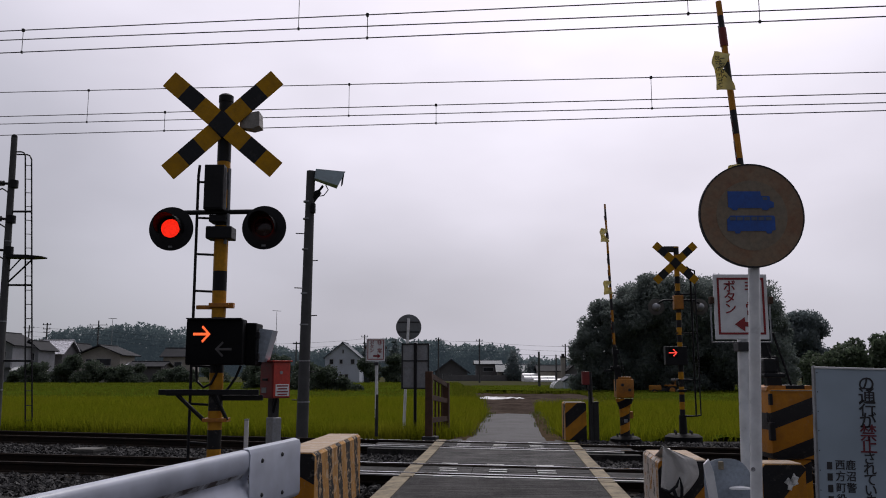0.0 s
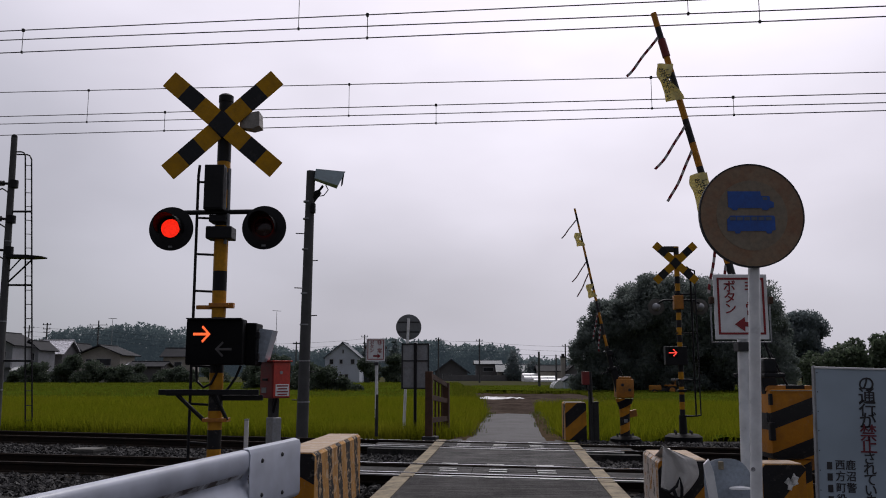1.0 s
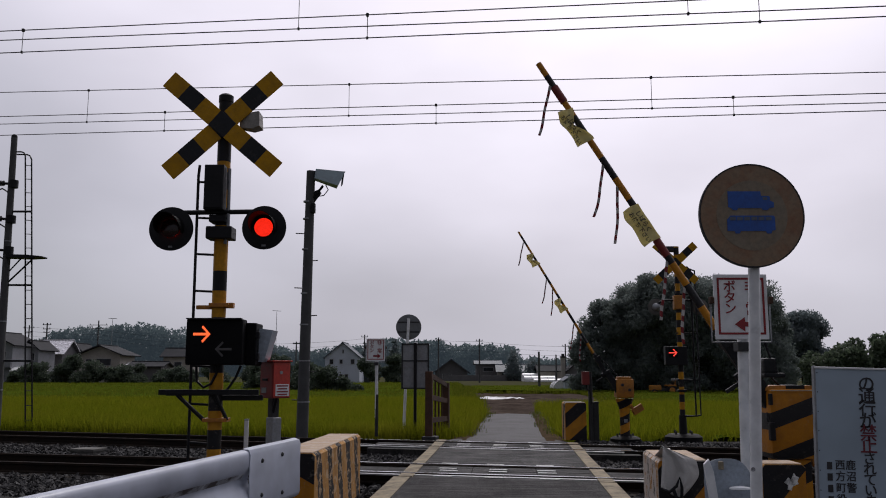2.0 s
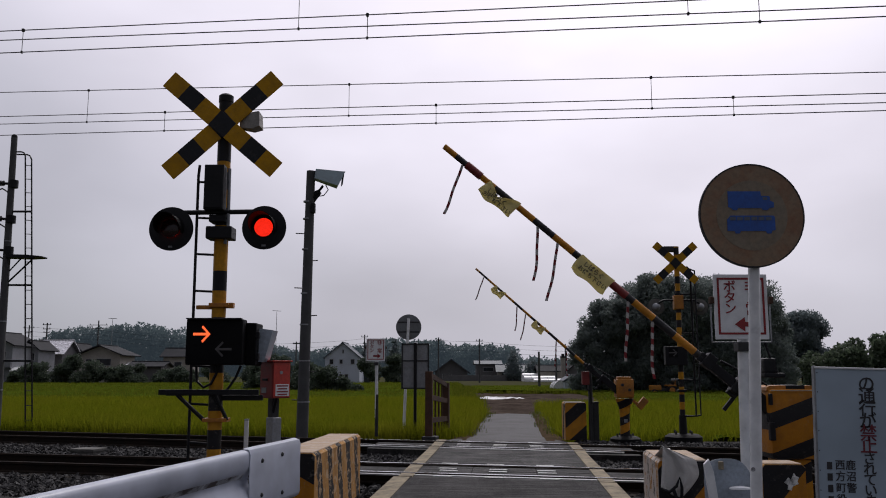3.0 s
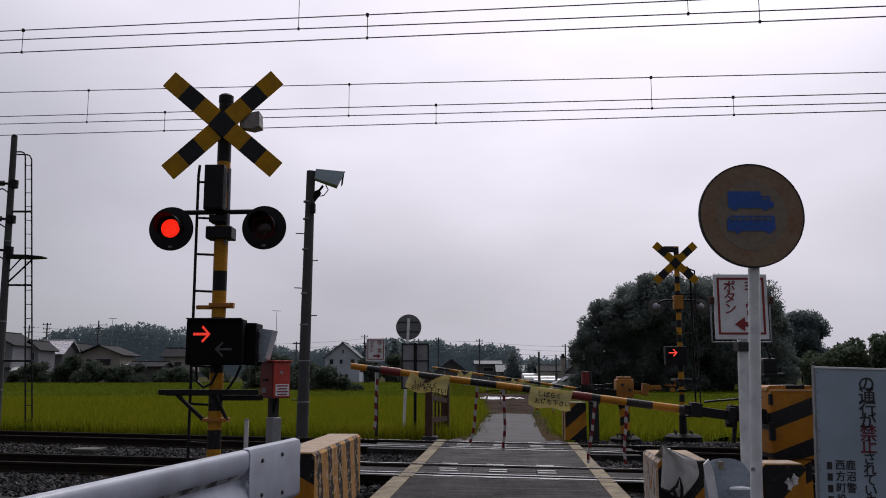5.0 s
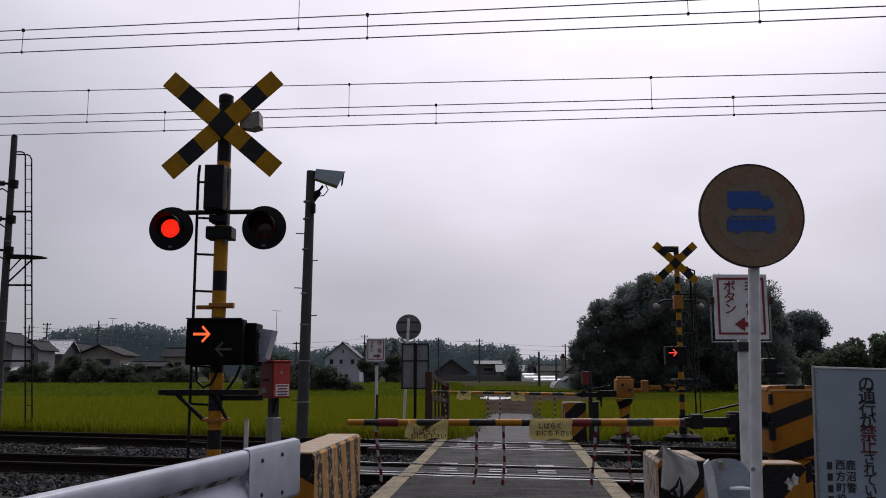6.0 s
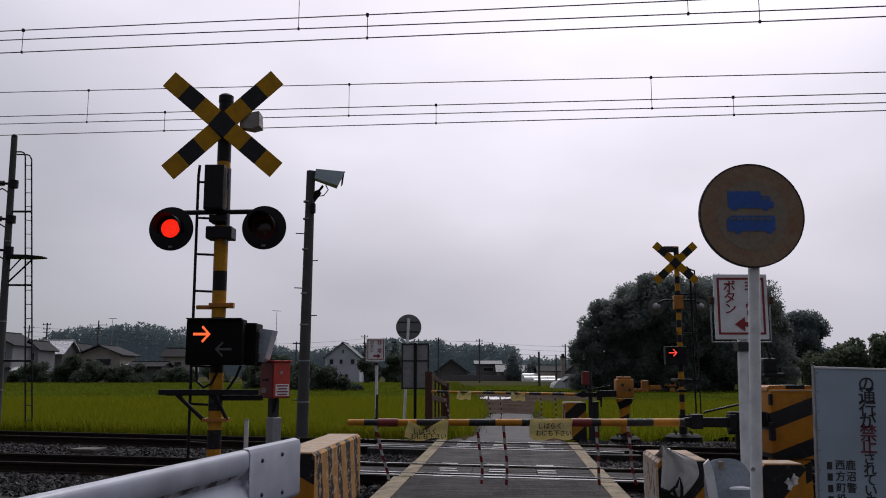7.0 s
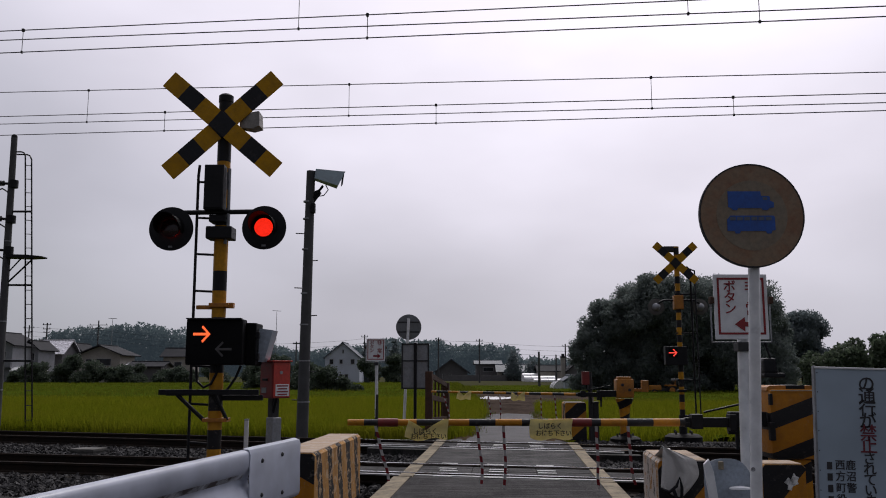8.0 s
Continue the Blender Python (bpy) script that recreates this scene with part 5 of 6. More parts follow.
    part("tab", box(-0.065, -0.05, 0.49, 0.035, 0.02, 0.055, 0.004), "cream", t)
    part("post", rod((0.0, 0.08, -0.3), (0.0, 0.08, 0.45), 0.05), "white", t)


small_fixtures()


# ---------------------------------------------------------------- signs
def round_sign():
    t = thing("no_trucks_sign", "faded round road sign with a blue truck and bus", "road sign", pose(1.745, 4.8, 0))
    part("pole", rod((-0.045, 0.05, -0.3), (0.068, 0.05, 2.50), 0.032, None, 20), "white", t, "white tubular pole with rust spots", True)
    z, r = 2.255, 0.30
    face = pose(0.03, 0, z, 90, 0, 0)
    disc = part("disc", bm_lathe(bmesh.new(), [(r - 0.006, -0.010), (r, -0.006), (r, 0.004), (r - 0.004, 0.008), (r - 0.014, 0.008)], 64, face), "fadedring", t, "faded round sign plate", True)
    part("rim", bm_lathe(bmesh.new(), [(r + 0.003, -0.012), (r + 0.003, 0.010), (r - 0.005, 0.0105), (r - 0.005, -0.012)], 64, face), "darkgrey", disc, "dark metal rim", True)
    part("field", bm_lathe(bmesh.new(), [(r * 0.68, 0.008), (r * 0.68, 0.0095)], 64, face), "faded", disc)
    def pic(name, pts, y=-0.0115):
        part(name, plate([(0.03 + x, z + w) for x, w in pts], 0.002, Matrix.Translation((0, y, 0))), "blue", disc, "blue pictogram")
    pic("truck", [(-0.135, 0.048), (-0.115, 0.040), (-0.108, 0.030), (-0.085, 0.030), (-0.078, 0.042), (0.056, 0.042), (0.064, 0.030), (0.092, 0.030), (0.10, 0.042), (0.128, 0.046), (0.128, 0.075), (0.108, 0.085), (0.105, 0.112), (0.056, 0.114), (0.054, 0.140), (-0.135, 0.140)])
    pic("bus", [(-0.145, -0.092), (-0.105, -0.092), (-0.098, -0.106), (-0.075, -0.106), (-0.068, -0.092), (0.075, -0.092), (0.082, -0.106), (0.105, -0.106), (0.112, -0.090), (0.130, -0.086), (0.130, -0.010), (0.122, -0.002), (-0.125, -0.002), (-0.145, -0.025)])
    for k in range(6):
        part("bus_window", box(0.03 - 0.112 + 0.041 * k, -0.0132, z - 0.020, 0.033, 0.002, 0.020), "sign_glass", disc)
    part("truck_window", box(0.03 + 0.078, -0.0132, z + 0.098, 0.026, 0.002, 0.016), "sign_glass", disc)
    for zz in (z + 0.12, z - 0.15):
        part("clip", box(0.03, 0.03, zz, 0.14, 0.05, 0.03, 0.004), "grey", t)
    part("rust_spot", rod((-0.028, 0.02, 0.83), (-0.028, 0.017, 0.83), 0.012), "grime", t)


def button_sign(m, s, near):
    t = thing("emergency_button_sign", "white emergency button sign with red lettering and arrow", "sign", m, "emergency button signs")
    w, h = 0.41, 0.50
    part("post", rod((-0.01 if near else 0.03, 0.05, -1.61 if near else -1.60), (0.02, 0.05, 0.02), 0.042 if near else 0.035, None, 16), "white", t, "white post", True)
    if not near:
        part("lower_post", rod((0.03, 0.05, -1.62), (0.03, 0.05, -0.72), 0.037, None, 16), "darkgrey", t, "grey lower half of the post", True)
    p = part("panel", box(0, 0, 0.25, w, 0.02, h, 0.006), "white", t, "white panel with a red border")
    for x, z, sx, sz in ((0, 0.465, 0.36, 0.016), (0, 0.045, 0.36, 0.016), (-0.172, 0.255, 0.016, 0.404), (0.172, 0.255, 0.016, 0.404)):
        part("border", box(x, -0.0115, z, sx, 0.003, sz), "redink", p)
    for k, ch in enumerate("ボタン"):
        lettering("writing", ch, 0.098, "redink", p, pose(-0.085, -0.0125, 0.40 - 0.085 * k), "red letters", 0.0012)
    for k, ch in enumerate("非常"):
        lettering("writing", ch, 0.115, "redink", p, pose(0.085, -0.0125, 0.395 - 0.17 * k), "red letters", 0.0012)
    sgn = -1 if near else 1
    pts = [(sgn * x + 0.03, z + 0.115) for x, z in arrow_outline(0.17, 0.11)]
    bmA = plate(pts if sgn > 0 else pts[::-1], 0.003, Matrix.Translation((0, -0.0125, 0)))
    part("arrow", bmA, "redink", p, "red arrow")
    fr = part("frame", path([(-0.225, 0.02, 0.28), (-0.225, 0.02, -0.02), (0.23, 0.02, -0.02), (0.23, 0.02, 0.28)], 0.007), "grey", t, "thin steel frame")
    part("lamp", box(-0.225, 0.0, 0.30, 0.03, 0.05, 0.055, 0.006), "rustwood", fr)
    part("lamp", box(0.23, 0.0, 0.30, 0.03, 0.05, 0.055, 0.006), "rustwood", fr)
    part("clamp", box(0.01, 0.04, -0.055, 0.10, 0.12, 0.07, 0.008), "darkgrey", t)
    if near:
        part("bracket", path([(0.18, 0.03, -0.02), (0.23, 0.03, -0.18), (0.27, 0.03, -0.26)], 0.010), "black", t)
        part("side_speaker", bm_box(box(0.20, 0.05, -0.20, 0.10, 0.12, 0.12, 0.02), 0.22, 0.02, -0.27, 0.16, 0.12, 0.035, 0.012), "black", t, "small black loudspeaker")
    return t


def notice_board():
    t = thing("notice_board", "pale blue-grey notice board with vertical black and red writing", "notice board", pose(2.622, 5.2, 0, 0, 1.6, 0))
    p = part("panel", box(0, 0, 0.9085, 0.82, 0.025, 0.937, 0.006), "bluegrey", t, "blue-grey painted sheet")
    part("edge_trim", box(0, -0.002, 1.381, 0.83, 0.035, 0.012, 0.003), "white", t, "bright metal top edge")
    part("edge_trim", box(-0.412, -0.002, 0.915, 0.012, 0.033, 0.95, 0.003), "grey", t)
    for x in (-0.28, 0.28):
        part("post", rod((x, 0.05, -0.2), (x, 0.05, 1.36), 0.03), "grey", t)
    big = "の通行が禁止されていま"
    z = 1.285
    for k, ch in enumerate(big):
        s = 0.106 if k < 6 else 0.080
        z -= 0 if k == 0 else (0.073 if k < 7 else 0.062)
        lettering("writing", ch, s, "maroon" if k in (4, 5) else "ink", p, pose(-0.100, -0.0145, z), "large brush-style characters", 0.0008)
    for col, text in ((0, "鹿沼警"), (1, "西方町役")):
        for k, ch in enumerate(text):
            lettering("writing", ch, 0.062, "ink", p, pose(-0.214 - 0.063 * col + 0.001 * k, -0.0145, 0.805 - 0.066 * k), "small black characters", 0.0006)
    for k in range(4):
        part("illegible_writing", box(-0.340 + 0.001 * k, -0.0145, 0.803 - 0.066 * k, 0.030, 0.002, 0.042), "ink", p)
    for k in range(8):
        part("rivet", bm_lathe(bmesh.new(), [(0.0035, 0), (0.0025, 0.003)], 10, Matrix.Translation((-0.396, -0.0127, 1.35 - 0.115 * k)) @ pose(0, 0, 0, 90)), "darkgrey", p)


round_sign()
button_sign(pose(2.285, 6.5, 1.61, 0, 0, 0), 1, True)
button_sign(pose(-1.482, 18.8, 1.60), 1, False)
notice_board()


# ---------------------------------------------------------------- far-side furniture
def far_furniture():
    t = thing("round_sign_back", "grey back of a round road sign on a pale pole", "road sign", pose(-0.87, 20.0, 0))
    part("pole", rod((-0.06, 0, -0.5), (0.06, 0, 2.62), 0.034, None, 14), "white", t, "pale grey pole", True)
    d = part("disc", bm_lathe(bmesh.new(), [(0.297, 0.0), (0.30, 0.004), (0.30, 0.012), (0.29, 0.016)], 48, pose(0.06, 0.055, 2.415, 90, 0, 0)), "zinc", t, "weathered grey disc back", True)
    for z in (2.30, 2.53):
        part("rail", box(0.06, 0.036, z, 0.50, 0.012, 0.03, 0.003), "darkgrey", d)
    t = thing("board_back", "rusting back of a square notice board on a black pole", "notice board", pose(-0.632, 19.5, 0))
    part("pole", rod((0, 0, -0.5), (0.0, 0, 2.03), 0.036, None, 14), "black", t, "black steel pole", True)
    p = part("panel", box(0.0, 0.04, 1.50, 0.62, 0.02, 1.0, 0.004), "grey", t, "stained grey sheet back")
    for x, z, sx, sz in ((-0.30, 1.5, 0.035, 1.02), (0.30, 1.5, 0.035, 1.02), (0, 2.0, 0.63, 0.035), (0, 1.0, 0.63, 0.035), (0, 1.62, 0.60, 0.03)):
        part("frame_bar", box(x, 0.022, z, sx, 0.03, sz, 0.004), "darkgrey", p)
    # timber fence panel at the lane's edge
    f = thing("timber_fence", "brown creosoted timber fence panel with gaps", "fence", pose(-0.30, 18.2, 0, 0, 0, math.degrees(math.atan2(1.8, 0.375))))
    L = 1.84
    for k in range(6):
        x = 0.03 + k * (L - 0.06) / 5
        h = 1.385 - 0.27 * x / L
        end = k in (0, 5)
        part("post" if end else "paling", box(x, 0.02 if not end else 0, h / 2 - 0.09, 0.12 if end else 0.035, 0.15 if end else 0.04, h + 0.18, 0.008), "rustwood", f)
    for z0, z1 in ((0.36, 0.30), (0.84, 0.70), (1.30, 1.05)):
        part("cross_rail", moved(box(0, -0.03, 0, L, 0.04, 0.11, 0.006), pose(L / 2, 0, (z0 + z1) / 2, 0, math.degrees(math.atan2(z0 - z1, L)), 0)), "rustwood", f)
    part("plinth", box(0.06, -0.02, -0.03, 0.34, 0.30, 0.12, 0.02), "darkgrey", f)
    # button box on a post
    t = thing("button_post", "red emergency button box on a dark post", "button box", pose(3.06, 17.8, 0))
    part("post", rod((0, 0.05, -0.2), (0.0, 0.05, 1.36), 0.045, None, 12), "darkgrey", t, "", True)
    part("button_box", box(-0.11, -0.04, 1.24, 0.15, 0.12, 0.27, 0.012), "darkred", t, "small red button box")
    part("cable", path([(-0.09, -0.03, 1.10), (-0.08, -0.02, 1.02), (0.0, 0.0, 0.96), (0.0, 0.0, 0.7)], 0.016), "black", t, "", True)
    t2 = solid("kerb_post", bm_box(box(3.17, 17.95, 0.30, 0.13, 0.13, 0.86, 0.012), 3.17, 17.95, 0.74, 0.15, 0.15, 0.03, 0.005), "darkgrey", "dark weathered post beside the block", "post")


def red_button_box():
    t = thing("emergency_button_box", "red emergency button box on a grey post", "button box", pose(-1.448, 7.4, 0, 0, 0, -45))
    part("post", box(-0.045, 0.02, 0.55, 0.07, 0.07, 1.25, 0.006), "darkgrey", t, "dark grey square post")
    # darker body, brighter door and roof: light on the faces put into paint
    b = part("box", box(0.0, 0.0, 1.298, 0.19, 0.18, 0.31, 0.008), "darkred", t, "red steel box, darkened as the shaded side")
    part("door", box(0.098, 0.0, 1.298, 0.006, 0.165, 0.295, 0.002), "red", b, "red door, brightened as the lit face")
    part("box_roof", box(0.01, 0.0, 1.457, 0.21, 0.20, 0.012, 0.003), "red", b)
    part("sticker", box(0.1025, 0.005, 1.212, 0.003, 0.135, 0.10), "white", b, "white label")
    for k in range(4):
        part("illegible_writing", box(0.1045, 0.005, 1.247 - 0.024 * k, 0.002, 0.115 - 0.02 * (k % 2), 0.012), "redink", b)
    part("lock", rod((0.10, -0.01, 1.36), (0.108, -0.01, 1.36), 0.014), "grey", b)
    part("plate", box(-0.03, -0.0915, 1.21, 0.07, 0.003, 0.045), "grey", b)
    part("handle", box(-0.01, -0.097, 1.30, 0.07, 0.012, 0.02, 0.003), "black", b)
    part("lower_box", box(0.01, -0.01, 0.83, 0.10, 0.09, 0.30, 0.008), "grey", t, "pale grey lower case")
    part("strut", rod((0.03, 0.0, 1.15), (-0.02, 0.0, 1.02), 0.014), "black", t)
    s = thing("marker_post", "short white marker post beside the guard rail", "post", pose(-1.66, 7.3, 0))
    part("stake", box(0, 0, 0.44, 0.035, 0.03, 1.04, 0.006), "white", s)
    part("cap", box(0, 0, 0.965, 0.037, 0.032, 0.012, 0.003), "grey", s)


def camera_pole():
    t = thing("camera_pole", "dark concrete pole carrying a pale camera housing", "pole", pose(-3.08, 19.0, -0.2))
    part("pole", rod((-0.02, 0, -0.2), (0.05, 0, 6.13), 0.135, 0.098, 24), "concretepole", t, "tapering dark concrete pole", True)
    for k, z in enumerate((0.9, 1.8, 2.6, 3.3, 4.3, 5.0, 5.4)):
        part("band", rod((0, 0, z), (0, 0, z + 0.03), 0.135 - 0.006 * z + 0.006, None, 20), "grey", t)
    for k in range(7):
        z, s = 0.95 + 0.62 * k, 1 if k % 2 else -1
        part("step_bolt", rod((0, -0.02, z), (s * 0.26, -0.02, z + 0.01), 0.012, None, 6), "darkgrey", t)
    m = pose(0.45, -0.05, 5.98, 0, 6, 14)
    bm = bmesh.new()
    a = [bm.verts.new(m @ Vector(p)) for p in ((-0.30, -0.12, -0.10), (-0.30, 0.12, -0.10), (-0.30, 0.12, 0.12), (-0.30, -0.12, 0.12))]
    b = [bm.verts.new(m @ Vector(p)) for p in ((0.24, -0.17, -0.20), (0.24, 0.17, -0.20), (0.36, 0.17, 0.15), (0.36, -0.17, 0.15))]
    for i in range(4):
        bm.faces.new((a[i], a[(i + 1) % 4], b[(i + 1) % 4], b[i]))
    bm.faces.new(a)
    bm.faces.new(b)
    h = part("camera_housing", bm, "housing", t, "pale blue-grey sheet housing with sun hood")
    part("lens_window", moved(box(0.335, 0, -0.02, 0.02, 0.24, 0.24, 0.004), m), "black", h)
    part("bracket", path([(0.05, -0.02, 5.45), (0.22, -0.03, 5.62), (0.34, -0.04, 5.78)], 0.03), "black", t, "", True)
    part("gusset", plate([(0.07, 5.30), (0.30, 5.62), (0.24, 5.70), (0.07, 5.62)], 0.06), "black", t)
    part("cable", path([(0.40, -0.05, 5.80), (0.46, -0.05, 5.68), (0.36, -0.05, 5.55), (0.12, -0.1, 5.5)], 0.012), "black", t, "", True)
    part("case", box(0.13, -0.08, 5.25, 0.10, 0.14, 0.22, 0.01), "black", t)


def catenary_mast():
    t = thing("catenary_mast", "dark rusty catenary mast with ladder and brackets", "catenary mast", pose(-11.38, 22.0, -0.2))
    part("column", rod((0.0, 0, -0.3), (-0.08, 0, 7.76), 0.112, 0.078, 24), "concretepole", t, "dark round column", True)
    part("column_cap", bm_lathe(bmesh.new(), [(0.079, 7.76), (0.079, 7.80), (0.05, 7.85)], 20, Matrix.Translation((-0.08, 0, 0))), "black", t, "", True)
    lad = part("ladder", path([(-0.08, 0, 7.38), (0.14, 0, 7.38), (0.21, 0, 7.35), (0.247, 0, 7.27), (0.76, 0, 0.0)], 0.020), "black", t, "black steel ladder", True)
    part("stile", path([(-0.08, 0.05, 7.32), (0.26, 0.05, 7.32), (0.35, 0.05, 7.28), (0.397, 0.05, 7.18), (0.91, 0.05, 0.0)], 0.020), "black", lad, "", True)
    for k in range(19):
        z = 0.35 + 0.37 * k
        x = 0.76 - 0.0706 * z
        part("rung", rod((x, 0, z), (x + 0.15, 0.05, z), 0.010, None, 6), "black", lad)
    for z in (1.85, 3.81, 5.76):
        xe = 0.93 - 0.0706 * z
        part("stand_off", box((xe - 0.1) / 2, 0.0, z, xe + 0.1, 0.05, 0.05, 0.005), "black", t)
    st = part("step_platform", plate([(-0.02, 4.52), (0.05, 4.60), (0.55, 4.59), (0.95, 4.55), (0.93, 4.52), (0.55, 4.50)], 0.35), "black", t, "black step platform")
    part("strut", rod((0.0, 0, 3.85), (0.66, 0, 4.52), 0.022), "black", st)
    part("strut", rod((-0.02, 0, 4.10), (0.34, 0, 4.52), 0.018), "black", st)
    for z in (6.5, 5.55, 4.72):
        ins = part("insulator_arm", rod((0.0, 0, z), (-1.6, -0.3, z + 0.06), 0.035), "black", t)
        for k in range(4):
            part("shed", rod((-0.24 - 0.07 * k, -0.045, z + 0.01), (-0.27 - 0.07 * k, -0.05, z + 0.011), 0.075, None, 14), "darkgrey", ins)
        part("collar", rod((-0.01, 0, z - 0.1), (-0.01, 0, z + 0.1), 0.12, None, 18), "black", ins)
        part("steady_wire", path([(0.0, 0, z - 0.3), (-0.3, 0, z - 0.12), (-0.5, 0, z - 0.2), (-0.9, 0, z - 0.5)], 0.02), "black", ins)
    for z in (1.1, 2.85, 4.95):
        part("band", rod((-0.01 * z, 0, z), (-0.01 * z, 0, z + 0.03), 0.118 - 0.004 * z, None, 20), "grey", t)


far_furniture()
red_button_box()
camera_pole()
catenary_mast()


# ---------------------------------------------------------------- overhead wires
def overhead(name, track, levels, drops, label):
    t = thing(name, label, "overhead wires", pose(0, 0, 0), "overhead wires")
    xs = np.linspace(-26, 26, 27)
    def at(x, z, k):
        return Vector((x, on_track(track, x, 0.0), z + k * (x * x) * 0.00022))
    for z, tilt, sagk, r in levels:
        part("wire", path([at(x, z + tilt * x, sagk) for x in xs], r, 5), "wire", t, "", True)
    for x, hi, lo in drops:
        za, zb = [levels[i][0] + levels[i][1] * x + levels[i][2] * x * x * 0.00022 for i in (hi, lo)]
        dr = part("dropper", rod(at(x, za, 0), at(x, zb, 0), 0.006, None, 5), "wire", t)
        part("dropper_clip", box(x, on_track(track, x), za, 0.04, 0.04, 0.05), "wire", dr)
        part("dropper_clip", box(x, on_track(track, x), zb, 0.03, 0.03, 0.04), "wire", dr)
    return t


overhead("overhead_wires", NEAR_TRACK, [(6.825, -0.057, 0, 0.0095), (6.634, -0.060, 0, 0.0095), (6.45, -0.0537, 0, 0.0095), (7.55, -0.057, 2.2, 0.0095)],
         [(-7.29, 0, 2), (-1.18, 0, 2), (-2.3, 3, 1), (3.5, 3, 1), (4.43, 0, 2), (8.2, 3, 1), (-9.0, 3, 1)], "dark overhead wires with droppers above the near track")
overhead("overhead_wires", FAR_TRACK, [(7.19, -0.080, 0, 0.0095), (6.713, -0.068, 0, 0.0095), (6.536, -0.0671, 0, 0.0095), (6.336, -0.0597, 0, 0.0095)],
         [(-8.24, 0, 2), (-6.24, 1, 3), (-1.97, 0, 2), (-0.14, 1, 3), (3.93, 0, 2), (5.32, 1, 3)], "dark overhead wires with droppers above the far track")


# ---------------------------------------------------------------- village
def window(parent, x, z, w, h, y):
    f = part("window", bm_box(bm_box(bm_box(box(x, y, z + h / 2, w + 0.12, 0.08, 0.07), x, y, z - h / 2, w + 0.12, 0.08, 0.07), x - w / 2, y, z, 0.07, 0.08, h), x + w / 2, y, z, 0.07, 0.08, h), "frame", parent)
    part("pane", box(x, y + 0.01, z, w, 0.03, h), "pane", f)


def house(x, y, w, d, eaves, ridge, wall, roof, label, along=False, wins=(), name="house", over=0.5, balcony=None):
    """A house with its front to -y; along: the ridge runs along x, else the gable faces the front."""
    t = thing(name, label, "house", pose(x, y, GROUND_Z))
    e, r = eaves - GROUND_Z, ridge - GROUND_Z
    bm = bmesh.new()
    if along:
        prof = [(-d / 2, 0), (d / 2, 0), (d / 2, e), (0, r - 0.12), (-d / 2, e)]
        bm_plate(bm, prof, w, pose(0, 0, 0, 0, 0, 90))
    else:
        prof = [(-w / 2, 0), (w / 2, 0), (w / 2, e), (0, r - 0.12), (-w / 2, e)]
        bm_plate(bm, prof, d)
    part("wall", bm, wall, t)
    span_, run = (d, w) if along else (w, d)
    slope = math.atan2(r - e, span_ / 2)
    ln = math.hypot(r - e, span_ / 2) + over
    for s in (-1, 1):
        m = Matrix.Translation((0, 0, r)) @ (pose(0, 0, 0, 0, 0, 90) if along else Matrix()) @ pose(0, 0, 0, 0, math.degrees(slope) * s, 0)
        part("roof", moved(box(s * ln / 2, 0, 0.0, ln, run + 2 * over, 0.16), m), roof, t)
    part("ridge", moved(box(0, 0, 0.08, 0.28, run + 2 * over, 0.18, 0.04), Matrix.Translation((0, 0, r)) @ (pose(0, 0, 0, 0, 0, 90) if along else Matrix())), roof, t)
    for wx, wz, ww, wh in wins:
        window(t, wx, wz, ww, wh, -d / 2 - 0.03)
    if balcony:
        bx, bz, bw = balcony
        b = part("balcony", bm_box(box(bx, -d / 2 - 0.6, bz, bw, 0.10, 1.0), bx, -d / 2 - 0.3, bz - 0.5, bw, 0.7, 0.12), wall, t)
        part("balcony_rail", box(bx, -d / 2 - 0.6, bz + 0.56, bw, 0.12, 0.08), "frame", b)
    return t


def utility_pole(x, y, top, arms=((0.4, 1.6),), lean=0.0, r=0.13):
    t = thing("utility_pole", "grey concrete utility pole with crossarms", "utility pole", pose(x, y, GROUND_Z), "utility poles")
    h = top - GROUND_Z
    part("shaft", rod((0, 0, 0), (lean, 0, h), r * 1.2, r * 0.8, 10), "concretepole", t, "", True)
    for dz, w in arms:
        a = part("crossarm", box(lean, -0.1, h - dz, w, 0.1, 0.1), "darkgrey", t)
        for k in (-1, 1):
            part("insulator", rod((lean + k * w * 0.42, -0.1, h - dz), (lean + k * w * 0.42, -0.1, h - dz + 0.25), 0.06, None, 8), "grey", a)


def shrub(x, y, h, w, n, label="dense dark green garden shrub", leaf="leaf_shrub"):
    rng = random.Random(int(x * 10 + y))
    t = thing("shrub", label, "shrub", pose(x, y, GROUND_Z), "garden shrubs")
    bm = bmesh.new()
    blobs = []
    for i in range(9):
        a = i * 2.3
        c = Vector((math.cos(a) * w * 0.30 * rng.uniform(0.3, 1), math.sin(a) * w * 0.3, h * rng.uniform(0.15, 0.72)))
        blobs.append((c.x, c.y, c.z, rng.uniform(0.16, 0.27) * min(w, h * 1.2)))
        bm_rod(bm, (0, 0, 0), c, 0.05, 0.02, 5)
    part("stems", bm, "bark", t)
    np.random.seed(int(abs(x * 7 + y)))
    v, f = leaf_cloud(blobs, 3 * n, 0.09 + 0.0005 * y, 0.12)
    raw("foliage", v, f, leaf, t)


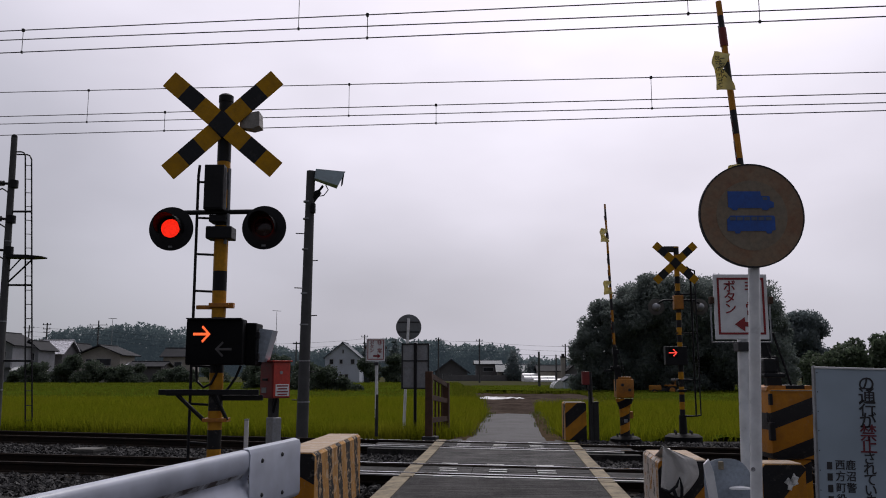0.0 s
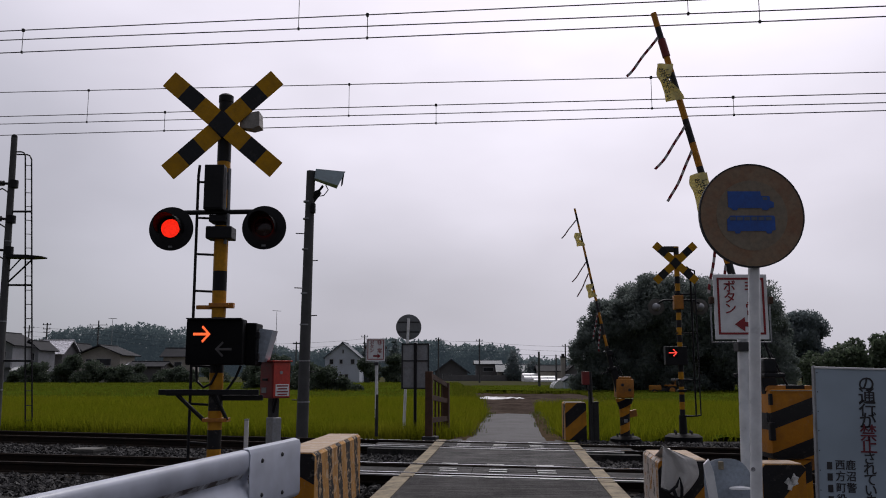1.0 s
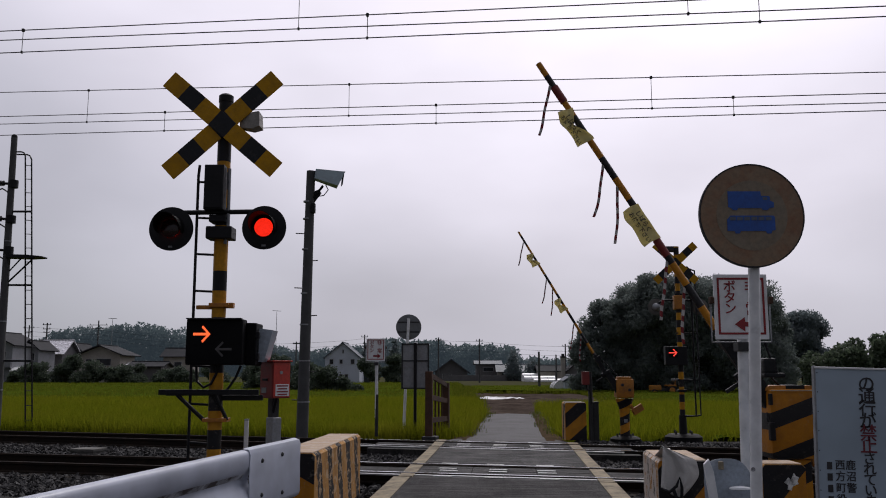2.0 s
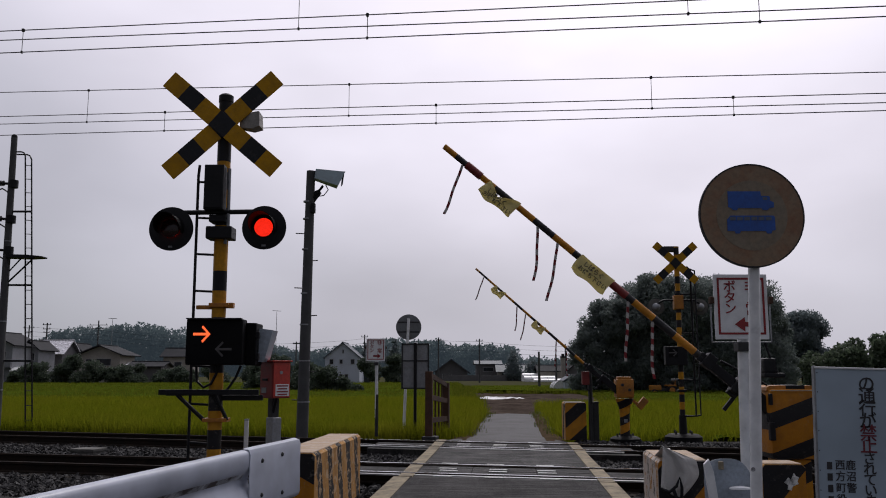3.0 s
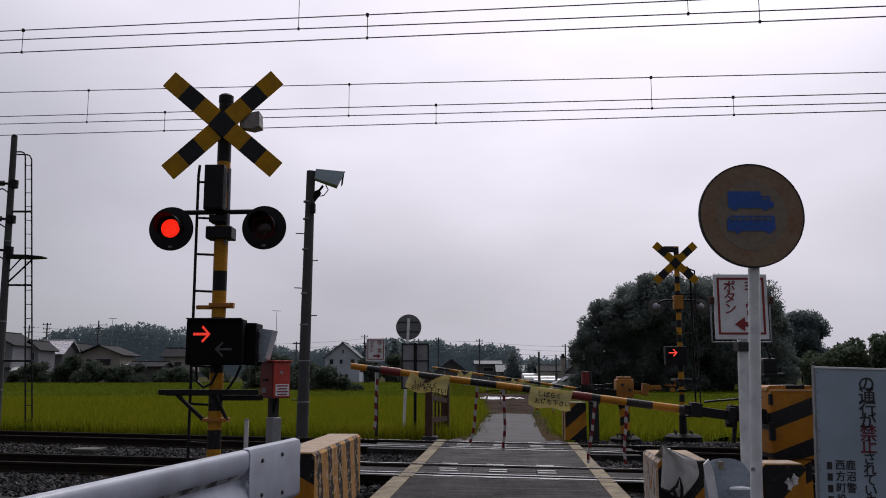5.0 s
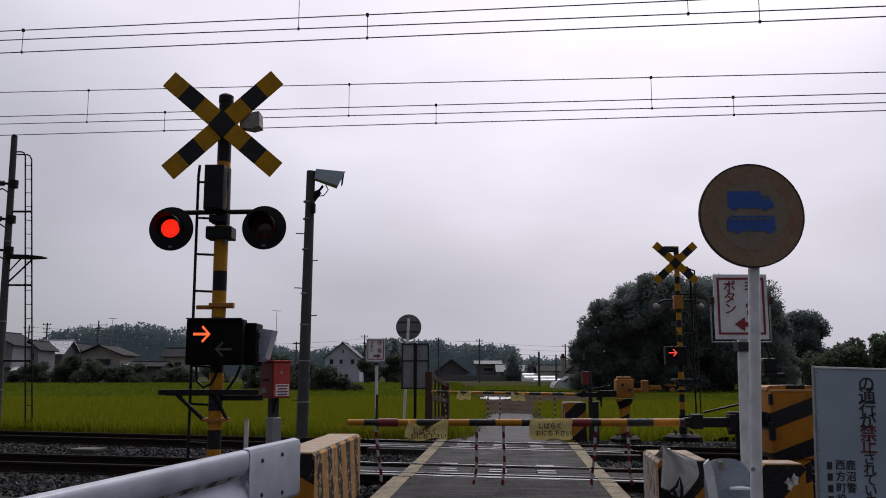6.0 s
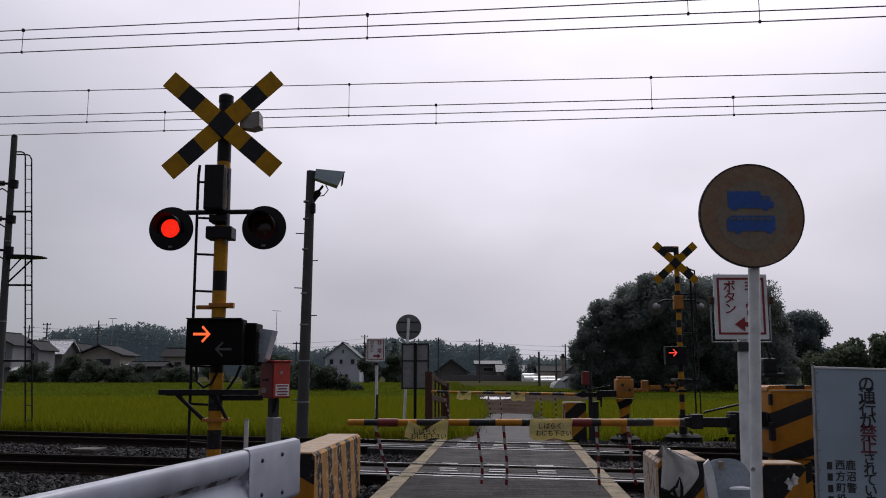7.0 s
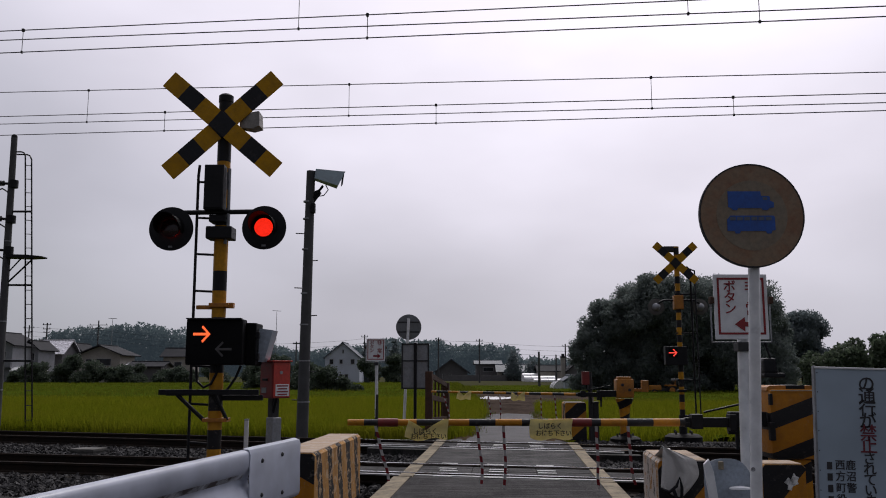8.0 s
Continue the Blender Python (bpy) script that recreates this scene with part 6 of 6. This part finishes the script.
def conifer(x, y, h, w, n):
    t = thing("conifer", "pointed cypress tree near the houses, leaves paled for haze", "tree", pose(x, y, GROUND_Z), "cypresses")
    part("trunk", rod((0, 0, 0), (0, 0, h * 0.8), 0.03 * h, 0.01, 8), "bark", t)
    blobs = [(0.1 * w * math.cos(i * 2), 0.1 * w * math.sin(i * 2), h * (0.12 + 0.8 * i / 11), w * 0.5 * (1 - (i / 12) ** 1.6) + 0.12) for i in range(12)]
    np.random.seed(int(abs(x * 3 + y)))
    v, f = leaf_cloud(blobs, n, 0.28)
    raw("crown", v, f, "leaf_hazed", t)


house(-59.2, 115, 6.4, 8, 5.0, 6.6, "wall_grey", "roof_dark", "two-storey pale rendered house with a dark gabled roof", False, ((-0.6, 3.9, 1.4, 1.3), (1.9, 3.9, 1.0, 1.2), (-1.2, 1.3, 1.8, 1.6)), balcony=(2.2, 2.9, 2.4))
house(-56.4, 119, 2.4, 5, 4.6, 5.6, "wall_grey", "roof_dark", "small pale wing with a dark gable", False, ((0.3, 3.9, 0.8, 1.0),))
house(-58.0, 128, 4.2, 5.5, 4.2, 6.1, "wall_dark", "roof_shiny", "old house with a glittering glazed tile roof", True, ((0.5, 2.2, 1.6, 1.2),))
house(-57.6, 136, 3.4, 5, 4.2, 5.8, "wall_dark", "roof_dark", "narrow brown-gabled house between neighbours", False, ((0, 3.0, 1.0, 1.0),))
house(-51.0, 130, 6.0, 6, 4.1, 5.3, "wall_tan", "roof_dark", "tan rendered house with a low wide gable", False, ((0.6, 3.3, 2.2, 1.0), (-1.6, 3.3, 0.9, 0.9)), over=0.8)
house(-42.8, 140, 4.4, 5, 4.0, 5.2, "wall_tan", "roof_dark", "tan cottage with a dark roof among shrubs", True, ((0.2, 3.0, 1.2, 0.9),))
house(-40.3, 118, 4.2, 4, 2.2, 2.75, "wall_dark", "roof_dark", "low dark garden shed", True, ())
house(-43.5, 120, 1.2, 2, 2.1, 2.5, "wall_white", "vinyl", "low shed with a bright sheet roof", True, (), "shed", 0.2)
house(-54.2, 112, 3.0, 2.5, 1.6, 2.0, "wall_dark", "vinyl", "low carport with a pale sheet roof", True, (), "carport", 0.3)
house(-16.6, 145, 5.7, 8, 3.85, 6.2, "wall_white", "roof_blue", "tall white house with a steep gable, blued for haze", False, ((-0.2, 3.55, 0.5, 0.7), (1.7, 3.55, 0.6, 0.8), (-0.2, 1.0, 0.5, 1.0), (0.7, 1.0, 0.5, 1.0), (-1.8, 3.55, 0.6, 0.8), (0.1, 5.2, 0.25, 0.6)), over=0.35)
house(1.9, 200, 7.4, 8, 1.6, 4.3, "wall_dark", "roof_blue", "old farmhouse under a broad dark tiled roof", False, ((-1.0, 0.9, 2.0, 0.9),), over=0.9)
house(9.9, 190, 5.2, 6, 3.2, 3.9, "wall_dark", "roof_blue", "grey two-storey storehouse with a flat-pitched roof", True, ((0, 2.4, 2.2, 0.8),))
house(15.0, 186, 6.4, 6, 1.6, 3.0, "wall_tan", "roof_blue", "long grey-roofed house behind a wall", True, ((0.8, 1.3, 2.0, 0.8), (-1.8, 1.3, 1.2, 0.8)))
house(21.5, 172, 5.0, 6, 1.7, 2.7, "wall_tan", "roof_dark", "low house beyond the greenhouses", True, ())
house(23.4, 150, 3.6, 5, 1.8, 3.4, "wall_dark", "roof_dark", "dark-roofed house at the grove's edge", False, ())
ch = thing("chimney_tower", "slim grey tower with a stepped cap beside a roof", "tower", pose(20.9, 149, GROUND_Z))
part("shaft", box(0, 0, 2.2, 0.7, 0.7, 4.4, 0.05), "wall_tan", ch)
part("cap", bm_box(box(0, 0, 4.45, 1.0, 1.0, 0.22, 0.05), 0, 0, 4.75, 0.5, 0.5, 0.5, 0.05), "roof_dark", ch)


def glasshouse(x, y, w, d, h, label, turn=0):
    t = thing("greenhouse", label, "greenhouse", pose(x, y, FIELD_Z, 0, 0, turn), "greenhouses")
    bm = bmesh.new()
    pts = [(-w / 2, 0)] + [(-w / 2 * math.cos(a), h * (0.35 + 0.65 * math.sin(a))) for a in np.linspace(0, math.pi, 14)] + [(w / 2, 0)]
    bm_plate(bm, pts, d)
    part("cover", bm, "vinyl", t, "white vinyl cover")
    for k in range(5):
        ring = [(-w / 2 * 1.01 * math.cos(a), -d / 2 + d * k / 4, h * (0.35 + 0.66 * math.sin(a))) for a in np.linspace(0, math.pi, 12)]
        part("hoop", path(ring, 0.025, 5), "grey", t)


for gx, gy, gl, gh in ((19.0, 172, 6.3, 1.60), (18.6, 166, 6.0, 1.10), (19.5, 160, 5.4, 0.62)):
    glasshouse(gx, gy, 2.6, gl, gh, "long white vinyl tunnel greenhouse among the far fields", 90)
glasshouse(10.85, 80, 1.4, 3.0, 1.0, "small dull white tunnel greenhouse beside a shed")
house(13.7, 78, 4.2, 3, 0.55, 0.95, "wall_dark", "roof_blue", "long low grey sheet-metal shed by the grove", True, (), "shed", 0.15)
house(11.6, 79, 1.2, 3, 0.6, 1.0, "wall_white", "roof_blue", "pale gable-ended lean-to shed", False, (), "shed", 0.1)
bw = bmesh.new()
bm_box(bw, 9.5, 180, 0.0, 19, 0.4, 1.5, 0.03)
solid("boundary_wall", bw, "wall_dark", "dark grey boundary wall before the farmhouses", "wall")

for x, y, top, arms in ((-65.2, 140, 9.4, ((0.3, 1.4), (1.0, 1.2), (1.6, 1.0))), (-60.8, 150, 10.4, ((0.8, 3.4), (1.4, 2.4))), (-73, 150, 9.6, ((0.5, 2.0), (1.2, 1.6))), (6.4, 150, 7.2, ((0.4, 1.2),)),
                        (10.1, 90, 3.5, ()), (-13.8, 150, 7.9, ((0.4, 1.2),)), (-8.2, 150, 7.0, ((0.4, 1.0),)), (-0.8, 150, 7.4, ((0.4, 1.0),)), (17.2, 130, 4.0, ()), (-25.8, 150, 6.7, ((0.4, 1.2),)), (-31.5, 150, 6.6, ((0.4, 1.2),)), (21.5, 150, 6.3, ((0.4, 1.2),))):
    utility_pole(x, y, top, arms)
for x, y, top in ((-39.2, 200, 16.2), (-77.8, 200, 14.4)):
    t = thing("aerial_mast", "thin grey aerial mast with a small head", "aerial", pose(x, y, GROUND_Z))
    part("shaft", rod((0, 0, 0), (0, 0, top), 0.09, 0.05, 6), "grey", t)
    part("head", rod((-1.0, 0, top), (1.0, 0, top - 0.1), 0.06, None, 6), "grey", t)
vw = thing("village_wires", "thin sagging power lines over the village", "power lines", Matrix())
poles_x = [-73, -60.8, -31.5, -25.8, -13.8, -8.2, -0.8, 6.4, 21.5, 60]
tops = [9.6, 9.0, 6.6, 6.7, 7.5, 6.9, 7.2, 7.0, 6.1, 6.5]
for drop in (0.3, 1.1, 1.9):
    pts = []
    for (xa, za), (xb, zb) in zip(zip(poles_x, tops), zip(poles_x[1:], tops[1:])):
        for k in range(6):
            u = k / 6
            pts.append(Vector((xa + (xb - xa) * u, 149.8, za + (zb - za) * u - drop - 0.012 * (xb - xa) * 4 * u * (1 - u))))
    part("wire", path(pts, 0.022, 4), "wire", vw)

for x, y, h, w, n in ((-50.5, 106, 4.0, 4.2, 1500), (-47.2, 107, 4.6, 4.4, 1600), (-44.0, 106, 3.9, 4.4, 1500), (-41.0, 107, 2.8, 3.6, 1200), (-38.2, 106, 3.4, 3.8, 1300), (-35.0, 108, 3.1, 4.0, 1300),
                      (-53.4, 107, 2.7, 2.2, 900), (-57.6, 107, 3.0, 2.2, 900), (-32.0, 107, 3.0, 4.0, 1300), (-28.6, 107, 3.4, 4.0, 1300), (-60, 108, 3.0, 3.0, 900)):
    shrub(x, y, h, w, n)
for x, y, h, w, n in ((-12.6, 64, 2.9, 3.0, 1800), (-10.6, 66, 3.0, 3.0, 1800), (-8.8, 63, 2.5, 2.6, 1600), (-7.4, 63, 1.5, 2.0, 1200), (-14.4, 68, 3.2, 3.0, 1800), (-6.3, 62, 1.0, 1.6, 800)):
    shrub(x, y, h, w, n, "dark green shrub at the rice field's edge")
for x, y, h, w, n in ((-9.2, 110, 4.4, 3.6, 1800), (-6.6, 110, 4.8, 3.4, 1800), (-4.2, 112, 4.0, 3.4, 1800), (-26, 118, 5.6, 4.5, 2200), (-22.5, 116, 5.0, 4.0, 2000)):
    shrub(x, y, h, w, n, "tall leafy garden shrub before the houses")
conifer(-6.6, 118, 6.6, 2.2, 1800)
conifer(-13.4, 150, 7.4, 2.4, 1800)
conifer(14.8, 180, 7.0, 3.2, 1800)
conifer(18.5, 176, 4.8, 3.4, 1600)

# white vinyl sheet lying on the soil
bm = bmesh.new()
bmesh.ops.create_grid(bm, x_segments=40, y_segments=8, size=0.5)
for v in bm.verts:
    u, w = v.co.x, v.co.y
    edge = max(0, 1 - abs(u) * 2) ** 0.3 * max(0, 1 - abs(w) * 2) ** 0.4
    v.co = Vector((3.57 + u * 3.6, 56 + w * 3.4 + 0.5 * noise.noise((u * 3, 0, 5)), FIELD_Z + 0.05 + (0.14 + 0.10 * noise.noise((u * 14, w * 4, 1))) * edge))
solid("vinyl_sheet", bm, "vinyl", "crumpled white vinyl sheet lying on the soil", "plastic sheet", "", True)
cb = thing("cable_trough", "grey concrete cable trough box between the tracks", "trough", pose(-6.5, 15.9, -0.22, 0, 0, -14))
part("lid", box(0, 0, 0.18, 0.5, 0.4, 0.05, 0.01), "trough", cb)
part("body", box(0, 0, 0.05, 0.46, 0.36, 0.22, 0.01), "trough", cb)


def tractor():
    t = thing("tractor", "small orange farm tractor parked beneath the grove", "tractor", pose(17.2, 67, GROUND_Z))
    part("bonnet", box(-0.65, 0, 0.62, 0.9, 0.5, 0.4, 0.08), "orange", t)
    part("chassis", box(0.05, 0, 0.48, 1.9, 0.4, 0.25, 0.03), "darkgrey", t)
    part("fender", bm_box(box(0.55, -0.42, 0.80, 0.7, 0.25, 0.12, 0.04), 0.55, 0.42, 0.80, 0.7, 0.25, 0.12, 0.04), "orange", t)
    part("seat", bm_box(box(0.5, 0, 0.82, 0.35, 0.4, 0.10, 0.03), 0.68, 0, 0.98, 0.08, 0.4, 0.3, 0.03), "black", t)
    part("roll_bar", path([(0.8, -0.35, 0.6), (0.85, -0.35, 1.25), (0.85, 0.35, 1.25), (0.8, 0.35, 0.6)], 0.035), "orange", t)
    for x, y, r in ((-0.8, -0.4, 0.26), (-0.8, 0.4, 0.26), (0.55, -0.45, 0.42), (0.55, 0.45, 0.42)):
        w = part("wheel", bm_lathe(bmesh.new(), [(r * 0.6, -0.10), (r, -0.08), (r, 0.08), (r * 0.6, 0.10)], 20, Matrix.Translation((x, y, r)) @ pose(0, 0, 0, 90)), "black", t)
        part("rim", bm_lathe(bmesh.new(), [(r * 0.5, -0.115), (r * 0.55, -0.10), (r * 0.55, 0.10), (r * 0.5, 0.115)], 16, Matrix.Translation((x, y, r)) @ pose(0, 0, 0, 90)), "orange", w)


tractor()


# ---------------------------------------------------------------- things that move
def motions():
    lowering = [(0.0, 85.4), (0.5, 85.2), (0.6, 83.4), (0.7, 80.9), (1.0, 76.0), (1.2, 71.6), (1.5, 66.5), (1.7, 63.2), (3.0, 40.2), (3.5, 31.7), (4.0, 23.3), (4.5, 15.1),
                (4.7, 12.2), (5.25, 3.0), (5.45, 0.5), (5.6, 0.0), (8.0, 0.0)]
    far_lowering = [(0.0, 87.8), (0.5, 87.6), (0.6, 86.0), (1.0, 78.3), (1.5, 69.2), (1.7, 65.1), (2.8, 45.0), (3.0, 41.6), (3.5, 33.1), (4.0, 24.8), (4.5, 16.5), (4.7, 13.3),
                    (5.3, 3.5), (5.5, 1.3), (5.65, 1.1), (8.0, 1.1)]

    def angle(rows, t):
        for (ta, a), (tb, b) in zip(rows, rows[1:]):
            if ta <= t <= tb:
                return a + (b - a) * (t - ta) / (tb - ta)
        return rows[-1][1]

    for arm, rows in zip(ARMS, (lowering, far_lowering)):
        walk(arm, [(t, pose(0, 0, 0, 0, a, 0)) for t, a in rows])
    # lean of each streamer from the plumb line, towards the arm's tip
    swing = [[(0, -6), (0.6, -6), (0.8, 10), (1.0, 41), (1.2, 23), (1.5, -17), (1.7, 0), (2.2, 14), (2.5, -10), (2.8, -2), (3.0, 23), (3.2, 16), (3.5, -16), (3.7, -16), (4.0, 8), (4.15, 16), (4.5, -4), (4.7, -5), (5.2, 8), (5.6, -8), (6.0, -4), (6.5, 1), (7.0, -12), (7.5, 8), (8.0, -12)],
             [(0, -6), (0.6, -6), (0.8, 10), (1.0, 34), (1.2, 24), (1.5, -12), (1.7, 0), (2.2, 8), (2.8, -2), (3.0, 4), (3.5, -6), (4.0, 3), (4.5, -2), (5.2, 6), (5.6, -5), (6.0, 2), (6.5, -5), (7.0, -6), (8.0, -6)],
             [(0, -6), (0.6, -6), (0.8, 8), (1.0, 23), (1.2, 20), (1.5, -5), (1.7, -8), (2.2, 8), (2.8, 6), (3.5, 14), (4.0, 2), (4.5, 6), (5.2, -6), (5.6, 8), (6.0, -2), (6.5, 9), (7.0, -6), (7.5, 4), (8.0, -4)],
             [(0, -6), (0.7, -5), (1.0, 8), (1.2, 6), (1.5, -8), (1.7, -2), (2.8, 1), (3.5, 2), (4.5, 0), (5.2, 5), (5.6, -3), (6.0, 3), (6.5, 4), (7.0, -5), (7.5, 4), (8.0, -4)],
             [(0, -6), (0.7, -5), (1.0, 6), (1.5, -6), (1.7, -2), (2.8, 1), (3.5, 1), (4.5, 0), (5.2, 3), (5.6, -3), (6.0, -2), (6.5, -2), (7.0, -6), (8.0, -5)]]
    for i, (st, at, k) in enumerate(STREAMERS):
        rows = lowering if i < 5 else far_lowering
        lean = swing[k]
        times = sorted({t for t, _ in lean} | {t for t, _ in rows})
        walk(st, [(t, pose(*at, 0, angle(lean, t) - angle(rows, t), 0)) for t in times])

    def switched(key, rows, axis):
        """rows: the time at which the unit has come to rest, and its angle."""
        unit, at = SWITCHED[key]
        keys, now = [(0.0, rows[0][1])], rows[0][1]
        for t, a in rows[1:]:
            steps = max(1, round(abs(a - now) / 60))
            keys.append((t - (steps + 1) / FPS, now))
            for s in range(steps + 1):
                keys.append((t - (steps - s) / FPS, now + (a - now) * s / steps))
            keys.append((t + 1 / FPS, a))
            now = a
        keys.append((8.0, now))
        walk(unit, [(t, pose(*at, a if axis == "x" else 0, 0, a if axis == "z" else 0)) for t, a in keys])

    # the two lamps flash in turn
    turns = [0.28, 0.88, 1.48, 2.1, 2.7, 3.28, 3.98, 4.48, 5.1, 5.7, 6.38, 6.98, 7.58]
    switched("left_lamp", [(0.0, 0)] + [(t, 180 * (1 - i % 2)) for i, t in enumerate(turns)], "z")
    switched("right_lamp", [(0.0, 180)] + [(t, 180 * (i % 2)) for i, t in enumerate(turns)], "z")
    # the arrows fade out and light again
    switched("arrow", [(0.0, 0), (3.25, -90), (3.62, -180), (3.88, -270), (4.48, -180), (4.85, -90), (5.2, 0)], "x")
    switched("far_arrow", [(0.0, 0), (2.2, -90), (2.45, -180), (2.7, -270), (3.78, -180), (4.0, -90), (4.2, 0)], "x")


motions()
